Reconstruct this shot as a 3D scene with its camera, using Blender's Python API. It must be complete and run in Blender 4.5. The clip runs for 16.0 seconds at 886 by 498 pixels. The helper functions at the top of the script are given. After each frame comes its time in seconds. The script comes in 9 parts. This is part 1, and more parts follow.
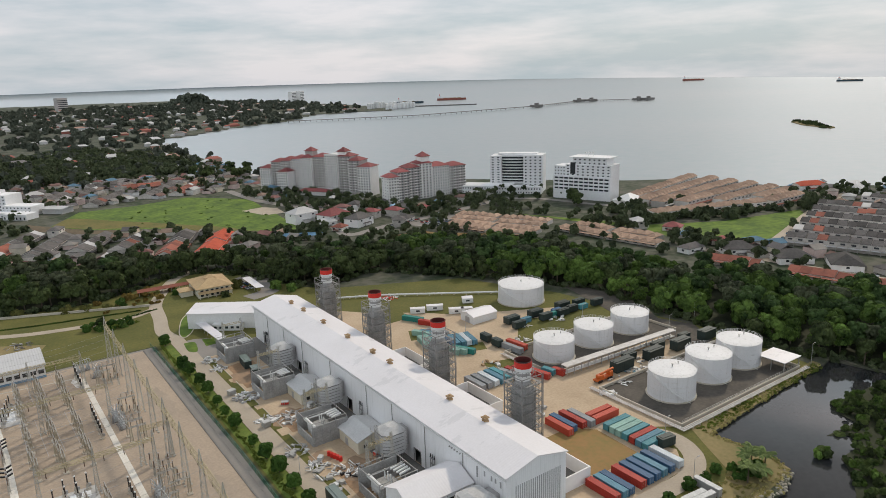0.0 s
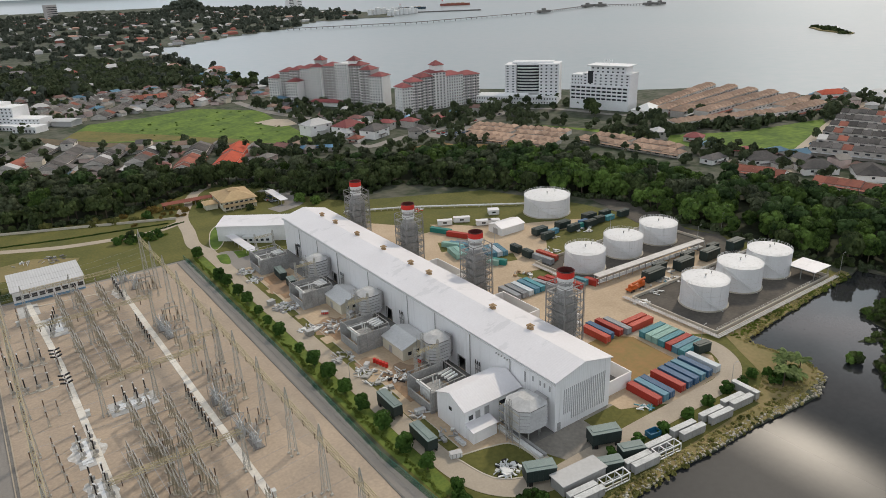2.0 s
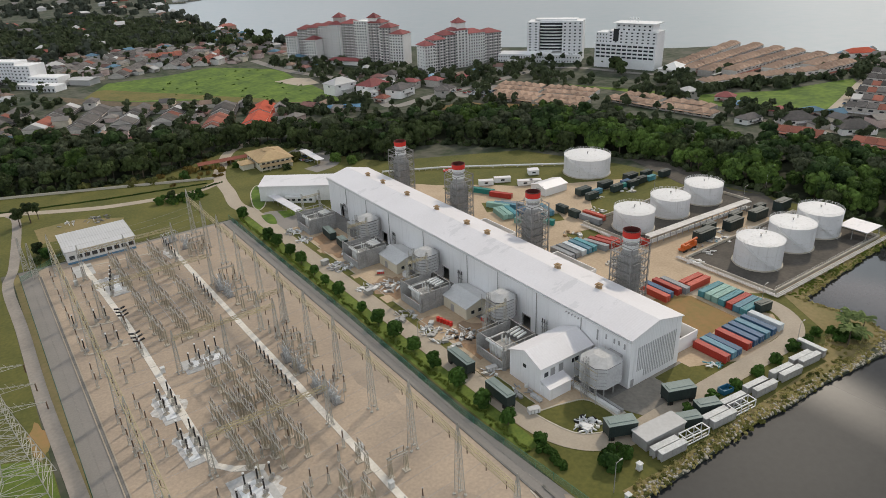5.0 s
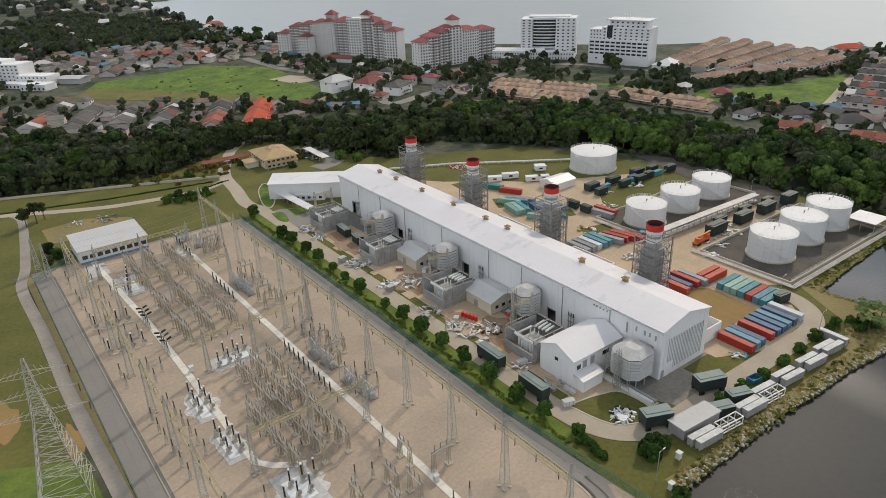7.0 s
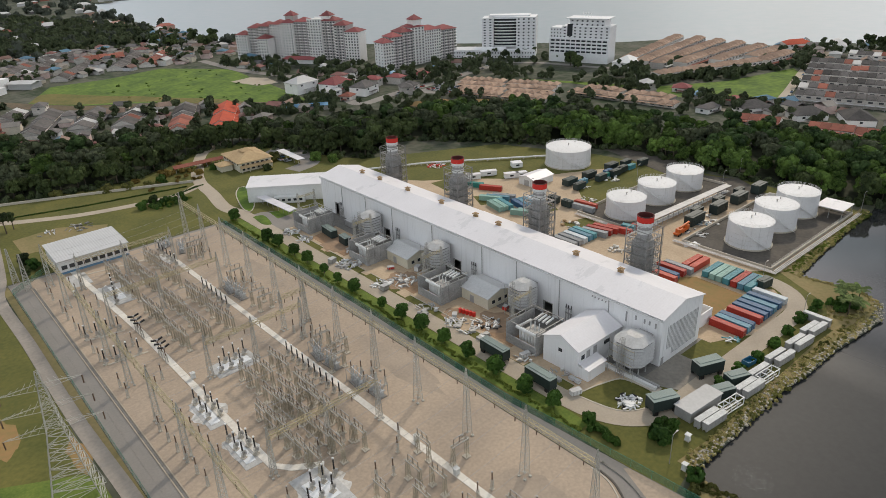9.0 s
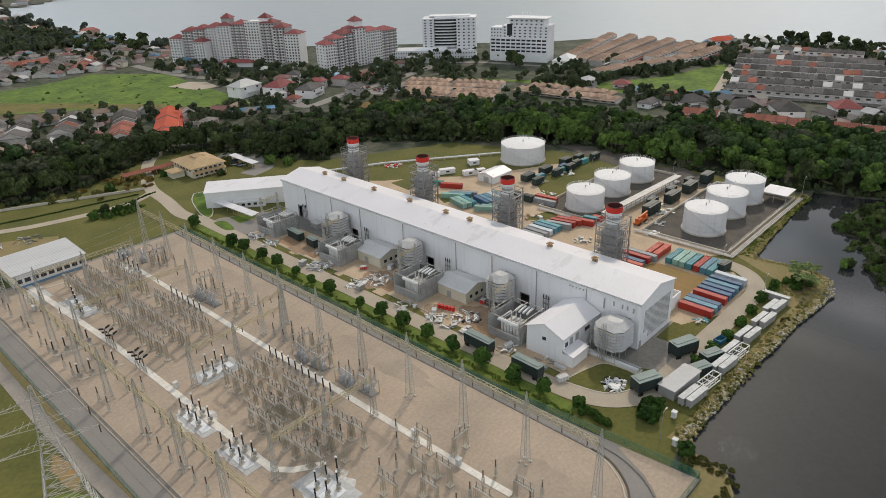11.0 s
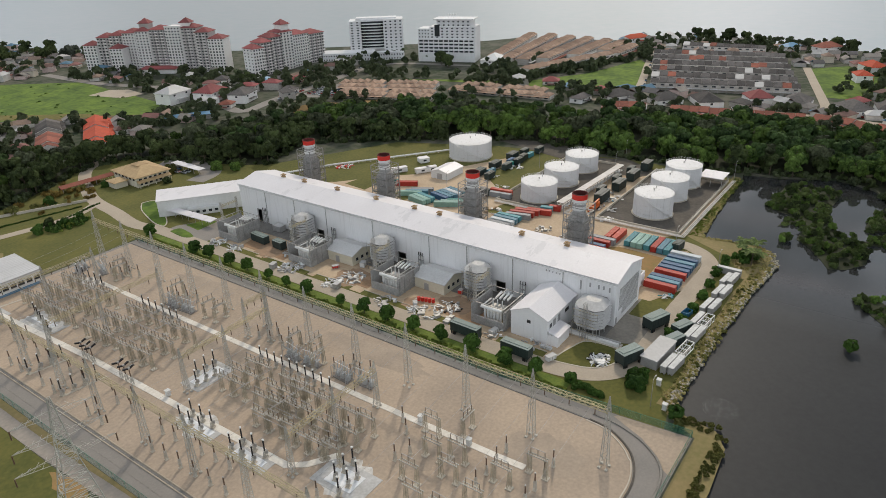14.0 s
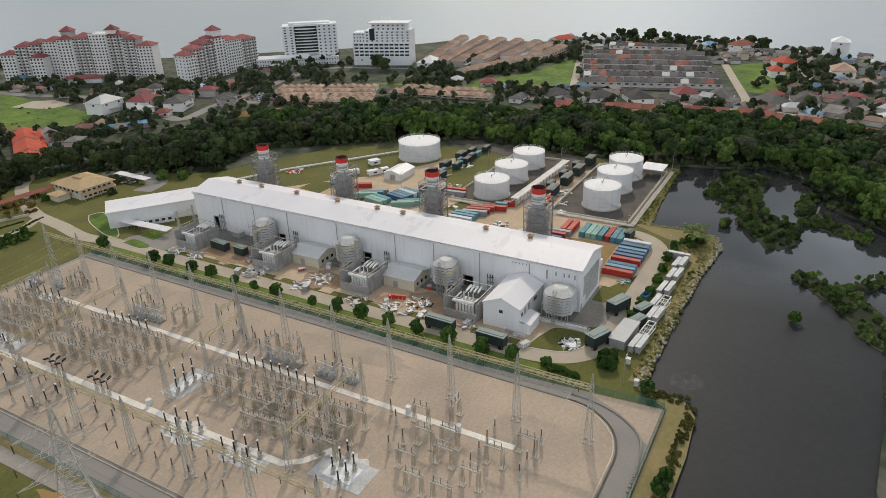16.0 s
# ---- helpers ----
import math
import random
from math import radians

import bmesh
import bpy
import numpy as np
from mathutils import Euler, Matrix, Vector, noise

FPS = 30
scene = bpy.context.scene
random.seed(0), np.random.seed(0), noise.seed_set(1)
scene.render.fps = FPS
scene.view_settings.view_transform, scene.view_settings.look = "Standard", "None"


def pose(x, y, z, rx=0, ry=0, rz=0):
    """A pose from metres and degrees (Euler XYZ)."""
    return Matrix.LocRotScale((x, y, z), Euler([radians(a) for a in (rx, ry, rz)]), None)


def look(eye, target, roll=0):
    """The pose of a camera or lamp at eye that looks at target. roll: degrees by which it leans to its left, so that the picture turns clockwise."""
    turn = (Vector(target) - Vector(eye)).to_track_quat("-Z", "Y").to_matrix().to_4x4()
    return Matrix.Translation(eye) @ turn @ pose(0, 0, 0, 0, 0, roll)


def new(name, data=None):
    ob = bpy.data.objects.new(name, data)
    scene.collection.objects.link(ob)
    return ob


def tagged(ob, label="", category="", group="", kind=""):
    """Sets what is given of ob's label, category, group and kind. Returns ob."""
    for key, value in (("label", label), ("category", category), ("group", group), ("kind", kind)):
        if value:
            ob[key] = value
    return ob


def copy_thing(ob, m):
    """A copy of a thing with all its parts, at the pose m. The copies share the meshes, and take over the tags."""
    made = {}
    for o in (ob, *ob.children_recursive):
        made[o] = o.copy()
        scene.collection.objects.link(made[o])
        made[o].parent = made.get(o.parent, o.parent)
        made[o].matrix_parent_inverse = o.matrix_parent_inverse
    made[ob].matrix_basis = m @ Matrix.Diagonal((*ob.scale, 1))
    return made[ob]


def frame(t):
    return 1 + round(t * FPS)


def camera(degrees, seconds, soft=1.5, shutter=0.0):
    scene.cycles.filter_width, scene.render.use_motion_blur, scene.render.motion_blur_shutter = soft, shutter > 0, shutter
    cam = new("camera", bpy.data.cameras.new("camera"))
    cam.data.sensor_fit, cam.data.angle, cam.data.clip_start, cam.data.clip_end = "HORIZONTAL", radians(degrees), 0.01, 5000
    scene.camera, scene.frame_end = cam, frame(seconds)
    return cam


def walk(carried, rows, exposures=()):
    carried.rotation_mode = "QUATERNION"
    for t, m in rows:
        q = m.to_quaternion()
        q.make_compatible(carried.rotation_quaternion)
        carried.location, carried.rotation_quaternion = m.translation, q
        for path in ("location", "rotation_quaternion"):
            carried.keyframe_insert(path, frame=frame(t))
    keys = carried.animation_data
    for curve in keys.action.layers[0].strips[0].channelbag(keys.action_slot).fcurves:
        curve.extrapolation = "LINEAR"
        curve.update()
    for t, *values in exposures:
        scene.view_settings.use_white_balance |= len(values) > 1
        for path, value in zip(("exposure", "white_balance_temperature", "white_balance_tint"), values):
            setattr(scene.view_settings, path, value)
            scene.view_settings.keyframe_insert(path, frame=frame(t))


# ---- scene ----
cam = camera(65.6, 16.0, soft=0.65)
PATH = [
    (0, (-109.219, -129.889, 126.199), (-108.11, -128.299, 125.709), -2.0),
    (0.5, (-112.293, -128.008, 126.175), (-111.194, -126.427, 125.632), -2.1),
    (1, (-115.432, -126.024, 126.219), (-114.346, -124.458, 125.614), -2.1),
    (1.5, (-118.539, -123.983, 126.348), (-117.466, -122.434, 125.678), -2.2),
    (2, (-121.621, -121.975, 126.605), (-120.564, -120.442, 125.873), -2.3),
    (2.5, (-124.603, -119.918, 126.79), (-123.562, -118.402, 126.003), -2.4),
    (3, (-127.649, -117.7, 126.925), (-126.619, -116.197, 126.101), -2.4),
    (3.5, (-130.92, -115.588, 126.982), (-129.89, -114.088, 126.153), -2.3),
    (4, (-134.157, -113.535, 127.053), (-133.128, -112.035, 126.222), -2.3),
    (4.5, (-137.465, -111.511, 127.148), (-136.436, -110.013, 126.315), -2.3),
    (5, (-140.698, -109.598, 127.213), (-139.67, -108.1, 126.378), -2.3),
    (7.5, (-157.231, -99.838, 127.784), (-156.14, -98.389, 126.939), -2.2),
    (8, (-160.61, -97.962, 127.93), (-159.495, -96.532, 127.085), -2.2),
    (8.5, (-163.935, -95.987, 128.109), (-162.794, -94.579, 127.263), -2.2),
    (9, (-167.164, -93.938, 128.222), (-165.991, -92.558, 127.374), -2.2),
    (11.5, (-183.621, -83.778, 128.368), (-182.283, -82.559, 127.517), -2.0),
    (12, (-186.9, -81.758, 128.426), (-185.536, -80.568, 127.574), -2.0),
    (12.5, (-189.999, -79.785, 128.342), (-188.614, -78.621, 127.491), -2.0),
    (13, (-193.166, -77.722, 128.293), (-191.761, -76.581, 127.443), -2.0),
    (13.5, (-196.581, -75.676, 128.425), (-195.15, -74.568, 127.574), -1.9),
    (14, (-200.054, -73.633, 128.681), (-198.593, -72.565, 127.83), -1.9),
    (14.5, (-203.603, -71.676, 129.025), (-202.115, -70.647, 128.173), -1.9),
    (15, (-207.142, -69.684, 129.343), (-205.625, -68.697, 128.489), -1.8),
    (15.5, (-210.527, -67.73, 129.615), (-208.984, -66.787, 128.762), -1.9),
    (16, (-213.889, -65.633, 129.776), (-212.317, -64.733, 128.928), -1.8),
]
walk(cam, [(t, look(eye, target, roll)) for t, eye, target, roll in PATH])


# ---- light ----
SUN_AZ, SUN_EL = radians(66), radians(41)      # azimuth from +y towards +x
world = bpy.data.worlds.new("sky")
scene.world = world
world.use_nodes = True
wn, wl = world.node_tree.nodes, world.node_tree.links
wn.clear()
w_out = wn.new("ShaderNodeOutputWorld")
w_bg = wn.new("ShaderNodeBackground")
w_sky = wn.new("ShaderNodeTexSky")
w_sky.sky_type = "NISHITA"
w_sky.sun_disc = False
w_sky.sun_elevation, w_sky.sun_rotation = SUN_EL, SUN_AZ
w_sky.air_density, w_sky.dust_density, w_sky.ozone_density = 1.0, 2.0, 1.0
w_map = wn.new("ShaderNodeMapping")
w_map.inputs["Scale"].default_value = (1.6, 1.6, 9.0)
w_co = wn.new("ShaderNodeTexCoord")
w_noise = wn.new("ShaderNodeTexNoise")
w_noise.inputs["Scale"].default_value, w_noise.inputs["Detail"].default_value = 2.2, 6
w_noise.inputs["Roughness"].default_value = 0.55
w_ramp = wn.new("ShaderNodeValToRGB")
w_ramp.color_ramp.elements[0].position, w_ramp.color_ramp.elements[0].color = 0.38, (4.5, 5.45, 6.05, 1)
w_ramp.color_ramp.elements[1].position, w_ramp.color_ramp.elements[1].color = 0.64, (7.95, 7.8, 8.1, 1)
w_mix = wn.new("ShaderNodeMix")
w_mix.data_type = "RGBA"
w_mix.inputs[0].default_value = 0.86
wl.new(w_co.outputs["Generated"], w_map.inputs["Vector"])
wl.new(w_map.outputs["Vector"], w_noise.inputs["Vector"])
wl.new(w_noise.outputs["Fac"], w_ramp.inputs["Fac"])
wl.new(w_sky.outputs["Color"], w_mix.inputs[6])
wl.new(w_ramp.outputs["Color"], w_mix.inputs[7])
# heavy broken cloud higher up
w_cmap, w_cloud, w_crange, w_sep, w_high, w_fade, w_mul = (wn.new("ShaderNode" + q) for q in ("Mapping", "TexNoise", "MapRange", "SeparateXYZ", "MapRange", "Mix", "Mix"))
w_cmap.inputs["Scale"].default_value = (1.0, 1.0, 2.2)
w_cloud.inputs["Scale"].default_value, w_cloud.inputs["Detail"].default_value, w_cloud.inputs["Roughness"].default_value = 2.3, 4, 0.5
w_crange.inputs["From Min"].default_value, w_crange.inputs["From Max"].default_value = 0.42, 0.64
w_crange.inputs["To Min"].default_value, w_crange.inputs["To Max"].default_value = 0.6, 1.9
w_high.inputs["From Min"].default_value, w_high.inputs["From Max"].default_value = 0.13, 0.22
w_fade.inputs[2].default_value = 1.0
# brighter band added above the visible sky, to lighten the far pond's reflection
w_band, w_both = wn.new("ShaderNodeValToRGB"), wn.new("ShaderNodeMath")
w_both.operation = "MULTIPLY"
w_band.color_ramp.elements[0].position, w_band.color_ramp.elements[0].color = 0.13, (1, 1, 1, 1)
w_band.color_ramp.elements[1].position, w_band.color_ramp.elements[1].color = 0.50, (0.85, 0.85, 0.85, 1)
for at, v in ((0.22, 1.75), (0.36, 1.6)):
    w_band.color_ramp.elements.new(at).color = (v, v, v, 1)
wl.new(w_sep.outputs["Z"], w_band.inputs["Fac"])
wl.new(w_fade.outputs[0], w_both.inputs[0])
wl.new(w_band.outputs["Color"], w_both.inputs[1])
w_mul.data_type, w_mul.blend_type = "RGBA", "MULTIPLY"
w_mul.inputs[0].default_value = 1.0
wl.new(w_co.outputs["Generated"], w_cmap.inputs["Vector"])
wl.new(w_cmap.outputs["Vector"], w_cloud.inputs["Vector"])
wl.new(w_cloud.outputs["Fac"], w_crange.inputs["Value"])
wl.new(w_co.outputs["Generated"], w_sep.inputs[0])
wl.new(w_sep.outputs["Z"], w_high.inputs["Value"])
wl.new(w_high.outputs[0], w_fade.inputs[0])
wl.new(w_crange.outputs[0], w_fade.inputs[3])
wl.new(w_mix.outputs[2], w_mul.inputs[6])
wl.new(w_both.outputs[0], w_mul.inputs[7])
wl.new(w_mul.outputs[2], w_bg.inputs["Color"])
w_bg.inputs["Strength"].default_value = 0.100
wl.new(w_bg.outputs["Background"], w_out.inputs["Surface"])

sun = new("sun", bpy.data.lights.new("sun", "SUN"))
sun.data.energy, sun.data.angle, sun.data.color = 2.0, radians(3), (1.0, 0.885, 0.73)
sun.matrix_basis = look((0, 0, 300), (-math.sin(SUN_AZ) * 100, -math.cos(SUN_AZ) * 100, 300 - 100 * math.tan(SUN_EL)))
scene.view_settings.exposure = 0.0


# ---- materials ----
def mat(name, col, col2=None, rough=0.8, metal=0.0, fine=3.0, coarse=0.12, bump=0.0, rand=0.0, contrast=0.5, spec=0.3, flat=False):
    """Two-scale noise between two colours, in metres, with fine relief."""
    m = bpy.data.materials.new(name)
    m.use_nodes = True
    n, k = m.node_tree.nodes, m.node_tree.links
    b = n["Principled BSDF"]
    b.inputs["Roughness"].default_value, b.inputs["Metallic"].default_value = rough, metal
    b.inputs["Specular IOR Level"].default_value = spec
    if col2 is None:
        col2 = tuple(c * 0.72 for c in col)
    geo = n.new("ShaderNodeNewGeometry")
    a, c = n.new("ShaderNodeTexNoise"), n.new("ShaderNodeTexNoise")
    a.inputs["Scale"].default_value, a.inputs["Detail"].default_value = coarse, 5
    c.inputs["Scale"].default_value, c.inputs["Detail"].default_value = fine, 4
    for t in (a, c):
        k.new(geo.outputs["Position"], t.inputs["Vector"])
    add = n.new("ShaderNodeMath")
    add.operation = "MULTIPLY_ADD"
    add.inputs[1].default_value = 0.45
    k.new(c.outputs["Fac"], add.inputs[0])
    sc = n.new("ShaderNodeMath")
    sc.operation = "MULTIPLY"
    sc.inputs[1].default_value = 0.55
    k.new(a.outputs["Fac"], sc.inputs[0])
    k.new(sc.outputs[0], add.inputs[2])
    r = n.new("ShaderNodeValToRGB")
    r.color_ramp.elements[0].position, r.color_ramp.elements[1].position = 0.5 - contrast * 0.28, 0.5 + contrast * 0.28
    r.color_ramp.elements[0].color, r.color_ramp.elements[1].color = (*col2, 1), (*col, 1)
    k.new(add.outputs[0], r.inputs["Fac"])
    last = r.outputs["Color"]
    if rand:
        oi = n.new("ShaderNodeObjectInfo")
        hs = n.new("ShaderNodeHueSaturation")
        mr = n.new("ShaderNodeMapRange")
        mr.inputs["To Min"].default_value, mr.inputs["To Max"].default_value = 1 - rand, 1 + rand
        k.new(oi.outputs["Random"], mr.inputs["Value"])
        k.new(mr.outputs[0], hs.inputs["Value"])
        k.new(last, hs.inputs["Color"])
        last = hs.outputs["Color"]
    k.new(last, b.inputs["Base Color"])
    if bump:
        bp = n.new("ShaderNodeBump")
        bp.inputs["Distance"].default_value, bp.inputs["Strength"].default_value = bump, 0.6
        k.new(c.outputs["Fac"], bp.inputs["Height"])
        k.new(bp.outputs["Normal"], b.inputs["Normal"])
    return m


def sheet_mat(name, col, col2, pitch=0.6, axis="Y", rough=0.5, depth=0.04, metal=0.0, streak=0.25):
    """Profiled metal sheet: ribs every pitch metres across the axis, rain streaks and dirt."""
    m = mat(name, col, col2, rough, metal, 1.3, 0.07, 0.0, contrast=0.9)
    n, k = m.node_tree.nodes, m.node_tree.links
    b = n["Principled BSDF"]
    geo = n.new("ShaderNodeNewGeometry")
    sep = n.new("ShaderNodeSeparateXYZ")
    k.new(geo.outputs["Position"], sep.inputs[0])
    mul = n.new("ShaderNodeMath")
    mul.operation = "MULTIPLY"
    mul.inputs[1].default_value = 2 * math.pi / pitch
    k.new(sep.outputs[axis], mul.inputs[0])
    si = n.new("ShaderNodeMath")
    si.operation = "SINE"
    k.new(mul.outputs[0], si.inputs[0])
    bp = n.new("ShaderNodeBump")
    bp.inputs["Distance"].default_value, bp.inputs["Strength"].default_value = depth, 0.7
    k.new(si.outputs[0], bp.inputs["Height"])
    k.new(bp.outputs["Normal"], b.inputs["Normal"])
    if streak:
        mp = n.new("ShaderNodeMapping")
        mp.inputs["Scale"].default_value = (0.9, 0.9, 0.05)
        st = n.new("ShaderNodeTexNoise")
        st.inputs["Scale"].default_value, st.inputs["Detail"].default_value = 1.0, 5
        k.new(geo.outputs["Position"], mp.inputs["Vector"])
        k.new(mp.outputs["Vector"], st.inputs["Vector"])
        mr = n.new("ShaderNodeMapRange")
        mr.inputs["From Min"].default_value, mr.inputs["From Max"].default_value = 0.56, 0.8
        mr.inputs["To Max"].default_value = streak
        k.new(st.outputs["Fac"], mr.inputs["Value"])
        mx = n.new("ShaderNodeMix")
        mx.data_type = "RGBA"
        mx.inputs[7].default_value = (0.22, 0.2, 0.17, 1)
        k.new(mr.outputs[0], mx.inputs[0])
        src = b.inputs["Base Color"].links[0].from_socket
        k.new(src, mx.inputs[6])
        k.new(mx.outputs[2], b.inputs["Base Color"])
    return m


def leaf_mat(name, dark, light, rand=0.25):
    m = bpy.data.materials.new(name)
    m.use_nodes = True
    n, k = m.node_tree.nodes, m.node_tree.links
    b = n["Principled BSDF"]
    b.inputs["Roughness"].default_value, b.inputs["Specular IOR Level"].default_value = 0.7, 0.12
    geo, oi = n.new("ShaderNodeNewGeometry"), n.new("ShaderNodeObjectInfo")
    no = n.new("ShaderNodeTexNoise")
    no.inputs["Scale"].default_value, no.inputs["Detail"].default_value = 0.09, 3
    k.new(geo.outputs["Position"], no.inputs["Vector"])
    ad = n.new("ShaderNodeMath")
    ad.operation = "MULTIPLY_ADD"
    ad.inputs[1].default_value = 0.4
    k.new(geo.outputs["Random Per Island"], ad.inputs[0])
    mu = n.new("ShaderNodeMath")
    mu.operation = "MULTIPLY_ADD"
    mu.inputs[1].default_value, mu.inputs[2].default_value = 1.5, -0.45
    k.new(no.outputs["Fac"], mu.inputs[0])
    k.new(mu.outputs[0], ad.inputs[2])
    r = n.new("ShaderNodeValToRGB")
    r.color_ramp.elements[0].position, r.color_ramp.elements[1].position = 0.1, 0.85
    r.color_ramp.elements[0].color, r.color_ramp.elements[1].color = (*dark, 1), (*light, 1)
    k.new(ad.outputs[0], r.inputs["Fac"])
    hs, mr = n.new("ShaderNodeHueSaturation"), n.new("ShaderNodeMapRange")
    mr.inputs["To Min"].default_value, mr.inputs["To Max"].default_value = 1 - rand, 1 + rand
    k.new(oi.outputs["Random"], mr.inputs["Value"])
    k.new(mr.outputs[0], hs.inputs["Value"])
    k.new(r.outputs["Color"], hs.inputs["Color"])
    k.new(hs.outputs["Color"], b.inputs["Base Color"])
    tl, ms = n.new("ShaderNodeBsdfTranslucent"), n.new("ShaderNodeMixShader")
    ms.inputs[0].default_value = 0.2
    k.new(hs.outputs["Color"], tl.inputs["Color"])
    k.new(b.outputs[0], ms.inputs[1])
    k.new(tl.outputs[0], ms.inputs[2])
    k.new(ms.outputs[0], n["Material Output"].inputs["Surface"])
    return m


def water_mat(name, col, rough, scale, bump, col2=None, big=0.004):
    m = mat(name, col, col2 or tuple(c * 0.8 for c in col), rough, 0.0, scale, big, bump, spec=0.5, contrast=0.9)
    return m


M_land = mat("town_ground", (0.11, 0.105, 0.08), (0.026, 0.042, 0.016), 0.95, fine=0.16, coarse=0.03, contrast=0.35)
M_grass = mat("mown_grass", (0.160, 0.142, 0.037), (0.062, 0.074, 0.017), 0.95, fine=0.7, coarse=0.05, contrast=0.75)
M_meadow = mat("rough_meadow", (0.145, 0.215, 0.028), (0.045, 0.085, 0.014), 0.95, fine=0.22, coarse=0.045, contrast=0.5)
M_dry = mat("dry_verge", (0.30, 0.22, 0.11), (0.15, 0.14, 0.05), 0.95, fine=0.7, coarse=0.08, contrast=0.9)
M_clay = mat("red_clay", (0.36, 0.19, 0.085), (0.20, 0.17, 0.06), 0.95, fine=0.5, coarse=0.08, contrast=0.8)
M_plant_ground = mat("sandy_plant_ground", (0.58, 0.45, 0.315), (0.36, 0.265, 0.175), 0.92, fine=1.0, coarse=0.07, contrast=0.9)
M_yard = mat("gravel_yard", (0.465, 0.362, 0.268), (0.305, 0.248, 0.196), 0.95, fine=1.1, coarse=0.04, bump=0.03, contrast=0.55)
M_road = mat("pale_road", (0.47, 0.395, 0.31), (0.33, 0.28, 0.22), 0.9, fine=1.5, coarse=0.09, contrast=0.9)
M_asphalt = mat("worn_asphalt", (0.285, 0.258, 0.232), (0.20, 0.185, 0.17), 0.9, fine=1.6, coarse=0.08, contrast=0.9)
M_concrete = mat("pale_concrete", (0.58, 0.52, 0.43), (0.42, 0.375, 0.31), 0.85, fine=1.5, coarse=0.15, contrast=0.9)
M_dark_concrete = mat("stained_concrete", (0.25, 0.235, 0.215), (0.11, 0.105, 0.098), 0.9, fine=1.0, coarse=0.15, contrast=0.9)
M_soot = mat("dark_bund_floor", (0.14, 0.12, 0.10), (0.05, 0.046, 0.04), 0.9, fine=0.7, coarse=0.12, contrast=0.9)
M_rock = mat("pale_rubble", (0.50, 0.46, 0.38), (0.28, 0.25, 0.20), 0.9, fine=1.5, coarse=0.3, contrast=0.8)
M_white = mat("white_paint", (0.78, 0.775, 0.76), (0.62, 0.61, 0.59), 0.55, fine=1.0, coarse=0.08, contrast=0.8)
M_white_roof = sheet_mat("white_roof_sheet", (0.76, 0.73, 0.74), (0.66, 0.63, 0.635), 0.9, "Y", 0.45, 0.015, streak=0.0)
rn, rl = M_white_roof.node_tree.nodes, M_white_roof.node_tree.links
r_geo, r_map, r_no, r_mr, r_mx = (rn.new("ShaderNode" + q) for q in ("NewGeometry", "Mapping", "TexNoise", "MapRange", "Mix"))
r_map.inputs["Scale"].default_value = (0.06, 0.13, 0.1)
r_no.inputs["Scale"].default_value, r_no.inputs["Detail"].default_value, r_no.inputs["Roughness"].default_value = 1.0, 7, 0.62
r_mr.inputs["From Min"].default_value, r_mr.inputs["From Max"].default_value, r_mr.inputs["To Max"].default_value = 0.585, 0.62, 0.42
r_mx.data_type = "RGBA"
r_mx.inputs[7].default_value = (0.53, 0.515, 0.52, 1)
rl.new(r_geo.outputs["Position"], r_map.inputs["Vector"])
rl.new(r_map.outputs["Vector"], r_no.inputs["Vector"])
rl.new(r_no.outputs["Fac"], r_mr.inputs["Value"])
rl.new(r_mr.outputs[0], r_mx.inputs[0])
r_b = rn["Principled BSDF"]
rl.new(r_b.inputs["Base Color"].links[0].from_socket, r_mx.inputs[6])
rl.new(r_mx.outputs[2], r_b.inputs["Base Color"])
M_white_roof_x = sheet_mat("white_cross_roof_sheet", (0.78, 0.75, 0.755), (0.67, 0.64, 0.645), 0.9, "X", 0.45, 0.015, streak=0.0)
M_white_wall = sheet_mat("white_wall_sheet", (0.88, 0.865, 0.86), (0.79, 0.775, 0.77), 0.8, "Y", 0.55, 0.03, streak=0.24)
M_gable_wall = sheet_mat("white_gable_sheet", (0.87, 0.86, 0.855), (0.77, 0.76, 0.755), 0.8, "X", 0.55, 0.03, streak=0.30)
M_cream = mat("cream_render", (0.70, 0.65, 0.52), (0.56, 0.51, 0.40), 0.85, fine=1.2, coarse=0.12, contrast=0.8)
M_grey_roof = mat("grey_sheet_roof", (0.52, 0.51, 0.50), (0.40, 0.39, 0.38), 0.6, fine=1.0, coarse=0.12, contrast=0.8)
M_tank = sheet_mat("tank_white_paint", (0.75, 0.735, 0.73), (0.62, 0.605, 0.60), 2.4, "Z", 0.6, 0.012, streak=0.42)
M_steel = mat("galvanised_steel", (0.46, 0.45, 0.43), (0.33, 0.32, 0.30), 0.55, 0.35, fine=1.5, coarse=0.2)
M_pale_steel = mat("weathered_lattice_steel", (0.52, 0.50, 0.45), (0.36, 0.345, 0.31), 0.6, 0.2, fine=1.0, coarse=0.1)
M_duct = mat("grey_duct_sheet", (0.46, 0.45, 0.44), (0.30, 0.29, 0.28), 0.5, 0.2, fine=1.2, coarse=0.2, contrast=0.9)
M_dark = mat("dark_opening", (0.02, 0.02, 0.022), (0.012, 0.012, 0.013), 0.6)
M_red = mat("red_band_paint", (0.62, 0.035, 0.025), (0.50, 0.03, 0.02), 0.5)
M_rust = mat("rusty_vent", (0.42, 0.30, 0.17), (0.30, 0.19, 0.10), 0.8)
M_black = mat("black_porcelain", (0.022, 0.02, 0.02), (0.012, 0.011, 0.011), 0.3)
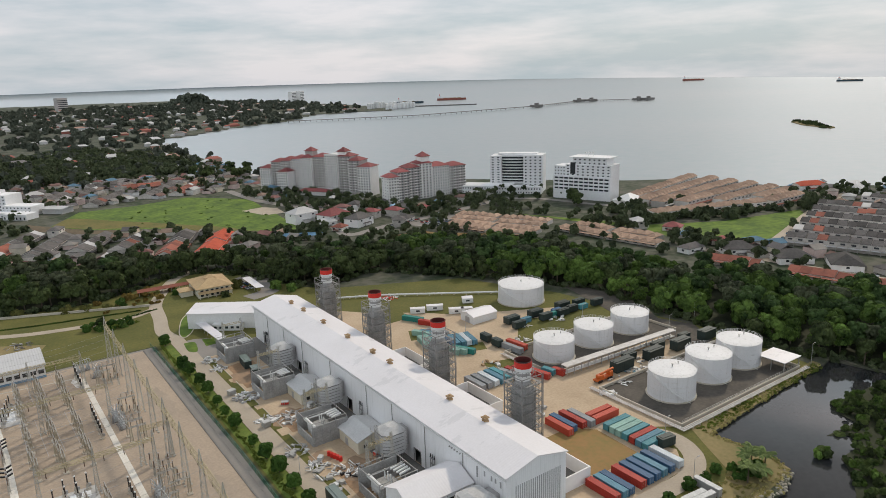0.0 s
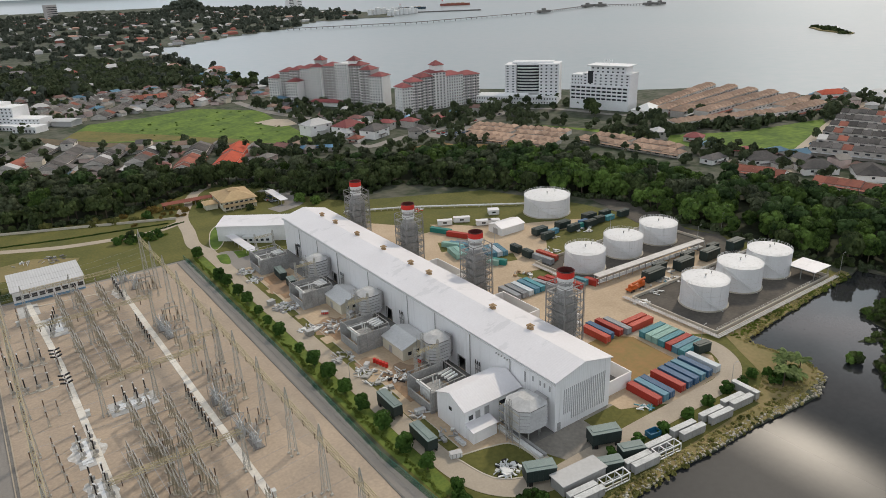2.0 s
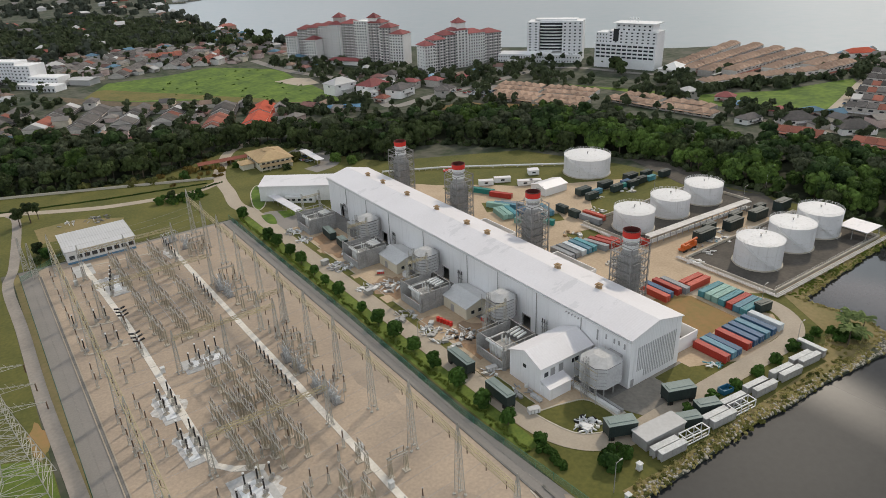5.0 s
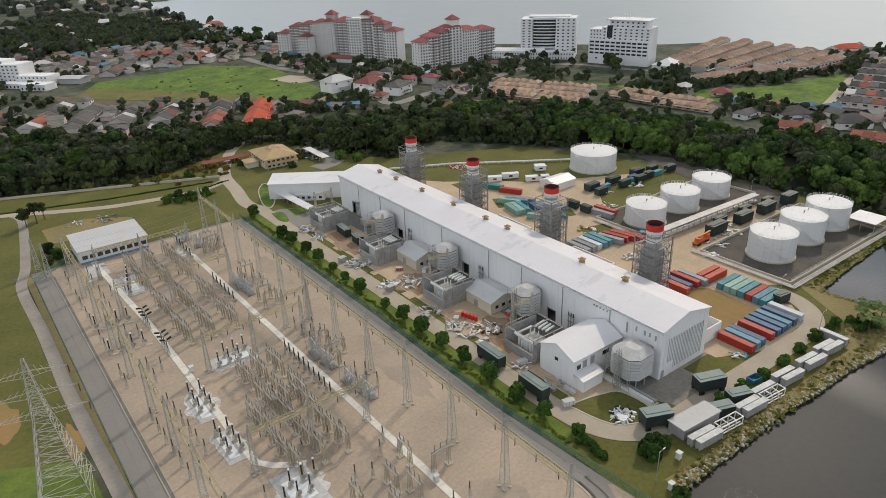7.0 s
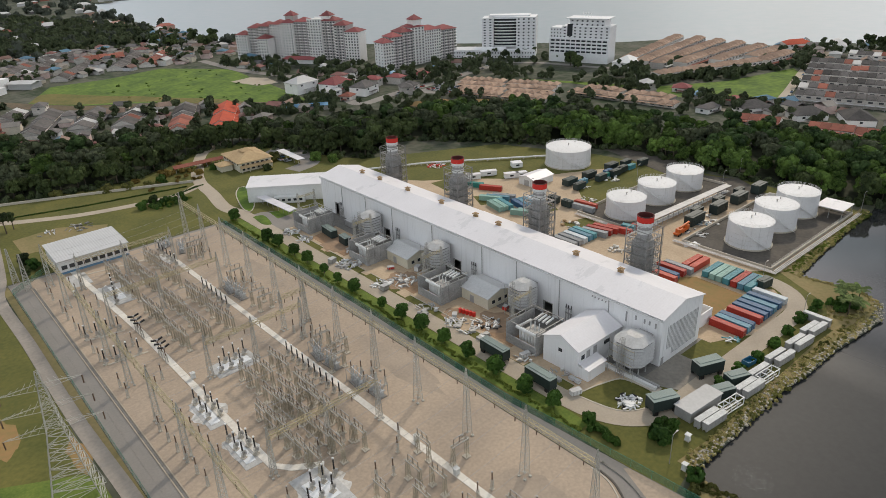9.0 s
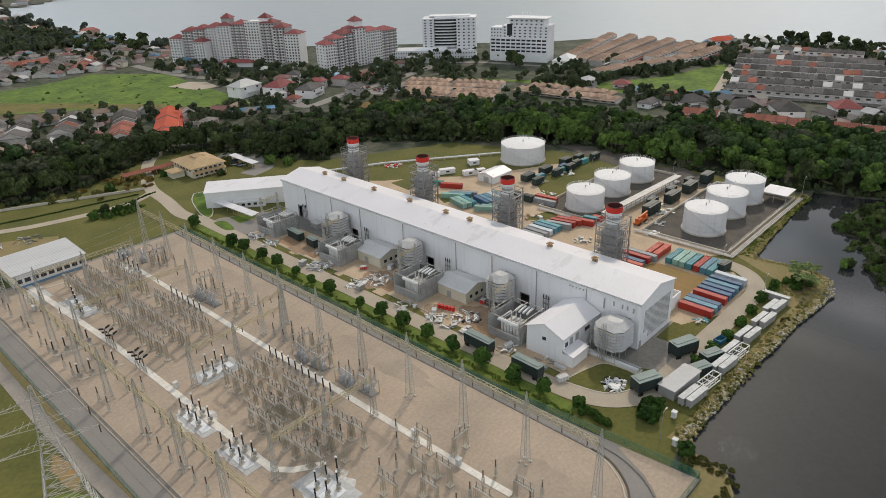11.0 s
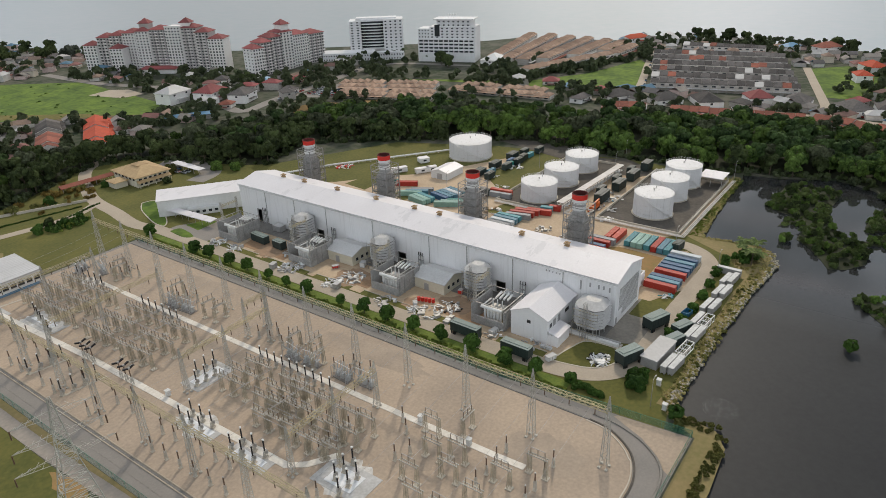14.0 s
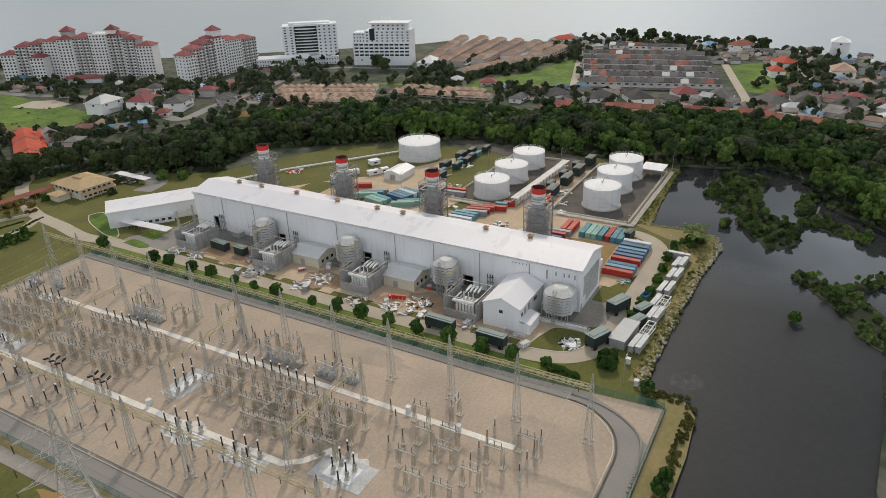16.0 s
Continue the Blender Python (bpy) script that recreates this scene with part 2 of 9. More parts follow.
M_gen = mat("dark_green_steel", (0.035, 0.05, 0.045), (0.022, 0.032, 0.03), 0.5, rand=0.2)
M_gen_roof = mat("grey_green_roof", (0.22, 0.27, 0.25), (0.15, 0.19, 0.18), 0.6, rand=0.15)
M_win = mat("dark_glass", (0.045, 0.05, 0.055), (0.03, 0.032, 0.036), 0.15, spec=0.6)
M_tile_red = mat("red_roof_tile", (0.30, 0.085, 0.082), (0.20, 0.062, 0.06), 0.85, fine=0.8, coarse=0.08, rand=0.15)
M_tile_brown = mat("brown_roof_tile", (0.43, 0.29, 0.205), (0.27, 0.18, 0.13), 0.85, fine=0.7, coarse=0.06, rand=0.15)
M_tile_orange = mat("orange_roof_tile", (0.50, 0.085, 0.038), (0.36, 0.06, 0.03), 0.85, fine=0.6, coarse=0.08)
M_tile_tan = mat("tan_roof_tile", (0.50, 0.36, 0.20), (0.38, 0.26, 0.14), 0.85, fine=0.6, coarse=0.1)
M_tile_grey = mat("grey_roof_tile", (0.15, 0.136, 0.128), (0.085, 0.08, 0.077), 0.95, fine=0.6, coarse=0.08, rand=0.35, spec=0.1)
M_tile_rust = mat("rust_roof_tile", (0.31, 0.105, 0.07), (0.19, 0.07, 0.05), 0.9, fine=0.6, coarse=0.08, rand=0.25)
M_blue_roof = mat("blue_sheet_roof", (0.16, 0.30, 0.44), (0.12, 0.24, 0.36), 0.6, rand=0.1)
M_apt_grey = mat("grey_render", (0.50, 0.465, 0.44), (0.42, 0.39, 0.37), 0.85, fine=0.5, coarse=0.05)
M_apt_white = mat("offwhite_render", (0.86, 0.83, 0.80), (0.78, 0.75, 0.72), 0.85, fine=0.5, coarse=0.05)
M_house = mat("house_render", (0.66, 0.61, 0.56), (0.46, 0.42, 0.38), 0.85, fine=0.7, coarse=0.1, rand=0.3)
M_leaf = leaf_mat("broad_leaves", (0.011, 0.019, 0.008), (0.098, 0.128, 0.046))
M_leaf_town = leaf_mat("garden_leaves", (0.030, 0.042, 0.022), (0.125, 0.15, 0.075))
M_leaf_bright = leaf_mat("bright_leaves", (0.014, 0.032, 0.009), (0.16, 0.25, 0.055))
M_leaf_hedge = leaf_mat("hedge_leaves", (0.024, 0.055, 0.013), (0.085, 0.16, 0.03))
M_leaf_olive = leaf_mat("olive_leaves", (0.06, 0.07, 0.02), (0.24, 0.225, 0.07))
M_bark = mat("bark", (0.13, 0.10, 0.075), (0.07, 0.055, 0.04), 0.95, fine=4)
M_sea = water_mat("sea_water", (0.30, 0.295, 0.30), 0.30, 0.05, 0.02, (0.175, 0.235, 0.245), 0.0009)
M_pond = water_mat("pond_water", (0.036, 0.037, 0.038), 0.05, 0.6, 0.004, (0.020, 0.021, 0.023), 0.012)
p_n, p_l = M_pond.node_tree.nodes, M_pond.node_tree.links
p_n["Principled BSDF"].inputs["IOR"].default_value = 1.33
# the bay by the substation is set rougher to spread the sun's glint, the rest lies smooth
p_geo, p_sep, p_rough = p_n.new("ShaderNodeNewGeometry"), p_n.new("ShaderNodeSeparateXYZ"), p_n.new("ShaderNodeMapRange")
p_rough.inputs["From Min"].default_value, p_rough.inputs["From Max"].default_value = 32, 72
p_rough.inputs["To Min"].default_value, p_rough.inputs["To Max"].default_value = 0.46, 0.05
p_l.new(p_geo.outputs["Position"], p_sep.inputs[0])
p_l.new(p_sep.outputs["X"], p_rough.inputs["Value"])
p_l.new(p_rough.outputs[0], p_n["Principled BSDF"].inputs["Roughness"])
# reflection is also weakened in that bay, to hold the glint down
p_spec = p_n.new("ShaderNodeMapRange")
p_spec.inputs["From Min"].default_value, p_spec.inputs["From Max"].default_value = 32, 72
p_spec.inputs["To Min"].default_value, p_spec.inputs["To Max"].default_value = 0.2, 0.5
p_l.new(p_sep.outputs["X"], p_spec.inputs["Value"])
p_l.new(p_spec.outputs[0], p_n["Principled BSDF"].inputs["Specular IOR Level"])
CONT = {}
for cname, cc in (("red", (0.42, 0.045, 0.03)), ("brightred", (0.55, 0.09, 0.055)), ("blue", (0.055, 0.13, 0.24)), ("lightblue", (0.11, 0.26, 0.34)), ("teal", (0.09, 0.30, 0.34)),
                  ("mint", (0.28, 0.46, 0.40)), ("white", (0.62, 0.66, 0.68)), ("grey", (0.30, 0.31, 0.32)), ("green", (0.03, 0.22, 0.19))):
    CONT[cname] = mat(cname + "_container_paint", cc, tuple(v * 0.7 for v in cc), 0.55, fine=1.5, coarse=0.3, rand=0.12, contrast=0.9)


# ---- mesh tools ----
class Mesh:
    """Collects vertices and faces for one mesh."""

    def __init__(self):
        self.v, self.f = [], []

    def add(self, v, f):
        o = len(self.v)
        self.v += [tuple(p) for p in v]
        self.f += [tuple(i + o for i in q) for q in f]
        return self

    def box(self, x0, y0, z0, x1, y1, z1):
        return self.add([(x0, y0, z0), (x1, y0, z0), (x1, y1, z0), (x0, y1, z0), (x0, y0, z1), (x1, y0, z1), (x1, y1, z1), (x0, y1, z1)],
                        [(0, 3, 2, 1), (4, 5, 6, 7), (0, 1, 5, 4), (1, 2, 6, 5), (2, 3, 7, 6), (3, 0, 4, 7)])

    def beam(self, p, q, w, h=None):
        p, q = Vector(p), Vector(q)
        d = (q - p).normalized()
        s = d.cross(Vector((0, 0, 1)))
        s = Vector((1, 0, 0)) if s.length < 1e-3 else s.normalized()
        u = s.cross(d)
        s, u = s * w / 2, u * (h or w) / 2
        return self.add([p - s - u, p + s - u, p + s + u, p - s + u, q - s - u, q + s - u, q + s + u, q - s + u],
                        [(0, 1, 2, 3), (7, 6, 5, 4), (0, 4, 5, 1), (1, 5, 6, 2), (2, 6, 7, 3), (3, 7, 4, 0)])

    def tube(self, pts, w):
        """One square tube along a line."""
        n = len(pts)
        v, f = [], []
        for i, p in enumerate(pts):
            d = (Vector(pts[min(i + 1, n - 1)]) - Vector(pts[max(i - 1, 0)])).normalized()
            s = d.cross(Vector((0, 0, 1))).normalized() * w / 2
            u = s.cross(d).normalized() * w / 2
            v += [Vector(p) - s - u, Vector(p) + s - u, Vector(p) + s + u, Vector(p) - s + u]
            if i:
                f += [(4 * i - 4 + k, 4 * i - 4 + (k + 1) % 4, 4 * i + (k + 1) % 4, 4 * i + k) for k in range(4)]
        return self.add(v, f + [(3, 2, 1, 0), (4 * n - 4, 4 * n - 3, 4 * n - 2, 4 * n - 1)])

    def cyl(self, x, y, z0, z1, r, n=16, r2=None, cap=True):
        r2 = r if r2 is None else r2
        a = [2 * math.pi * i / n for i in range(n)]
        v = [(x + r * math.cos(t), y + r * math.sin(t), z0) for t in a] + [(x + r2 * math.cos(t), y + r2 * math.sin(t), z1) for t in a]
        f = [(i, (i + 1) % n, n + (i + 1) % n, n + i) for i in range(n)]
        if cap:
            f += [tuple(range(n - 1, -1, -1)), tuple(range(n, 2 * n))]
        return self.add(v, f)

    def pipe(self, p, q, r, n=8):
        """A round pipe from p to q."""
        p, q = Vector(p), Vector(q)
        d = (q - p).normalized()
        s = d.cross(Vector((0, 0, 1)))
        s = Vector((1, 0, 0)) if s.length < 1e-3 else s.normalized()
        u = s.cross(d)
        ring = [s * r * math.cos(2 * math.pi * i / n) + u * r * math.sin(2 * math.pi * i / n) for i in range(n)]
        return self.add([p + e for e in ring] + [q + e for e in ring], [(i, (i + 1) % n, n + (i + 1) % n, n + i) for i in range(n)] + [tuple(range(n - 1, -1, -1)), tuple(range(n, 2 * n))])

    def prism(self, pts, z0, z1):
        n = len(pts)
        v = [(*p[:2], z0) for p in pts] + [(*p[:2], z1) for p in pts]
        return self.add(v, [tuple(range(n - 1, -1, -1)), tuple(range(n, 2 * n))] + [(i, (i + 1) % n, n + (i + 1) % n, n + i) for i in range(n)])

    def gable_roof(self, x0, y0, x1, y1, z, rise, over=0.4, th=0.18, along="y"):
        """Two sloping slabs with thickness."""
        if along == "y":
            xm = (x0 + x1) / 2
            k = rise / (xm - x0)
            y0, y1 = y0 - over, y1 + over
            for xa in (x0 - over, x1 + over):
                za = z - over * k
                self.add([(xa, y0, za), (xm, y0, z + rise), (xm, y1, z + rise), (xa, y1, za), (xa, y0, za + th), (xm, y0, z + rise + th), (xm, y1, z + rise + th), (xa, y1, za + th)],
                         [(0, 1, 2, 3), (4, 7, 6, 5), (0, 4, 5, 1), (2, 6, 7, 3), (3, 7, 4, 0)])
        else:
            ym = (y0 + y1) / 2
            k = rise / (ym - y0)
            x0, x1 = x0 - over, x1 + over
            for ya in (y0 - over, y1 + over):
                za = z - over * k
                self.add([(x0, ya, za), (x0, ym, z + rise), (x1, ym, z + rise), (x1, ya, za), (x0, ya, za + th), (x0, ym, z + rise + th), (x1, ym, z + rise + th), (x1, ya, za + th)],
                         [(0, 1, 2, 3), (4, 7, 6, 5), (0, 4, 5, 1), (2, 6, 7, 3), (3, 7, 4, 0)])
        return self

    def hip_roof(self, x0, y0, x1, y1, z, rise, over=0.5, th=0.25):
        x0, y0, x1, y1 = x0 - over, y0 - over, x1 + over, y1 + over
        w = min(x1 - x0, y1 - y0) / 2
        a = ((x0 + w, (y0 + y1) / 2), (x1 - w, (y0 + y1) / 2)) if x1 - x0 >= y1 - y0 else (((x0 + x1) / 2, y0 + w), ((x0 + x1) / 2, y1 - w))
        v = [(x0, y0, z), (x1, y0, z), (x1, y1, z), (x0, y1, z), (x0, y0, z + th), (x1, y0, z + th), (x1, y1, z + th), (x0, y1, z + th), (*a[0], z + rise), (*a[1], z + rise)]
        f = [(0, 3, 2, 1), (0, 1, 5, 4), (1, 2, 6, 5), (2, 3, 7, 6), (3, 0, 4, 7)]
        f += [(4, 5, 9, 8), (5, 6, 9), (6, 7, 8, 9), (7, 4, 8)] if x1 - x0 >= y1 - y0 else [(4, 5, 8), (5, 6, 9, 8), (6, 7, 9), (7, 4, 8, 9)]
        return self.add(v, f)

    def data(self, name, material, smooth=False):
        me = bpy.data.meshes.new(name)
        me.from_pydata(self.v, [], self.f)
        me.materials.append(material)
        if smooth:
            me.shade_smooth()
        me.update()
        return me


def part(name, mesh, material, parent, label="", smooth=False, loc=None):
    ob = new(name, mesh.data(name, material, smooth) if isinstance(mesh, Mesh) else mesh)
    ob.parent = parent
    if loc is not None:
        ob.location = loc
    return tagged(ob, label)


def thing(name, label, category, group="", loc=(0, 0, 0), rz=0.0, kind=""):
    ob = new(name)
    ob.empty_display_size = 0.5
    ob.matrix_basis = pose(*loc, 0, 0, rz)
    return tagged(ob, label, category, group, kind)


def setting(name, mesh, material, label, category, smooth=False, kind="structure"):
    return tagged(new(name, mesh.data(name, material, smooth)), label, category, kind=kind)


def np_mesh(name, verts, quads, material):
    """A mesh of quads from arrays."""
    me = bpy.data.meshes.new(name)
    nq = len(quads)
    me.vertices.add(len(verts))
    me.vertices.foreach_set("co", np.asarray(verts, np.float32).ravel())
    me.loops.add(nq * 4)
    me.loops.foreach_set("vertex_index", np.asarray(quads, np.int32).ravel())
    me.polygons.add(nq)
    me.polygons.foreach_set("loop_start", np.arange(0, nq * 4, 4, dtype=np.int32))
    me.polygons.foreach_set("loop_total", np.full(nq, 4, np.int32))
    me.materials.append(material)
    me.update(calc_edges=True)
    me.validate()
    return me


def inside(x, y, poly):
    hit = False
    for (xa, ya), (xb, yb) in zip(poly, poly[1:] + poly[:1]):
        if (ya > y) != (yb > y) and x < (xb - xa) * (y - ya) / (yb - ya) + xa:
            hit = not hit
    return hit


def ribbon(pts, w, z, th=0.05):
    """A strip of road along a line, with thickness."""
    m = Mesh()
    P = [Vector((*p, 0)) for p in pts]
    left, right = [], []
    for i, p in enumerate(P):
        d = (P[min(i + 1, len(P) - 1)] - P[max(i - 1, 0)]).normalized()
        s = Vector((-d.y, d.x, 0)) * w / 2
        left.append(p + s)
        right.append(p - s)
    n = len(P)
    v = [(p.x, p.y, h) for h in (z - th, z) for side in (right, left) for p in side]
    f = []
    for i in range(n - 1):
        f += [(2 * n + i, 2 * n + i + 1, 3 * n + i + 1, 3 * n + i), (i, n + i, n + i + 1, i + 1), (i, i + 1, 2 * n + i + 1, 2 * n + i), (n + i, 3 * n + i, 3 * n + i + 1, n + i + 1)]
    return m.add(v, f + [(0, 2 * n, 3 * n, n), (n - 1, 2 * n - 1, 4 * n - 1, 3 * n - 1)])


def smooth_line(pts, n=6):
    """Catmull-Rom through the points."""
    out = []
    q = [pts[0]] + list(pts) + [pts[-1]]
    for i in range(1, len(q) - 2):
        for k in range(n):
            t = k / n
            out.append(tuple(0.5 * (2 * q[i][j] + (q[i + 1][j] - q[i - 1][j]) * t + (2 * q[i - 1][j] - 5 * q[i][j] + 4 * q[i + 1][j] - q[i + 2][j]) * t * t
                                    + (3 * q[i][j] - q[i - 1][j] - 3 * q[i + 1][j] + q[i + 2][j]) * t ** 3) for j in (0, 1)))
    return out + [tuple(pts[-1])]


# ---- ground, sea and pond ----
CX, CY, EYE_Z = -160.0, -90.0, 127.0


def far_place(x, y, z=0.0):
    """Past 2 km points are drawn in along the camera's line of sight and lifted to look the same from there, so that
    the far coast and ships stay within 5 km.
    """
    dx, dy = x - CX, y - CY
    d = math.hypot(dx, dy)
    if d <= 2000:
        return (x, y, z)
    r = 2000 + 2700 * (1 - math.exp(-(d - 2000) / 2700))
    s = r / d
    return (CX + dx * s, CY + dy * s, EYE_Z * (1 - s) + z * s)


COAST = [(610, -45), (639, 18), (652, 138), (662, 205), (606, 240), (592, 300), (584, 354), (520, 402), (417, 533), (394, 560), (300, 690), (227, 807), (232, 890), (254, 1367), (282, 1578),
         (569, 1861), (779, 1986), (1016, 2280), (1331, 2227), (1458, 2480), (1519, 2958), (1565, 3749), (1569, 4405), (1332, 5618), (766, 5866), (224, 6104), (-900, 6500), (-3000, 6400),
         (-7000, 5200), (-7000, -3000), (-2000, -3500), (100, -1800), (420, -900), (520, -300)]
POND = [(-112, -46), (-78, -46.9), (-55.7, -48.5), (-41.2, -48), (-36.6, -43.8), (-34.6, -36), (-32.6, -32), (-3, -32.2), (12.8, -31.6), (30, -33.5), (48.3, -33.9), (66, -36), (79.4, -37.2), (90, -33.5), (94.1, -25.6),
        (91.5, -14), (90.9, -3.3), (112, -1.5), (135, 0), (160, 1.5), (179.7, 1.5), (188, 3), (191, -14.6), (203, -40.5), (195, -59), (174, -70), (148, -79), (134, -95), (126, -104), (112, -126), (40, -128), (-6, -99), (-29, -95.5), (-50, -94), (-112, -98)]

bm = bmesh.new()
near = [p for p in COAST if math.hypot(p[0] - CX, p[1] - CY) < 1790]
i0 = COAST.index(near[-1]) if near else 0
south = [p for p in COAST[30:] if math.hypot(p[0] - CX, p[1] - CY) < 1790]
north = [p for p in COAST[:25] if math.hypot(p[0] - CX, p[1] - CY) < 1790]
a0 = math.atan2(north[-1][1] - CY, north[-1][0] - CX)
a1 = math.atan2(south[0][1] - CY, south[0][0] - CX) + 2 * math.pi
R0 = 1800
arc = [(CX + R0 * math.cos(a0 + (a1 - a0) * i / 90), CY + R0 * math.sin(a0 + (a1 - a0) * i / 90)) for i in range(91)]
outer = smooth_line(north, 4) + arc + south
for loop in (outer, POND):
    vs = [bm.verts.new((x, y, 0)) for x, y in loop]
    for a, b in zip(vs, vs[1:] + vs[:1]):
        bm.edges.new((a, b))
rim = list(bm.edges)
bmesh.ops.triangle_fill(bm, use_beauty=True, edges=rim, normal=(0, 0, 1))
ret = bmesh.ops.extrude_edge_only(bm, edges=rim)
for v in (g for g in ret["geom"] if isinstance(g, bmesh.types.BMVert)):
    v.co.z = -2.5
fm = Mesh()
step = radians(0.55)
rings = [1798 * 1.028 ** i for i in range(47)]
for i in range(int((a1 - a0 + 0.5) / step) + 2):
    ta = a0 - 0.5 + i * step
    for ra, rb in zip(rings, rings[1:]):
        cx, cy = CX + (ra + rb) / 2 * math.cos(ta + step / 2), CY + (ra + rb) / 2 * math.sin(ta + step / 2)
        if inside(cx, cy, COAST):
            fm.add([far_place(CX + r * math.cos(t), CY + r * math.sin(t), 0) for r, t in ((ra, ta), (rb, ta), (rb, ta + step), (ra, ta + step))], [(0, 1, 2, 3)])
o = len(bm.verts)
nv = [bm.verts.new(p) for p in fm.v]
for q in fm.f:
    bm.faces.new([nv[i] for i in q])
bmesh.ops.recalc_face_normals(bm, faces=bm.faces)
me = bpy.data.meshes.new("ground")
bm.to_mesh(me)
bm.free()
me.materials.append(M_land)
tagged(new("ground", me), "green and brown coastal land of a seaside town", "ground", kind="structure")

def sea_reach(a):
    """How far the sea is built, by the direction in degrees from +x; cut shorter to one side so that the horizon sits
    right in the camera's view.
    """
    return float(np.interp((a + 180) % 360 - 180, (0, 22.6, 34.2, 44.9, 54.6, 72), (6300, 6450, 8800, 12600, 16900, 24000)))


sea = Mesh()
srings = [0, 300, 800, 1500, 1900] + [2000 * 1.06 ** i for i in range(43)]
nseg = 120
for i in range(nseg):
    ta, tb = 2 * math.pi * i / nseg, 2 * math.pi * (i + 1) / nseg
    for ra, rb in zip(srings, srings[1:]):
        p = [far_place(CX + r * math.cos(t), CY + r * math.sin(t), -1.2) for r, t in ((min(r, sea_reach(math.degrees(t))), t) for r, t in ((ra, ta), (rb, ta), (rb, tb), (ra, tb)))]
        if ra < max(sea_reach(math.degrees(ta)), sea_reach(math.degrees(tb))):
            sea.add(p, [(0, 1, 2, 3)] if ra else [(0, 1, 2)])
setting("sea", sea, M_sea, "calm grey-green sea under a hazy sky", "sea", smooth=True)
setting("pond", Mesh().prism([(x - 0.0, y) for x, y in ((-130, -25), (-36, -25), (0, -28), (70, -30), (80, -20), (85, 5), (195, 8), (215, -60), (195, -120), (120, -150), (30, -140), (-130, -105))], -1.15, -0.9), M_pond,
        "still dark pond water reflecting the clouds", "pond")


def patch(name, pts, z, material, label, category="ground"):
    return setting(name, Mesh().prism(pts, z - 0.3, z), material, label, category)


M_dry_grass = mat("yellowed_grass", (0.20, 0.15, 0.045), (0.09, 0.10, 0.025), 0.95, fine=0.4, coarse=0.06, contrast=0.6)
M_verge = mat("lush_verge_grass", (0.17, 0.21, 0.04), (0.075, 0.12, 0.02), 0.95, fine=1.2, coarse=0.2, contrast=0.6)
M_wet = mat("stained_paving", (0.33, 0.295, 0.25), (0.17, 0.155, 0.135), 0.9, fine=0.8, coarse=0.12, contrast=0.8)
M_earth = mat("dull_brown_earth", (0.17, 0.12, 0.075), (0.075, 0.062, 0.035), 0.95, fine=0.4, coarse=0.08, contrast=0.7)
M_clay_bare = mat("bare_red_earth", (0.42, 0.27, 0.16), (0.26, 0.165, 0.10), 0.95, fine=0.9, coarse=0.15, contrast=0.6)
patch("ground_plant", [(-44, -33), (-34, -31), (45, -33), (70, -35.5), (92, -28), (90, 0), (176, 2.5), (181, 60), (165, 150), (140, 210), (60, 250), (-20, 262), (-44, 222)], 0.02, M_grass, "mown grass of the power station site", "grass")
patch("ground_yard_base", [(-140.3, 216), (-140.3, -40.5), (-42.3, -40.5), (-44, -20), (-46.5, 20), (-45.5, 92), (-46, 216)], 0.05, M_asphalt, "worn grey perimeter road of the substation", "road")
patch("ground_fence_corner", [(-60, -40.2), (-42.6, -40.2), (-44.2, -20), (-45.2, -19), (-50, -29.5), (-57.5, -36.5)], 0.07, M_yard, "pale gravel corner by the fence", "gravel")
YARD = [(-133, 214), (-133, -33.5), (-84.8, -33.3), (-77.8, -33.3), (-72, -33.4), (-66.2, -32.6), (-61.5, -31), (-57.2, -28.6), (-53.4, -25), (-51, -20), (-50.3, -14), (-50.3, 214)]
patch("ground_gravel_yard", YARD, 0.09, M_yard, "tan gravel surface of the switchyard", "gravel")
patch("ground_works", [(-30, 8), (0, -2), (24, -4), (40, -12), (66, -11), (74, -2), (70, 6), (64, 26), (90, 5), (168, 5), (166, 66), (92, 100), (128, 140), (92, 152), (50, 152), (30, 196), (-8, 196), (-28, 192)], 0.06, M_plant_ground, "sandy bare ground round the plant", "ground")
patch("pavement_hall", [(-9, 0), (0, -1), (0, 196), (-9, 196)], 0.10, M_dark_concrete, "stained dark concrete apron along the hall", "pavement")
patch("ground_bund_near", [(88.5, 6.6), (168, 6.6), (168, 45), (88.5, 45)], 0.10, M_soot, "dark floor of the tank bund", "ground")
patch("ground_bund_far", [(84, 68), (166, 68), (166, 98), (84, 98)], 0.10, M_soot, "dark floor of the tank bund", "ground")
patch("grass_containers", [(40, 3.5), (62, 4), (63, 24), (56, 31), (40, 31)], 0.10, M_clay, "worn grass with red clay", "grass")
ISLAND = smooth_line([(-30, 9), (-27, -4), (-19.5, -9.4), (-13, -9), (-13, 3), (-19, 6.5), (-30, 9)], 4)
setting("kerb_island", ribbon(ISLAND, 0.45, 0.28, 0.26), M_concrete, "pale concrete kerb round the small lawn", "kerb")
patch("grass_island", ISLAND[:-1], 0.12, M_grass, "small mown lawn with kerb", "grass")
patch("grass_verge_road", [(-37.2, -2), (-42.6, -2), (-43.6, 20), (-43, 92), (-42.8, 214), (-37.2, 214)], 0.07, M_verge, "bright green verge along the fence", "grass")
patch("pavement_south", [(-9, 0), (24, 0), (24, -3), (16, -8), (10, -11.2), (-6, -11.2), (-8.4, -6)], 0.105, M_wet, "grey stained paving before the gable end", "pavement")
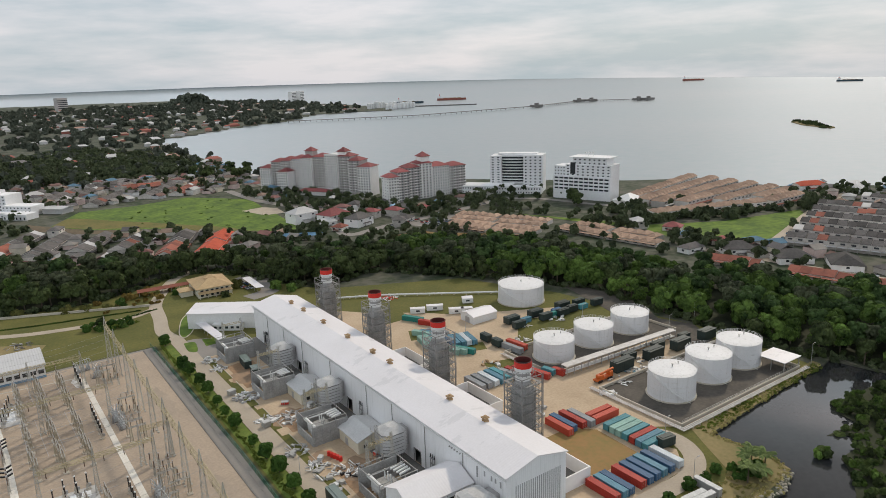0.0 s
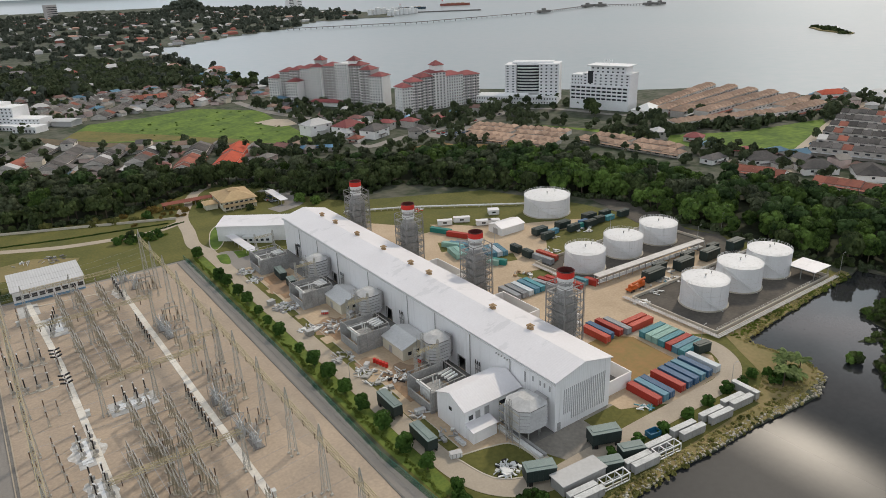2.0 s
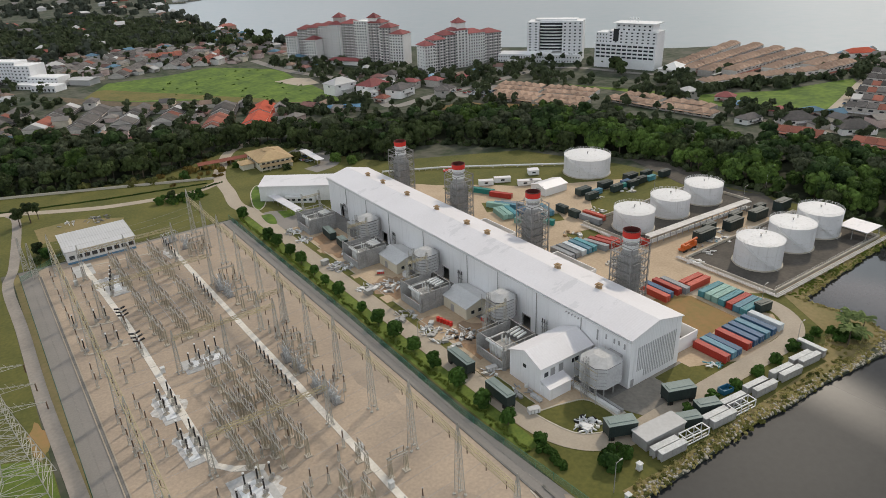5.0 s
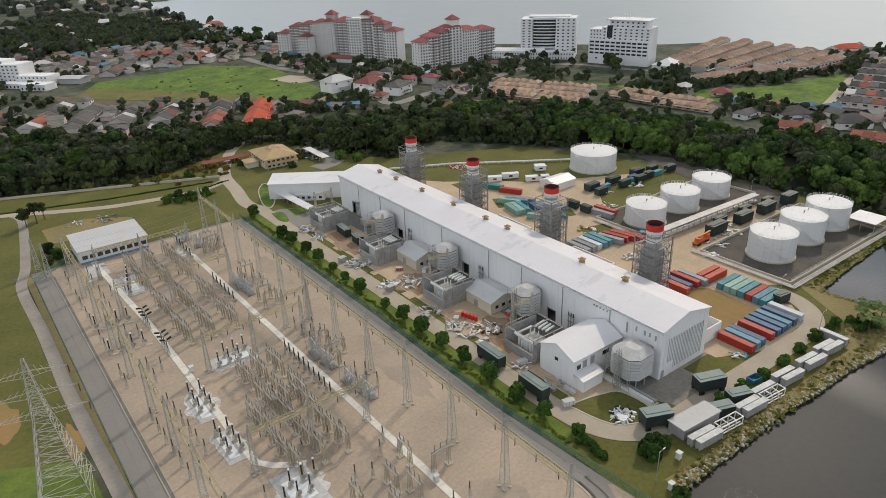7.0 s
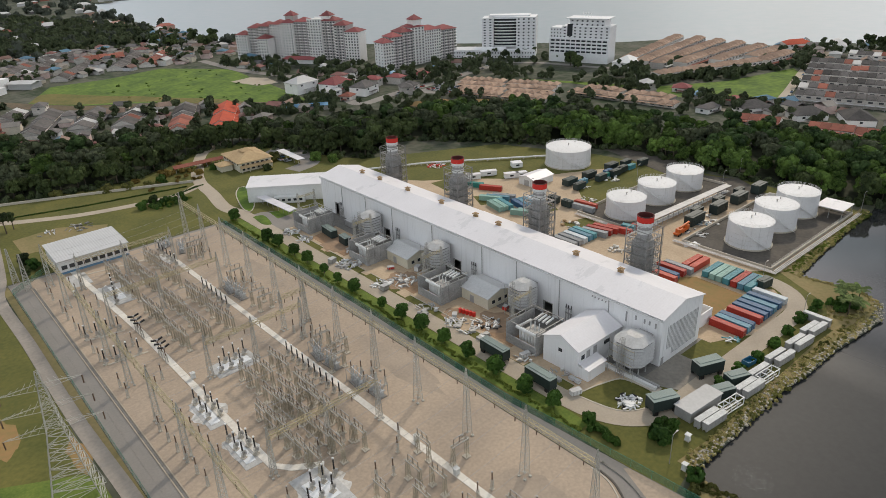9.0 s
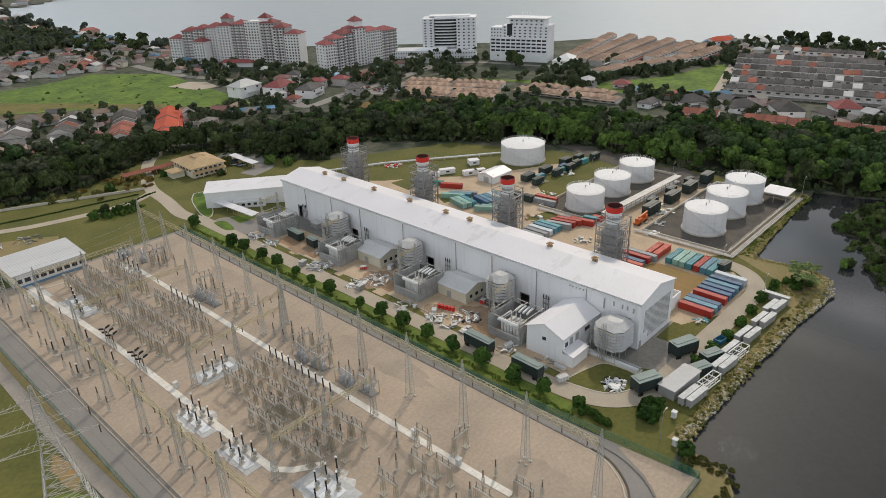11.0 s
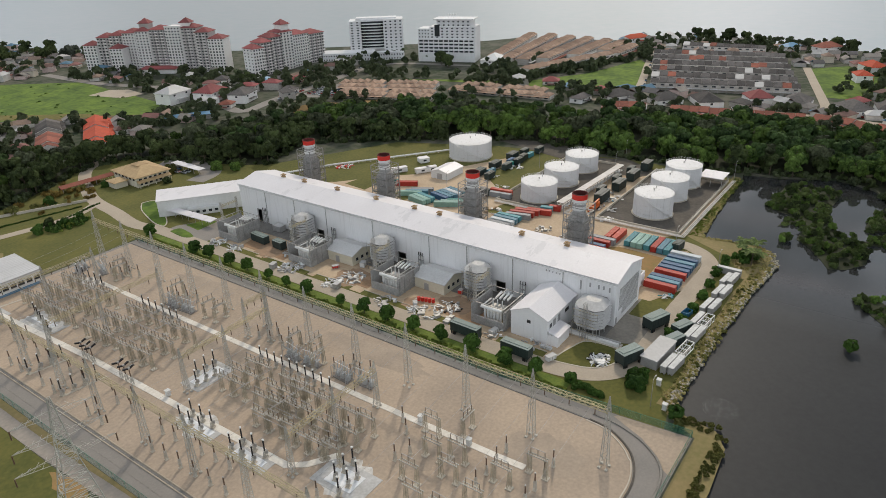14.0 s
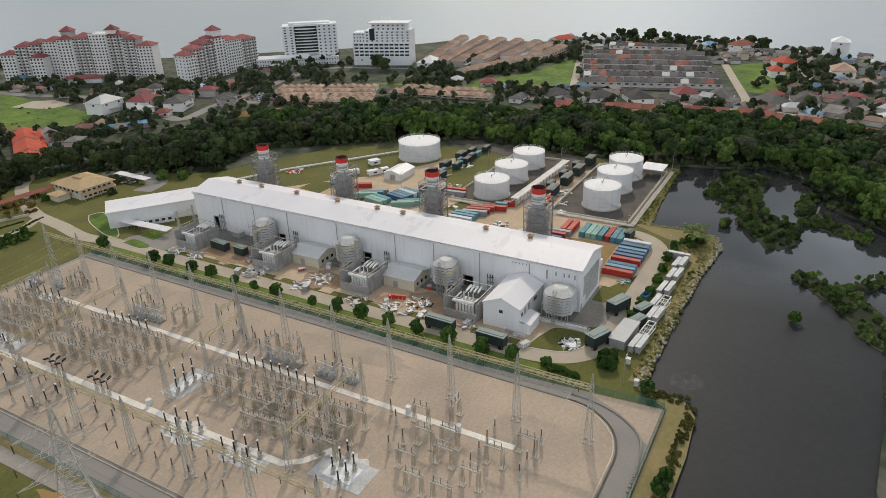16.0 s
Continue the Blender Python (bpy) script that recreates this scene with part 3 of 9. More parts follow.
patch("grass_gable", [(11, -1.2), (24, -1.2), (24, -6), (16, -8.5), (11, -6)], 0.115, M_grass, "small lawn by the gable end", "grass")
patch("grass_corner", [(-148, 345), (-148, 217), (-20, 217), (58, 252), (40, 300), (24, 340), (-10, 345)], 0.033, M_grass, "worn lawn of the entrance side", "grass")
patch("grass_front", [(-140, 310), (-134, 250), (-90, 238), (-49, 224), (-40, 240), (-46, 262), (-90, 272)], 0.05, M_grass, "mown lawn before the control building", "grass")
patch("dirt_pile_ground", [(-128, 268), (-128, 246), (-94, 242), (-88, 256), (-108, 270)], 0.09, M_dry, "bare brown earth", "ground")
patch("grass_west", [(-147, 330), (-147, -120), (-330, -160), (-330, 330)], 0.03, M_grass, "yellowed grass beside the substation", "grass")
for i, (x, y, a, b) in enumerate(((-148.5, 86, 2.5, 9), (-163, 109, 4, 11))):
    patch("clay_west_%d" % (i + 1), [(x + a * math.cos(k * 0.393) * (1 + 0.2 * math.sin(k * 2.1)), y + b * math.sin(k * 0.393) * (1 + 0.2 * math.cos(k * 1.7))) for k in range(16)], 0.05, M_clay, "bare clay showing through the grass", "ground")
patch("grass_west_lush", [(-168, 87), (-150, 77), (-147.2, 71), (-147.2, 30), (-185, 30)], 0.055, M_verge, "bright green grass outside the substation", "grass")
patch("pavement_annex", [(-31, 186), (-9.2, 184), (-9.2, 200), (-6, 202), (-26, 214), (-31, 214)], 0.09, M_asphalt, "grey concrete pavement before the wing", "pavement")
patch("lawn_annex", [(-24, 200), (-12, 201), (-12.5, 207), (-23, 211)], 0.12, M_meadow, "small lawn beside the covered walk", "grass")
patch("ground_works_far", [(24, 196), (36, 150), (92, 140), (118, 128), (140, 118), (150, 128), (116, 146), (96, 158), (84, 172), (62, 190), (44, 214), (30, 220)], 0.07, M_plant_ground, "sandy bare ground behind the hall", "ground")
for i, pts in enumerate(([(58, 140), (74, 134), (80, 142), (64, 152)], [(60, 168), (78, 168), (76, 182), (62, 184)], [(62, 114), (80, 108), (84, 116), (66, 124)], [(66, 88), (80, 84), (82, 92), (68, 96)])):
    patch("grass_works_%d" % (i + 1), pts, 0.11, M_grass, "leftover patch of worn grass", "grass")
M_worn = mat("worn_brown_earth", (0.40, 0.26, 0.165), (0.22, 0.165, 0.115), 0.95, fine=0.9, coarse=0.2, contrast=0.9)
for i, (x, y, a, b) in enumerate(((-17, 55, 6.5, 8), (-21, 104, 7.5, 7.5), (-20, 152, 7.5, 8), (-24, 70, 4.5, 4))):
    patch("earth_strip_%d" % (i + 1), [(x + a * math.cos(k * 0.393) * (1 + 0.16 * math.sin(k * 2.3)), y + b * math.sin(k * 0.393) * (1 + 0.16 * math.cos(k * 1.9))) for k in range(16)], 0.135, M_worn, "trodden brown earth beside the hall", "ground")
patch("pavement_forest_edge", [(174, 83), (180, 66), (166, 42), (151, 51), (164, 108), (176, 150), (184, 160), (189, 108)], 0.115, M_soot, "dark paving behind the tanks", "pavement")
patch("grass_strip", [(-140.5, 215), (-140.5, -45), (-143, -45), (-143, 215)], 0.06, M_dry, "strip of dry grass outside the fence", "grass")
patch("earth_south", [(-140, -41), (-42, -41), (-36, -31), (-33, -31), (-36, -45), (-42, -49), (-60, -50), (-140, -48)], 0.03, M_dry, "dry grass bank by the pond", "grass")
patch("bank_east", [(60, -36), (92, -32), (94, -24), (92, -3), (180, 3), (180, 6.5), (90, 4), (84, -6), (76, -20), (60, -27)], 0.08, M_dry, "dry grassy bank of the pond", "grass")
patch("grass_entrance", [(-150, 345), (-140, 303), (-89, 277), (-50, 270), (-31, 278), (-28, 300), (-10, 345)], 0.045, M_grass, "mown verge beside the entrance road", "grass")
patch("grass_gate", [(-26, 240), (-10, 262), (10, 262), (50, 240), (66, 252), (40, 300), (24, 340), (-4, 336), (-22, 290)], 0.045, M_grass, "grass round the gate office", "grass")
KERB_FAR = smooth_line([(-17, 257), (-11, 254), (-17, 240), (-24, 225), (-29.5, 219), (-30, 226), (-26, 240), (-22, 250), (-17, 257)], 4)
setting("kerb_gate", ribbon(KERB_FAR, 0.5, 0.3, 0.28), M_concrete, "pale kerb round the small lawn", "kerb")
patch("grass_small", smooth_line([(-32, 211), (-27, 209), (-29.5, 196), (-33, 199), (-32, 211)], 4)[:-1], 0.19, M_meadow, "small kerbed lawn beside the road", "grass")
patch("grass_kerb_far", KERB_FAR[:-1], 0.18, M_meadow, "small kerbed lawn by the entrance", "grass")
for i, (ya, yb) in enumerate(((12, 30), (44, 58), (62, 92), (98, 118), (122, 150), (154, 182))):
    patch("grass_strip_works_%d" % (i + 1), [(-30.2, ya), (-26.6, ya), (-26.6, yb), (-30.2, yb)], 0.13, M_grass, "narrow grass strip with kerb beside the road", "grass")
    setting("kerb_works_%d" % (i + 1), Mesh().box(-26.6, ya, 0, -26.35, yb, 0.3), M_concrete, "pale kerb along the grass strip", "kerb")
for i, (xa, ya, xb, yb) in enumerate(((-25, 40, -15, 62), (-25, 92, -14, 109), (-25, 140, -12, 170))):
    patch("earth_works_%d" % (i + 1), [(xa, ya), (xb, ya + 1), (xb - 0.5, yb), (xa + 0.6, yb - 2)], 0.115, M_clay_bare, "bare reddish earth between the bays", "ground")
patch("field_meadow", [(-48, 602), (-14, 668), (40, 664), (99, 680), (148, 612), (140, 540), (137, 507), (126, 416), (81, 437), (32, 516), (-18, 556)], 0.06, M_meadow, "bright green rough meadow", "meadow")
patch("field_meadow_east", [(345, 232), (406, 195), (493, 178), (470, 160), (379, 132), (348, 145), (325, 205)], 0.06, M_meadow, "bright green rough meadow", "meadow")
patch("field_far_east", [(400, -2), (512, 27), (560, -20), (470, -50), (400, -30)], 0.06, M_meadow, "bright green rough meadow", "meadow")
patch("field_meadow_dry", smooth_line([(-46, 604), (-18, 562), (32, 522), (78, 446), (92, 436), (78, 480), (52, 520), (30, 556), (10, 582), (-14, 620), (-30, 634), (-46, 604)], 4)[:-1], 0.075, M_dry_grass, "yellowed rough grass at the meadow's edge", "meadow")
patch("street_verge", [(303, 342), (336, 267), (344, 223), (325, 252)], 0.06, M_meadow, "narrow green verge", "grass")
patch("ground_clearing", [(161, 326), (169, 345), (201, 342), (208, 307), (187, 294)], 0.10, M_clay, "brown clearing with thin grass", "ground")
patch("pavement_car_park", [(198, 382), (236, 372), (252, 390), (262, 372), (236, 308), (222, 330)], 0.09, M_asphalt, "pale grey open car park", "pavement")
patch("pavement_forecourt", [(117, 547), (126, 508), (146, 506), (150, 536), (140, 552)], 0.10, M_road, "pale dusty forecourt beside the meadow", "pavement")
patch("field_meadow_edge", [(-66, 634), (-49, 604), (-18, 554), (30, 512), (124, 412), (112, 402), (24, 496), (-30, 545), (-62, 590)], 0.08, M_earth, "brown bare edge of the meadow", "ground")
patch("field_clay", [(150, 330), (215, 318), (240, 290), (200, 285), (150, 310)], 0.06, M_clay, "patch of grass and red clay", "ground")


def road(name, pts, w, z=0.13, material=None, label="pale worn road"):
    return setting(name, ribbon(smooth_line(pts), w, z), material or M_road, label, "road")


road("road_service", [(-33.5, 222), (-33.5, 150), (-33.5, 60), (-33.5, 15), (-32, 0), (-27, -9), (-18, -14), (-6, -14.5), (20, -14.5), (50, -15), (64, -14.5), (74, -9), (79, 0), (78, 8), (71, 16), (66, 30)], 7.0, 0.15)
road("road_gate", [(-33.5, 220), (-36, 235), (-32, 258), (-28, 285), (-18, 310), (-2, 338), (20, 350)], 7.2, 0.16)
road("road_entrance", [(-30, 279), (-50, 271), (-89, 278), (-115, 290), (-140, 304), (-200, 330)], 5.5, 0.14)
M_path = mat("dusty_path", (0.36, 0.315, 0.27), (0.22, 0.195, 0.17), 0.95, fine=0.9, coarse=0.12, contrast=0.8)
road("road_west", [(-136, 300), (-134, 285), (-141, 226), (-145.5, 203), (-144.8, 160), (-144.7, 106), (-143, 54), (-142, 0), (-141, -60), (-140, -140)], 4.2, 0.12, M_path, "narrow dusty grey path along the fence")
road("road_town", [(356, 128), (402, 141), (514, 173), (652, 198)], 7.0, 0.2, M_road)
road("road_town_east", [(518, 29), (445, 10), (372, -9), (345, -14), (330, -60)], 7.0, 0.2, M_road)
road("road_town_far", [(566, -24), (533, -33), (458, -52), (388, -68), (340, -80)], 7.0, 0.2, M_road)
road("road_main", [(150, 690), (152, 590), (172, 495), (150, 400), (148, 371), (187, 380), (250, 389), (346, 410)], 10.0, 0.2, M_asphalt, "grey town street")
road("road_apartments", [(345, 414), (372, 380), (385, 330), (400, 280), (380, 236)], 8.0, 0.22, M_asphalt, "grey town street")
road("road_town_front", [(312, 150), (318, 110), (322, 60), (334, 0), (328, -50), (316, -90)], 9.0, 0.24, M_road, "pale dusty town street")
road("road_car_park", [(20, 262), (36, 268), (40, 290), (30, 310)], 12.0, 0.15, M_asphalt, "grey asphalt car park")
M_trench = mat("bleached_trench_covers", (0.78, 0.74, 0.67), (0.58, 0.53, 0.46), 0.8, fine=1.2, coarse=0.12, contrast=0.6)
setting("trench_cover_east", ribbon([(-80, 197), (-77.7, 0), (-77.4, -8)], 2.1, 0.22, 0.2), M_trench, "pale concrete cable trench covers", "trench")
setting("trench_cover_west", ribbon([(-116.5, 212), (-112.7, 140), (-111.5, 45), (-108, 40.5), (-101, 36)], 2.2, 0.22, 0.2), M_trench, "pale concrete cable trench covers", "trench")
for dx, zz in ((-133.6, 0.28), (-132.4, 0.28)):
    setting("kerb_drain", Mesh().box(dx - 0.16, -33, 0, dx + 0.16, 206, zz), M_road, "pale concrete edge of the drain", "kerb")
setting("drain_floor", Mesh().box(-133.35, -33, 0.06, -132.65, 206, 0.11), M_dark_concrete, "dark open drain", "drain")
setting("kerb_yard_east", Mesh().box(-50.6, -14, 0, -50.1, 214, 0.3), M_dark_concrete, "stained concrete kerb of the yard", "kerb")
cv = smooth_line([(-50.3, -14), (-51.5, -21), (-57.4, -29), (-66.2, -33), (-78, -33.4), (-95, -33.4), (-132, -33.4)])
setting("kerb_yard_curve", ribbon(cv, 0.5, 0.32, 0.3), M_soot, "dark drain along the curved yard edge", "kerb")
setting("kerb_yard_curve_inner", ribbon([(x - 0.7 * (x > -60), y + 0.9) for x, y in cv], 0.35, 0.26, 0.24), M_concrete, "pale kerb along the curved yard edge", "kerb")


M_lime = mat("spilled_white_lime", (0.70, 0.69, 0.67), (0.40, 0.36, 0.31), 0.95, fine=0.9, coarse=0.25, contrast=0.5)
M_bare = mat("damp_grey_gravel", (0.42, 0.335, 0.255), (0.29, 0.238, 0.19), 0.95, fine=1.2, coarse=0.1, contrast=0.6)
lq = random.Random(21)
for i, (x, y, a, b) in enumerate(((-97.5, 97, 8, 4.6), (-106.5, 28, 7.5, 5.5), (-114.2, 79, 5, 8), (-114.2, 57, 4.6, 7.5), (-112, 178, 4.4, 10), (-82, 194, 2.6, 7))):
    patch("lime_stain_%d" % (i + 1), [(x + a * math.cos(t) * lq.uniform(0.75, 1.15), y + b * math.sin(t) * lq.uniform(0.75, 1.15)) for t in [k * 0.2618 for k in range(24)]], 0.112, M_lime, "white lime spilled over the gravel", "ground")
for i, (x, y, a, b) in enumerate(((-58, 150, 5, 18), (-58, 60, 5, 22), (-92, 112, 9, 8), (-122, 20, 6, 14), (-70, -10, 8, 12), (-98, 160, 8, 8), (-122, 140, 6, 16), (-90, 20, 6, 8), (-70, 100, 3, 12))):
    patch("gravel_stain_%d" % (i + 1), [(x + a * math.cos(t) * lq.uniform(0.8, 1.15), y + b * math.sin(t) * lq.uniform(0.8, 1.15)) for t in [k * 0.2618 for k in range(24)]], 0.101, M_bare, "darker worn patch of gravel", "gravel")


# ---- power station ----
HX, HY, HE, HR = 23.2, 195.5, 17.2, 20.0
M_louvre_pale = mat("pale_grey_louvre", (0.52, 0.51, 0.50), (0.38, 0.37, 0.36), 0.6)
hall = thing("power_hall", "very long white metal-clad turbine hall with low gabled roof", "industrial building")
doors = [(y, w, h) for y, w, h in ((45.7, 4, 5.0), (93.9, 4, 5.2), (141.4, 4, 4.8), (182.4, 3, 6.4))]
cuts = sorted((y - w / 2, y + w / 2, h) for y, w, h in doors)
ya = 0.0
for y0, y1, h in cuts:
    part("wall", Mesh().box(0, ya, 0, 0.4, y0, HE), M_white_wall, hall)
    part("wall", Mesh().box(0, y0, h, 0.4, y1, HE), M_white_wall, hall)
    ya = y1
part("wall", Mesh().box(0, ya, 0, 0.4, HY, HE), M_white_wall, hall)
part("wall", Mesh().box(HX - 0.4, 0, 0, HX, HY, HE), M_white_wall, hall)
for yy in (0.0, HY - 0.4):
    part("gable_wall", Mesh().add([(0.4, yy, 0), (HX - 0.4, yy, 0), (HX - 0.4, yy, HE), (HX / 2, yy, HR - 0.15), (0.4, yy, HE), (0.4, yy + 0.4, 0), (HX - 0.4, yy + 0.4, 0), (HX - 0.4, yy + 0.4, HE), (HX / 2, yy + 0.4, HR - 0.15), (0.4, yy + 0.4, HE)],
                                  [(0, 1, 2, 3, 4), (9, 8, 7, 6, 5), (0, 5, 6, 1), (1, 6, 7, 2), (2, 7, 8, 3), (3, 8, 9, 4), (4, 9, 5, 0)]), M_gable_wall, hall)
part("roof", Mesh().gable_roof(0, 0, HX, HY, HE, HR - HE, 0.5, 0.25), M_white_roof, hall, "bright white ribbed metal roof")
for y, z in ((2.4, 13.0), (4.6, 13.4), (6.4, 13.2), (9.6, 13.2), (13.1, 11.2)):
    part("wall_vent", Mesh().box(-0.14, y - 0.28, z, 0.05, y + 0.28, 14.8), M_duct, hall)
# small boxes added in place of dark stains under the eave
for y in (21.2, 22.6, 24.0, 25.4, 26.6):
    part("eave_bracket", Mesh().box(-0.5, y - 0.12, 15.0, 0.05, y + 0.12, 15.4), M_duct, hall)
for y in (35.9, 83.6, 132.6, 178.2):
    rk_ = Mesh()
    for e in (-1.1, 0.0, 1.1):
        rk_.box(-0.75, y + e - 0.12, 0.1, -0.5, y + e + 0.12, 6.9)
    part("busbar_frame", rk_.box(-0.8, y - 1.4, 4.6, -0.45, y + 1.4, 4.9).box(-0.8, y - 1.4, 6.6, -0.45, y + 1.4, 6.85), M_duct, hall, "dark steel frame with busbars on the wall")
    for e in (-1.1, 0.0, 1.1):
        part("insulator", Mesh().cyl(-0.62, y + e, 6.9, 8.1, 0.2, 8, 0.12), M_black, hall)
part("inner_floor", Mesh().box(0.4, 0.4, 0.0, HX - 0.4, HY - 0.4, 0.12), M_dark_concrete, hall)
part("gutter", Mesh().box(-0.75, -0.4, HE - 0.75, -0.25, HY + 0.4, HE - 0.35), M_white, hall)
for i in range(22):
    part("louvre", Mesh().box(3.4 + i * 0.82, -0.14, 2.2 if i > 3 else 5.0, 3.4 + i * 0.82 + 0.24, 0.06, 13.4), M_louvre_pale, hall, "grey vertical louvre strip" if i == 0 else "")
part("door", Mesh().box(1.0, -0.12, 0.1, 2.3, 0.06, 2.9), M_duct, hall)
for y, w, h in doors:
    part("door_frame", Mesh().box(-0.12, y - w / 2 - 0.25, 0, 0.1, y - w / 2, h + 0.25).box(-0.12, y + w / 2, 0, 0.1, y + w / 2 + 0.25, h + 0.25).box(-0.12, y - w / 2, h, 0.1, y + w / 2, h + 0.25), M_steel, hall)
vent = Mesh().box(-0.8, -0.8, -0.4, 0.8, 0.8, 0.7).cyl(0, 0, 0.7, 1.2, 0.7, 12)
vent.box(-1.0, -1.0, 1.2, 1.0, 1.0, 1.55).cyl(0, 0, 1.55, 1.9, 0.5, 10)
vdata = vent.data("roof_vent", M_rust)
for y in (25.1, 44.2, 83.2, 96.3, 117.7, 141.0, 162.4, 176.8):
    ob = new("roof_vent", vdata)
    ob.parent, ob.location = hall, (HX / 2 + 1.2, y, HR - 0.1)
for y in (20, 40.6, 61.1, 79.4, 109.3, 136.8, 157, 176.7):
    part("downpipe", Mesh().cyl(-0.22, y, 0.1, HE - 0.7, 0.15, 6), M_steel, hall)

annex = thing("white_annex", "white gabled annex building beside the turbine hall", "industrial building")
AX0, AX1, AY0, AY1, AE, AR = -22.5, -1.0, 14.2, 28.2, 9.2, 12.2
a = Mesh().box(AX0, AY0, 0, AX0 + 0.35, AY1, AE).box(AX1 - 0.35, AY0, 0, AX1, AY1, AE).box(AX0 + 0.35, AY0, 0, AX1 - 0.35, AY0 + 0.35, AE).box(AX0 + 0.35, AY1 - 0.35, 0, AX1 - 0.35, AY1, AE)
for xx in (AX0, AX1 - 0.35):
    a.add([(xx, AY0, AE), (xx, AY1, AE), (xx, (AY0 + AY1) / 2, AR - 0.12), (xx + 0.35, AY0, AE), (xx + 0.35, AY1, AE), (xx + 0.35, (AY0 + AY1) / 2, AR - 0.12)], [(0, 2, 1), (3, 4, 5), (0, 3, 5, 2), (1, 2, 5, 4)])
part("wall", a, M_white_wall, annex)
part("roof", Mesh().gable_roof(AX0, AY0, AX1, AY1, AE, AR - AE, 0.4, 0.25, "x"), M_white_roof_x, annex)
for x, z, w, h in ((-20.2, 5.6, 1.6, 1.6), (-17.6, 3.4, 1.8, 4.4), (-14.2, 3.8, 1.8, 4.2), (-8.2, 6.2, 2.8, 1.5)):
    wi = part("window", Mesh().box(x - w / 2, AY0 - 0.06, z, x + w / 2, AY0 + 0.1, z + h), M_win if h < 2 else M_duct, annex)
    part("sill", Mesh().box(x - w / 2 - 0.15, AY0 - 0.1, z - 0.15, x + w / 2 + 0.15, AY0 - 0.02, z), M_white, wi)
    part("lintel", Mesh().box(x - w / 2 - 0.15, AY0 - 0.1, z + h, x + w / 2 + 0.15, AY0 - 0.02, z + h + 0.15), M_white, wi)
part("window", Mesh().box(AX0 - 0.06, 20.6, 6.2, AX0 + 0.1, 22.0, 7.4), M_win, annex)
lt = Mesh().box(-22.3, 10.3, 0, -13.6, AY0, 4.0)
part("lean_to", lt, M_white_wall, annex)
part("lean_to_roof", Mesh().add([(-22.6, 10.0, 3.9), (-13.3, 10.0, 3.9), (-13.3, 14.16, 5.0), (-22.6, 14.16, 5.0), (-22.6, 10.0, 4.1), (-13.3, 10.0, 4.1), (-13.3, 14.16, 5.2), (-22.6, 14.16, 5.2)],
                                [(0, 3, 2, 1), (4, 5, 6, 7), (0, 1, 5, 4), (1, 2, 6, 5), (3, 0, 4, 7)]), M_white_roof, annex)

wing = thing("white_wing", "long low white building joined to the hall's end", "industrial building", loc=(-24, 231, 0), rz=-37.0)
part("wall", Mesh().box(0, 0, 0, 44, 14, 8.35), M_white, wing)
part("roof", Mesh().add([(-0.4, -0.4, 8.35), (44.4, -0.4, 8.35), (44.4, 14.4, 9.7), (-0.4, 14.4, 9.7), (-0.4, -0.4, 8.6), (44.4, -0.4, 8.6), (44.4, 14.4, 9.95), (-0.4, 14.4, 9.95)],
                        [(0, 3, 2, 1), (4, 5, 6, 7), (0, 1, 5, 4), (1, 2, 6, 5), (2, 3, 7, 6), (3, 0, 4, 7)]), M_white_roof, wing)
part("lean_to", Mesh().box(14, -3.5, 0, 30, 0, 3.4), M_white, wing)
for i in range(5):
    part("window", Mesh().box(15 + i * 3, -3.58, 1.2, 16.6 + i * 3, -3.45, 2.4), M_win, wing)
can = thing("walkway_canopy", "low white sheet canopy on steel posts", "canopy", loc=(-18.6, 229.5, 0), rz=-87)
part("roof", Mesh().add([(0, -2.1, 3.0), (33, -2.1, 3.0), (33, 2.1, 3.5), (0, 2.1, 3.5), (0, -2.1, 3.3), (33, -2.1, 3.3), (33, 2.1, 3.8), (0, 2.1, 3.8)], [(0, 3, 2, 1), (4, 5, 6, 7), (0, 1, 5, 4), (1, 2, 6, 5), (2, 3, 7, 6), (3, 0, 4, 7)]), M_white_roof, can)
for i in range(7):
    for yy in (1.2, -1.2):
        part("post", Mesh().cyl(0.5 + i * 5, yy, 0, 3.0, 0.1, 6), M_steel, can)


def lattice(m, x, y, z0, z1, w0, w1, n, t=0.12):
    """A four-legged braced mast."""
    c = ((-1, -1), (1, -1), (1, 1), (-1, 1))
    for i in range(n):
        za, zb = z0 + (z1 - z0) * i / n, z0 + (z1 - z0) * (i + 1) / n
        wa, wb = (w0 + (w1 - w0) * (z - z0) / (z1 - z0) for z in (za, zb))
        for k in range(4):
            a, b = c[k], c[(k + 1) % 4]
            pa, pb = (x + a[0] * wa / 2, y + a[1] * wa / 2, za), (x + b[0] * wa / 2, y + b[1] * wa / 2, za)
            qa, qb = (x + a[0] * wb / 2, y + a[1] * wb / 2, zb), (x + b[0] * wb / 2, y + b[1] * wb / 2, zb)
            m.beam(pa, qa, t * 1.5)
            m.beam(pa, qb, t)
            m.beam(qa, qb, t)
            if i % 2:
                m.beam(pb, qa, t)
    return m


M_casing = mat("grey_casing_sheet", (0.40, 0.39, 0.375), (0.25, 0.24, 0.23), 0.55, 0.15, fine=1.2, coarse=0.3, contrast=0.9)
M_scaffold = mat("dull_scaffold_steel", (0.32, 0.31, 0.295), (0.20, 0.19, 0.18), 0.6, 0.2, fine=1.5, coarse=0.2)
# lining and rim of the chimney are a darker red than its band
M_dark_red = mat("dark_red_paint", (0.16, 0.03, 0.025), (0.07, 0.02, 0.018), 0.7)


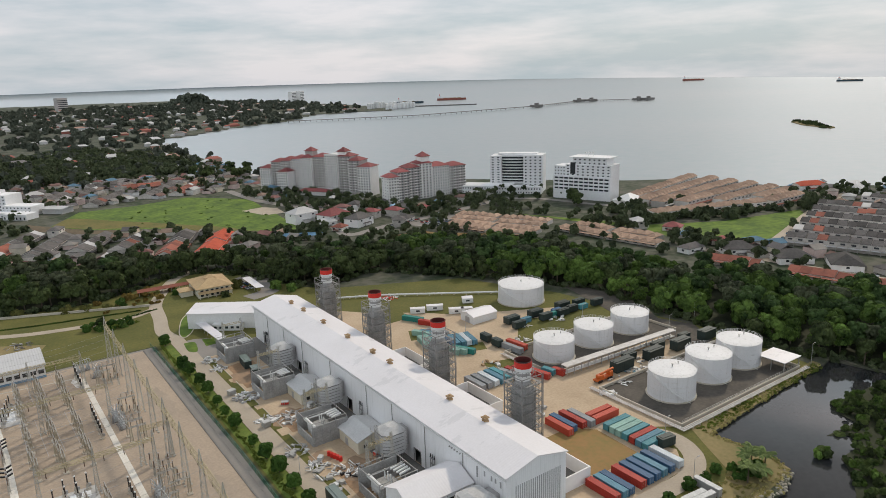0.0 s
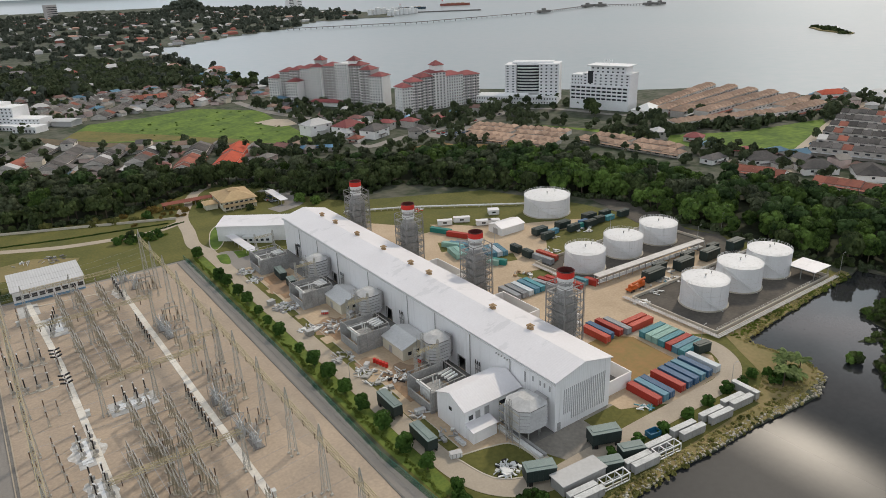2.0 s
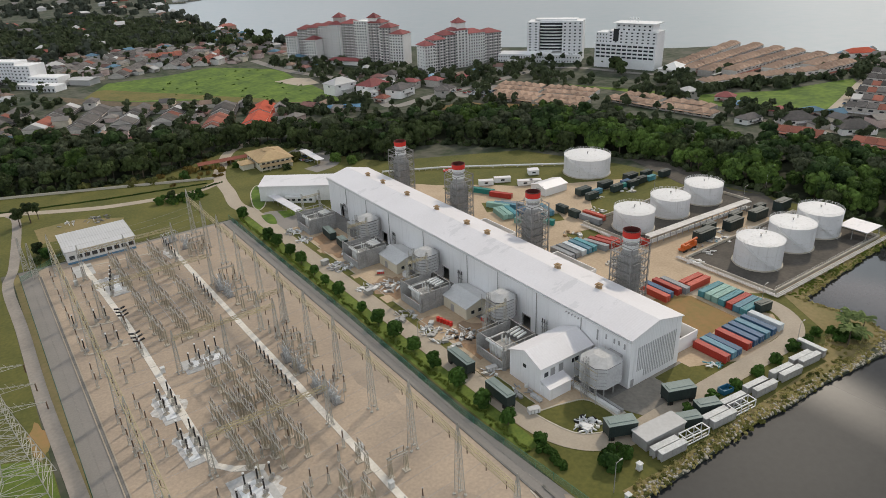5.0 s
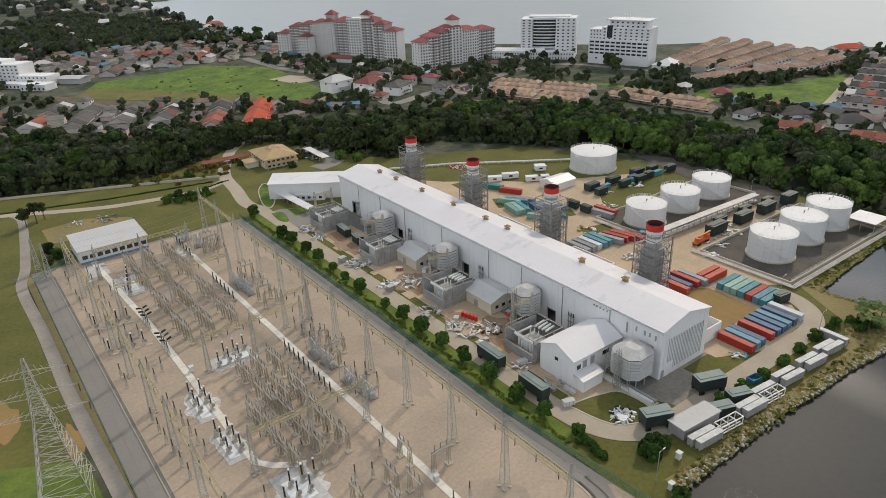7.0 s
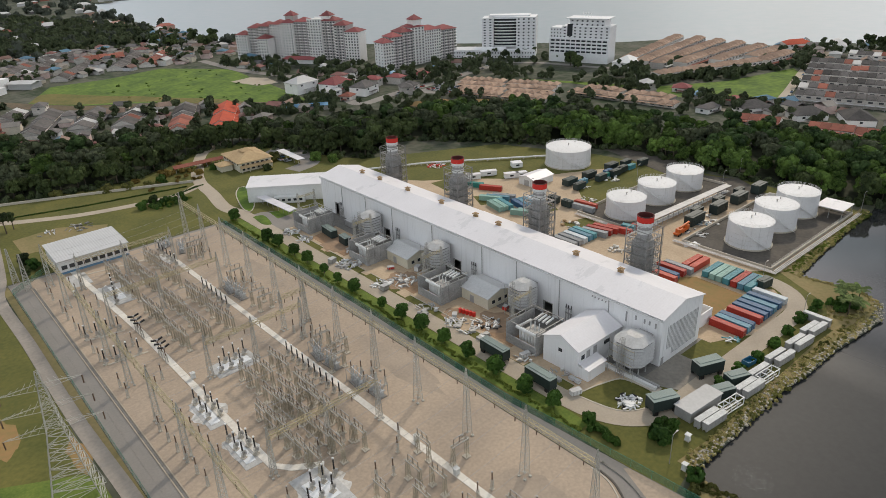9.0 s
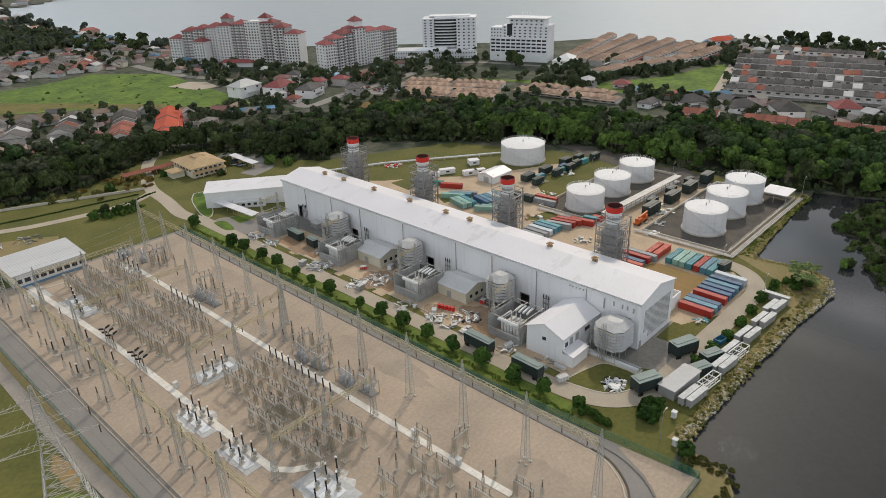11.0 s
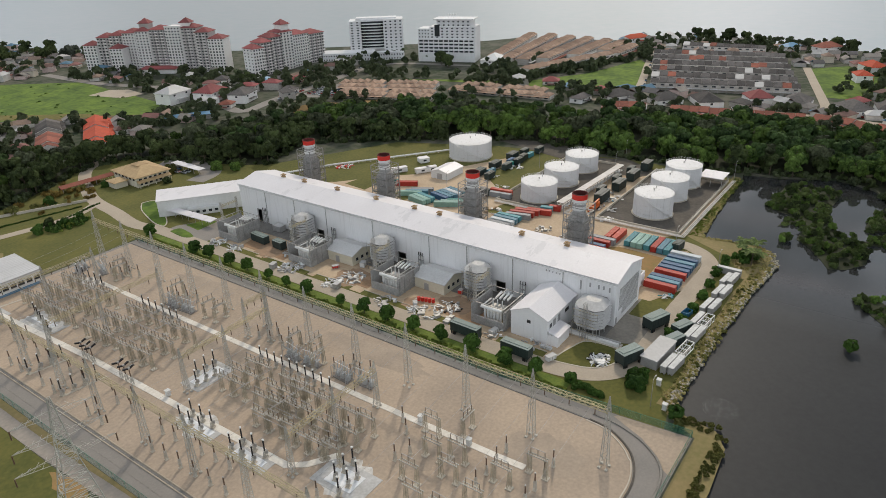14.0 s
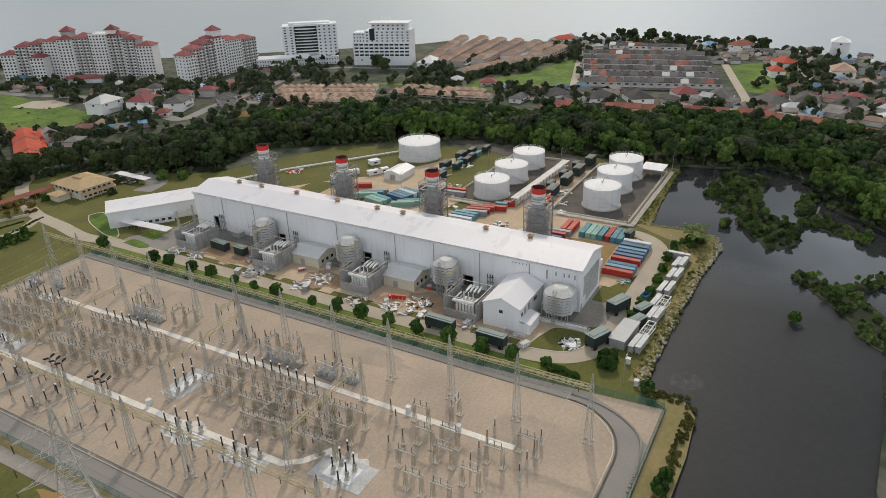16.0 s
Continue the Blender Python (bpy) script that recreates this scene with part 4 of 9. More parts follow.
def chimney():
    c = thing("exhaust_chimney", "round grey stack with red top in a steel scaffold frame", "chimney", "exhaust chimneys")
    part("flue", Mesh().cyl(0, 0, 26.0, 29.6, 2.5, 24, 2.5, cap=False), M_duct, c)
    part("collar", Mesh().cyl(0, 0, 26.6, 28.2, 2.75, 24).cyl(0, 0, 29.4, 31.0, 2.85, 24, cap=False), M_white, c, "off-white painted collar")
    part("band", Mesh().cyl(0, 0, 31.0, 33.1, 3.0, 24, cap=False), M_red, c, "bright red painted band")
    part("lining", Mesh().cyl(0, 0, 30.9, 33.1, 2.8, 24, cap=False), M_dark_red, c, "dark red inner lining")
    rg = Mesh()
    for k in range(24):
        t0, t1 = 2 * math.pi * k / 24, 2 * math.pi * (k + 1) / 24
        rg.add([(q * math.cos(t), q * math.sin(t), z) for t in (t0, t1) for q, z in ((2.76, 33.1), (3.06, 33.1), (3.06, 33.3), (2.76, 33.3))], [(0, 4, 5, 1), (1, 5, 6, 2), (2, 6, 7, 3), (3, 7, 4, 0)])
    part("rim", rg, M_dark_red, c, "dark red rim")
    # black disc added inside the flue, painted as its unlit depth
    part("plug", Mesh().cyl(0, 0, 31.2, 31.4, 2.78, 24), M_dark, c)
    cs = Mesh().cyl(0, 0, 22.6, 26.0, 4.1, 8, 2.5).cyl(0, 0, 3, 22.6, 4.1, 8)
    for k in range(10):
        cs.cyl(0, 0, 4.0 + k * 1.9, 4.3 + k * 1.9, 4.25, 8)
    for k in range(8):
        t = 2 * math.pi * k / 8
        for e in (-0.22, 0.0, 0.22):
            cs.beam((4.02 * math.cos(t + e), 4.02 * math.sin(t + e), 3), (4.02 * math.cos(t + e), 4.02 * math.sin(t + e), 22.6), 0.18)
    part("casing", cs, M_casing, c, "grey ribbed octagonal casing")
    part("duct", Mesh().box(-11, -2.2, 2.5, -3.5, 2.2, 9.5), M_duct, c)
    fr = Mesh()
    w = 4.5
    lv = [0, 3.2, 6.4, 9.6, 12.8, 16, 19.2, 22.4]
    for sx, sy in ((-1, -1), (1, -1), (1, 1), (-1, 1)):
        fr.beam((sx * w, sy * w, 0), (sx * w, sy * w, 28.5), 0.3)
    for sx, sy, tx, ty in ((-1, -1, 1, -1), (1, -1, 1, 1), (1, 1, -1, 1), (-1, 1, -1, -1)):
        fr.beam((sx * w, sy * w, 28.5), (tx * w, ty * w, 28.5), 0.22)
    part("frame", fr, M_scaffold, c)
    for i, z in enumerate(lv):
        p = Mesh()
        for sx, sy, tx, ty in ((-1, -1, 1, -1), (1, -1, 1, 1), (1, 1, -1, 1), (-1, 1, -1, -1)):
            p.beam((sx * w, sy * w, z + 3.0), (tx * w, ty * w, z + 3.0), 0.2)
            p.beam((sx * w, sy * w, z + 4.1), (tx * w, ty * w, z + 4.1), 0.08)
            p.beam((sx * w, sy * w, z), (tx * w, ty * w, z + 3.2), 0.13)
            p.beam((tx * w, ty * w, z), (sx * w, sy * w, z + 3.2), 0.13)
            for k in range(1, 6):
                u = -1 + 2 * k / 6
                p.beam((sx * w + (tx - sx) * w * k / 6, sy * w + (ty - sy) * w * k / 6, z), (sx * w + (tx - sx) * w * k / 6, sy * w + (ty - sy) * w * k / 6, z + 4.1), 0.09)
        part("platform", p.box(-w, -w, z + 3.0, -3.6, w, z + 3.08).box(3.6, -w, z + 3.0, w, w, z + 3.08).box(-3.6, -w, z + 3.0, 3.6, -3.6, z + 3.08).box(-3.6, 3.6, z + 3.0, 3.6, w, z + 3.08), M_scaffold, c)
    p = Mesh()
    for k in range(16):
        t0, t1 = 2 * math.pi * k / 16, 2 * math.pi * (k + 1) / 16
        p.beam((3.6 * math.cos(t0), 3.6 * math.sin(t0), 29.0), (3.6 * math.cos(t1), 3.6 * math.sin(t1), 29.0), 0.12)
        p.beam((3.6 * math.cos(t0), 3.6 * math.sin(t0), 30.1), (3.6 * math.cos(t1), 3.6 * math.sin(t1), 30.1), 0.08)
        p.beam((3.6 * math.cos(t0), 3.6 * math.sin(t0), 28.4), (3.6 * math.cos(t0), 3.6 * math.sin(t0), 30.1), 0.08)
    part("gallery", p, M_scaffold, c)
    p = Mesh().beam((4.2, -4.8, 0), (4.2, -4.8, 29), 0.1).beam((4.8, -4.8, 0), (4.8, -4.8, 29), 0.1)
    for k in range(58):
        p.beam((4.2, -4.8, k * 0.5), (4.8, -4.8, k * 0.5), 0.05)
    part("ladder", p, M_scaffold, c)
    return c


ch = chimney()
ch.location = (33.4, 30.3, 0.06)
for x, y in ((33.7, 80.3), (33.3, 129.3), (33.4, 178.6)):
    copy_thing(ch, pose(x, y, 0.06))


def tank(r, h, label):
    c = thing("storage_tank", label, "storage tank", "oil storage tanks")
    n = 40
    sh = Mesh()
    for k in range(5):
        sh.cyl(0, 0, h * k / 5, h * (k + 1) / 5 - 0.04, r - 0.012 * k, n, cap=False)
    part("shell", sh, M_tank, c, smooth=False)
    part("roof", Mesh().cyl(0, 0, h - 0.1, h + 0.05, r + 0.05, n).cyl(0, 0, h + 0.05, h + 0.55, r, n, 0.6), M_tank, c)
    part("base_ring", Mesh().cyl(0, 0, 0, 0.45, r + 0.5, n), M_concrete, c)
    rl = Mesh()
    for k in range(n):
        t0, t1 = 2 * math.pi * k / n, 2 * math.pi * (k + 1) / n
        rl.beam((r * math.cos(t0), r * math.sin(t0), h), (r * math.cos(t0), r * math.sin(t0), h + 1.1), 0.07)
        for z in (0.55, 1.1):
            rl.beam((r * math.cos(t0), r * math.sin(t0), h + z), (r * math.cos(t1), r * math.sin(t1), h + z), 0.06)
    part("railing", rl, M_white, c)
    st = Mesh()
    t0, t1, q = radians(172), radians(262), 20
    for k in range(q):
        ta, tb = t0 + (t1 - t0) * k / q, t0 + (t1 - t0) * (k + 1) / q
        za, zb = h * (1 - k / q), h * (1 - (k + 1) / q)
        for rr, dz in ((r + 0.15, 0), (r + 0.9, 0), (r + 0.9, 1.0)):
            st.beam((rr * math.cos(ta), rr * math.sin(ta), za + dz), (rr * math.cos(tb), rr * math.sin(tb), zb + dz), 0.14 if dz else 0.22)
        st.beam((r * math.cos(ta), r * math.sin(ta), za), ((r + 0.9) * math.cos(ta), (r + 0.9) * math.sin(ta), za), 0.3, 0.05)
    part("stair", st, M_white, c)
    part("roof_vent", Mesh().cyl(0.5, 0.4, h + 0.4, h + 1.5, 0.25, 8).cyl(0.5, 0.4, h + 1.5, h + 1.7, 0.5, 8), M_steel, c)
    part("roof_vent", Mesh().cyl(r * 0.55, 1.0, h + 0.2, h + 1.1, 0.18, 8).cyl(r * 0.55, 1.0, h + 1.1, h + 1.3, 0.35, 8), M_steel, c)
    return c


for spots_t, h in (([(107.5, 25.3), (132.8, 26.2), (155.2, 26.4)], 10.7), ([(98.2, 81.9), (124.6, 82.4), (151, 82.8)], 9.1)):
    tk = tank(9.3, h, "white steel oil tank with spiral stair in a bund")
    tk.location = (*spots_t[0], 0.1)
    for x, y in spots_t[1:]:
        copy_thing(tk, pose(x, y, 0.1))
big = tank(13.0, 10.2, "large white steel oil tank on the grass")
big.location = (140.2, 151.6, 0.05)


# ---- containers ----
def container(length, colour, label):
    c = thing("shipping_container", label, "shipping container", "stored shipping containers")
    w, h = 2.44, 2.6
    b = Mesh()
    n = int(length / 0.55)
    for s in (-1, 1):
        for k in range(n):
            y0 = -length / 2 + 0.15 + k * (length - 0.3) / n
            b.box(s * (w / 2 - 0.06) - 0.03, y0, 0.3, s * (w / 2 - 0.06) + 0.03, y0 + (length - 0.3) / n * 0.55, h - 0.1)
    b.box(-w / 2 + 0.07, -length / 2 + 0.08, 0.18, w / 2 - 0.07, length / 2 - 0.08, h - 0.06)
    for k in range(n):
        y0 = -length / 2 + 0.15 + k * (length - 0.3) / n
        b.box(-w / 2 + 0.1, y0, h - 0.06, w / 2 - 0.1, y0 + (length - 0.3) / n * 0.55, h - 0.02)
    part("body", b, CONT[colour], c)
    f = Mesh()
    for sx in (-1, 1):
        for sy in (-1, 1):
            f.box(sx * w / 2 - 0.09 * (sx > 0) * 2 + 0.0, sy * length / 2 - 0.18 * (sy > 0), 0, sx * w / 2 + 0.18 * (sx < 0), sy * length / 2 + 0.18 * (sy < 0), h)
        f.box(sx * w / 2 - 0.14 * (sx > 0), -length / 2 + 0.18, 0.02, sx * w / 2 + 0.14 * (sx < 0), length / 2 - 0.18, 0.2)
        f.box(sx * w / 2 - 0.1 * (sx > 0), -length / 2 + 0.18, h - 0.12, sx * w / 2 + 0.1 * (sx < 0), length / 2 - 0.18, h)
    part("frame", f, CONT[colour], c)
    for sx in (-1, 1):
        d = part("door", Mesh().box(sx * 0.03 if sx > 0 else -1.05, -length / 2 - 0.02, 0.25, 1.05 if sx > 0 else -0.03, -length / 2 + 0.06, h - 0.15), CONT[colour], c)
        part("locking_bar", Mesh().cyl(sx * 0.55, -length / 2 - 0.05, 0.2, h - 0.12, 0.03, 6), M_steel, d)
    return c


CT = {}


def put_container(x, y, colour, length=12.2, rz=0.0, z=0.12, words=None):
    key = (colour, length)
    lab = (words or {"red": "dark red", "brightred": "bright red", "blue": "blue", "lightblue": "light blue", "teal": "teal", "mint": "pale mint", "white": "white", "grey": "grey", "green": "green"}[colour])
    m = pose(x, y, z, 0, 0, rz)
    if key not in CT:
        CT[key] = container(length, colour, lab + (" long" if length > 10 else " short") + " steel shipping container standing on the ground")
        CT[key].matrix_basis = m
        return CT[key]
    return copy_thing(CT[key], m)


for x, c in ((35.2, "red"), (38.6, "lightblue"), (41.4, "blue"), (47.0, "red"), (50.6, "blue"), (54.0, "blue"), (57.4, "lightblue"), (61.2, "blue"), (65.6, "white")):
    put_container(x, -4.0, c)
for y, c in ((21.3, "teal"), (18.4, "mint"), (15.6, "mint"), (12.7, "teal"), (9.6, "red"), (6.8, "lightblue"), (4.0, "teal")):
    put_container(70.8, y, c, 12.2, 90)
for x, y, c in ((71.4, 30.6, "brightred"), (71.4, 27.4, "brightred")):
    put_container(x, y, c, 12.2, 90)
for x, y, c in ((60.2, 33.2, "red"), (63.4, 32.0, "grey"), (52.6, 32.5, "brightred"), (55.6, 33.5, "blue")):
    put_container(x, y, c, 12.2, 0)
for x, c in ((51, "grey"), (54.5, "grey"), (58.0, "white"), (61.5, "lightblue"), (64.6, "teal")):
    put_container(x, 80.0, c, 12.2, 0)
for k, c in enumerate(("mint", "mint", "teal")):
    put_container(60 + 2.7 * k, 132.0 - 0.8 * k, c, 12.2, -14)
for k, c in enumerate(("blue", "lightblue", "lightblue", "white", "lightblue")):
    put_container(69.5 + 2.7 * k, 124.5 - 0.8 * k, c, 12.2, -14)
put_container(83, 69.5, "teal", 6.1, 12)
put_container(86, 66.5, "red", 6.1, 12)
for x, y, c in ((68.0, 77, "grey"), (71.5, 77, "red"), (75, 76, "red"), (78, 71, "red")):
    put_container(x, y, c, 12.2, 12)


# ---- trees ----
M_hotel = mat('bright_white_render', (0.80, 0.79, 0.785), (0.70, 0.69, 0.685), 0.8, fine=0.5, coarse=0.05)
# far leaves: distance haze is put into the colour, paler and flatter
M_leaf_far = leaf_mat('haze_paled_leaves', (0.06, 0.072, 0.055), (0.145, 0.16, 0.12))
M_leaf_meadow = leaf_mat('meadow_leaves', (0.05, 0.09, 0.018), (0.15, 0.21, 0.045))
M_forest_floor = mat('forest_floor', (0.045, 0.05, 0.025), (0.02, 0.025, 0.012), 0.95, fine=0.4, coarse=0.05)
rng = np.random.default_rng(7)


def crown_arrays(seed, lobes=13, leaves=46, leaf=0.19, flat=0.75):
    """Leaf clumps of a crown of radius 1 round the origin: vertices and quads."""
    r = np.random.default_rng(seed)
    V = []
    for k in range(lobes):
        a, h = r.uniform(0, 2 * math.pi), r.uniform(-0.55, 0.75)
        d = r.uniform(0.25, 0.72) * math.sqrt(max(0.15, 1 - h * h))
        c = np.array([d * math.cos(a), d * math.sin(a), h * flat])
        rad = r.uniform(0.28, 0.46)
        n = r.normal(size=(leaves, 3))
        n /= np.linalg.norm(n, axis=1)[:, None]
        n[:, 2] = np.abs(n[:, 2]) * 0.9 - 0.25
        p = c + n * rad * r.uniform(0.75, 1.08, (leaves, 1))
        t = np.cross(n, r.normal(size=(leaves, 3)))
        t /= np.linalg.norm(t, axis=1)[:, None] + 1e-6
        b = np.cross(n, t)
        b = b / (np.linalg.norm(b, axis=1)[:, None] + 1e-6) + n * r.uniform(-0.5, 0.5, (leaves, 1))
        s = leaf * r.uniform(0.6, 1.25, (leaves, 1))
        V.append(np.stack([p - t * s - b * s * 0.7, p + t * s - b * s * 0.7, p + t * s * 0.7 + b * s, p - t * s * 0.7 + b * s], 1).reshape(-1, 3))
    V = np.concatenate(V)
    return V, np.arange(len(V)).reshape(-1, 4)


CROWNS = [crown_arrays(100 + i, 22, 60, 0.118) for i in range(6)]
TINY = [crown_arrays(250 + i, 7, 17, 0.27) for i in range(6)]
SMALL = [crown_arrays(200 + i, 9, 26, 0.23) for i in range(6)]


def trunk_mesh(h, r, seed):
    q = random.Random(seed)
    m = Mesh().cyl(0, 0, 0, h * 0.62, r, 8, r * 0.6, cap=False)
    for k in range(5):
        a = k * 1.26 + q.random()
        m.beam((0, 0, h * (0.4 + 0.05 * k)), (math.cos(a) * h * 0.24, math.sin(a) * h * 0.24, h * (0.62 + 0.05 * k)), r * 0.8)
    return m.beam((0, 0, h * 0.6), (0.02, 0.02, h * 0.85), r)


TREE_T = {}


def tree(x, y, h, rad, leaves, label, group, z=0.0, name="tree"):
    """A tree thing with trunk and crown; meshes are shared by kind."""
    k = rng.integers(0, 6)
    key = (leaves.name, int(k))
    if key not in TREE_T:
        V, Q = CROWNS[k]
        TREE_T[key] = (np_mesh("crown", V, Q, leaves), trunk_mesh(1.0, 0.028, int(k)).data("trunk", M_bark))
    c = thing(name, label, "tree", group, (x, y, z), float(rng.uniform(0, 360)))
    t = part("trunk", TREE_T[key][1], None, c)
    t.scale = (h, h, h)
    o = part("crown", TREE_T[key][0], None, c)
    o.location, o.scale = (0, 0, h - rad * 0.9), (rad, rad, rad * 1.12)
    return c


def wood(name, spots, leaves, label, templates=SMALL):
    """Many trees joined: spots are x, y, height, radius."""
    V, Q, o = [], [], 0
    for x, y, h, rad in spots:
        v, q = templates[rng.integers(0, len(templates))]
        a = rng.uniform(0, 6.28)
        c, s = math.cos(a), math.sin(a)
        w = np.stack([(v[:, 0] * c - v[:, 1] * s) * rad, (v[:, 0] * s + v[:, 1] * c) * rad, v[:, 2] * rad + h - rad * 0.82], 1)
        d = math.hypot(x - CX, y - CY)
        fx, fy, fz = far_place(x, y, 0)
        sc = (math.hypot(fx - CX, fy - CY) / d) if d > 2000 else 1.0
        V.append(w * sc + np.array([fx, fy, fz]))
        Q.append(q + o)
        o += len(v)
    if V:
        tagged(new(name, np_mesh(name, np.concatenate(V), np.concatenate(Q), leaves)), label, "trees", kind="stuff")


FRONT = [(-190, 350), (-135, 338), (-108, 326), (-80, 318), (-52, 316), (-34, 326), (-10, 340), (24, 338), (44, 290), (54, 262), (66, 247), (95, 262), (112, 256), (148, 207), (172, 167), (188, 132), (184, 100), (182, 70), (183, 54), (181, 24), (184, 9),
         (191, 3), (192, -14.5), (204, -40.5), (196, -59.5), (175, -71), (149, -80), (135, -96), (127, -105), (114, -126), (116, -150)]
BACK = [(274, -150), (276, -60), (280, 0), (272, 60), (264, 95), (240, 150), (234, 215), (189, 285), (150, 300), (105, 322), (60, 340), (28, 352), (-5, 372), (-40, 386), (-72, 404), (-103, 432), (-140, 470), (-180, 480)]
FOREST = FRONT + BACK
patch("ground_forest_floor", FOREST, 0.09, M_forest_floor, "dark leaf-littered floor of the wood", "ground")
spots = []
for i in range(9000):
    x, y = rng.uniform(-180, 300), rng.uniform(-150, 475)
    if inside(x, y, FOREST) and all((x - a) ** 2 + (y - b) ** 2 > 30 for a, b, *_ in spots[-1400:]):
        big = rng.random() ** 2
        spots.append((x, y, rng.uniform(8, 12) + 6 * big, rng.uniform(3.8, 5.2) + 3.4 * big))


def gap_to(x, y, line):
    p = np.array([x, y])
    best = 1e9
    for a, b in zip(line, line[1:]):
        a, b = np.array(a), np.array(b)
        t = np.clip(np.dot(p - a, b - a) / np.dot(b - a, b - a), 0, 1)
        best = min(best, float(np.linalg.norm(p - a - t * (b - a))))
    return best


spots.sort(key=lambda s: gap_to(s[0], s[1], FRONT))
for x, y, h, r in spots[:150]:
    bright = (x > 150 and rng.random() < 0.7) or y < -50
    tree(x, y, h, r, M_leaf_bright if bright else M_leaf, "bright green broad-leaved tree at the wood's edge" if bright else "dark green broad-leaved tree at the wood's edge", "trees at the wood's edge")
rest = spots[150:]
under = []
for (xa, ya), (xb, yb) in zip(FRONT, FRONT[1:]):
    for k in range(int(math.hypot(xb - xa, yb - ya) / 1.5)):
        t, d = rng.random(), rng.uniform(-2.5, 4)
        nx, ny = (yb - ya) / math.hypot(xb - xa, yb - ya), (xa - xb) / math.hypot(xb - xa, yb - ya)
        under.append((xa + (xb - xa) * t - nx * d, ya + (yb - ya) * t - ny * d, rng.uniform(1.4, 4.2), rng.uniform(1.4, 2.6)))
wood("forest_undergrowth", under[::2], M_leaf, "dark undergrowth along the wood's edge")
wood("forest_undergrowth", under[1::2], M_leaf_town, "dull green undergrowth along the wood's edge")
M_leaf_grey = leaf_mat("grey_green_crowns", (0.017, 0.023, 0.014), (0.115, 0.13, 0.072))
M_leaf_deep = leaf_mat("deep_green_crowns", (0.009, 0.020, 0.008), (0.085, 0.138, 0.045))
sets = {"forest_dark": [], "forest_grey": [], "forest_deep": [], "forest_bright": []}
for s in rest:
    u = (s[0] * 7.31 + s[1] * 3.77) % 10
    sets["forest_bright" if (u < 3.6 if s[0] > 140 else u < 0.8) else "forest_deep" if (u < 8 if s[0] > 140 else u < 3) else "forest_grey" if u > 6 else "forest_dark"].append(s)
for nm, mt, lab in (("forest_dark", M_leaf, "dense dark green wood behind the plant"), ("forest_grey", M_leaf_grey, "dull grey-green crowns of the wood"), ("forest_deep", M_leaf_deep, "deep green crowns of the wood"), ("forest_bright", M_leaf_bright, "bright green crowns of the wood")):
    wood(nm, sets[nm], mt, lab, CROWNS)


# ---- town ----
TAKEN = []


def terrace(x0, y0, x1, y1, depth, unit, roof, label, storeys=2, rise=2.6, group="rows of terraced houses", wallm=None, mixed=(), hip=False):
    """A row of houses along a line; each unit has its own stepped roof, windows and porch."""
    L = math.hypot(x1 - x0, y1 - y0)
    n = max(2, round(L / unit))
    u = L / n
    hw = 3.0 * storeys
    TAKEN.extend((x0 + (x1 - x0) * k / (2 * n), y0 + (y1 - y0) * k / (2 * n)) for k in range(2 * n + 1))
    t = thing("terraced_house_row", label, "terraced houses", group, (x0, y0, 0), math.degrees(math.atan2(y1 - y0, x1 - x0)))
    part("wall", Mesh().box(0, -depth / 2, 0, L, depth / 2, hw), wallm or M_house, t)
    rd = Mesh().gable_roof(0.1, -depth / 2, u - 0.1, depth / 2, 0, rise, 0.0, 0.22, "x").data("roof", roof)
    if hip:
        rd = Mesh().hip_roof(0.1, -depth / 2, u - 0.1, depth / 2, 0, rise, 0.15, 0.2).data("roof", roof)
    ey = (-160 - x0, -90 - y0)
    side = 1 if (x1 - x0) * ey[1] - (y1 - y0) * ey[0] > 0 else -1
    wd = Mesh().box(u * 0.3, -0.1, 0, u * 0.74, 0.1, 1.2).data("window", M_win)
    gm, pm = Mesh(), Mesh()
    rq = random.Random(int(x0 * 7 + y0 * 3))
    alt = [rd] + [Mesh().gable_roof(0.1, -depth / 2, u - 0.1, depth / 2, 0, rise, 0.0, 0.22, "x").data("roof", mm_) for mm_ in mixed]
    for i in range(n):
        dz = 0.45 * ((i // 2) % 2) + 0.25 * (i % 2) + hw - 0.2
        o = part("roof", rq.choice(alt[1:]) if mixed and rq.random() < 0.14 else rd, None, t)
        o.location = (i * u, 0, dz)
        if not hip:
            gm.add([(i * u + 0.1, -depth / 2, dz), (i * u + 0.1, depth / 2, dz), (i * u + 0.1, 0, dz + rise), ((i + 1) * u - 0.1, -depth / 2, dz), ((i + 1) * u - 0.1, depth / 2, dz), ((i + 1) * u - 0.1, 0, dz + rise)], [(0, 2, 1), (3, 4, 5), (0, 1, 4, 3)])
        o = part("window", wd, None, t)
        o.location = (i * u, side * depth / 2, 1.0 + 3 * (storeys - 1))
        ya_, yb_ = sorted((side * depth / 2, side * (depth / 2 + 3.2)))
        pm.box(i * u + 0.3, ya_, 2.5, (i + 1) * u - 0.3, yb_, 2.75).box(i * u + 0.3, side * (depth / 2 + 3.0) - 0.1, 0, i * u + 0.5, side * (depth / 2 + 3.0) + 0.1, 2.5)
    part("veranda", pm, rq.choice((M_grey_roof, M_tile_rust, M_apt_grey)) if storeys == 2 else roof, t)
    if not hip:
        tagged(part("gable", gm, wallm or M_house, t), kind="stuff")
    return t


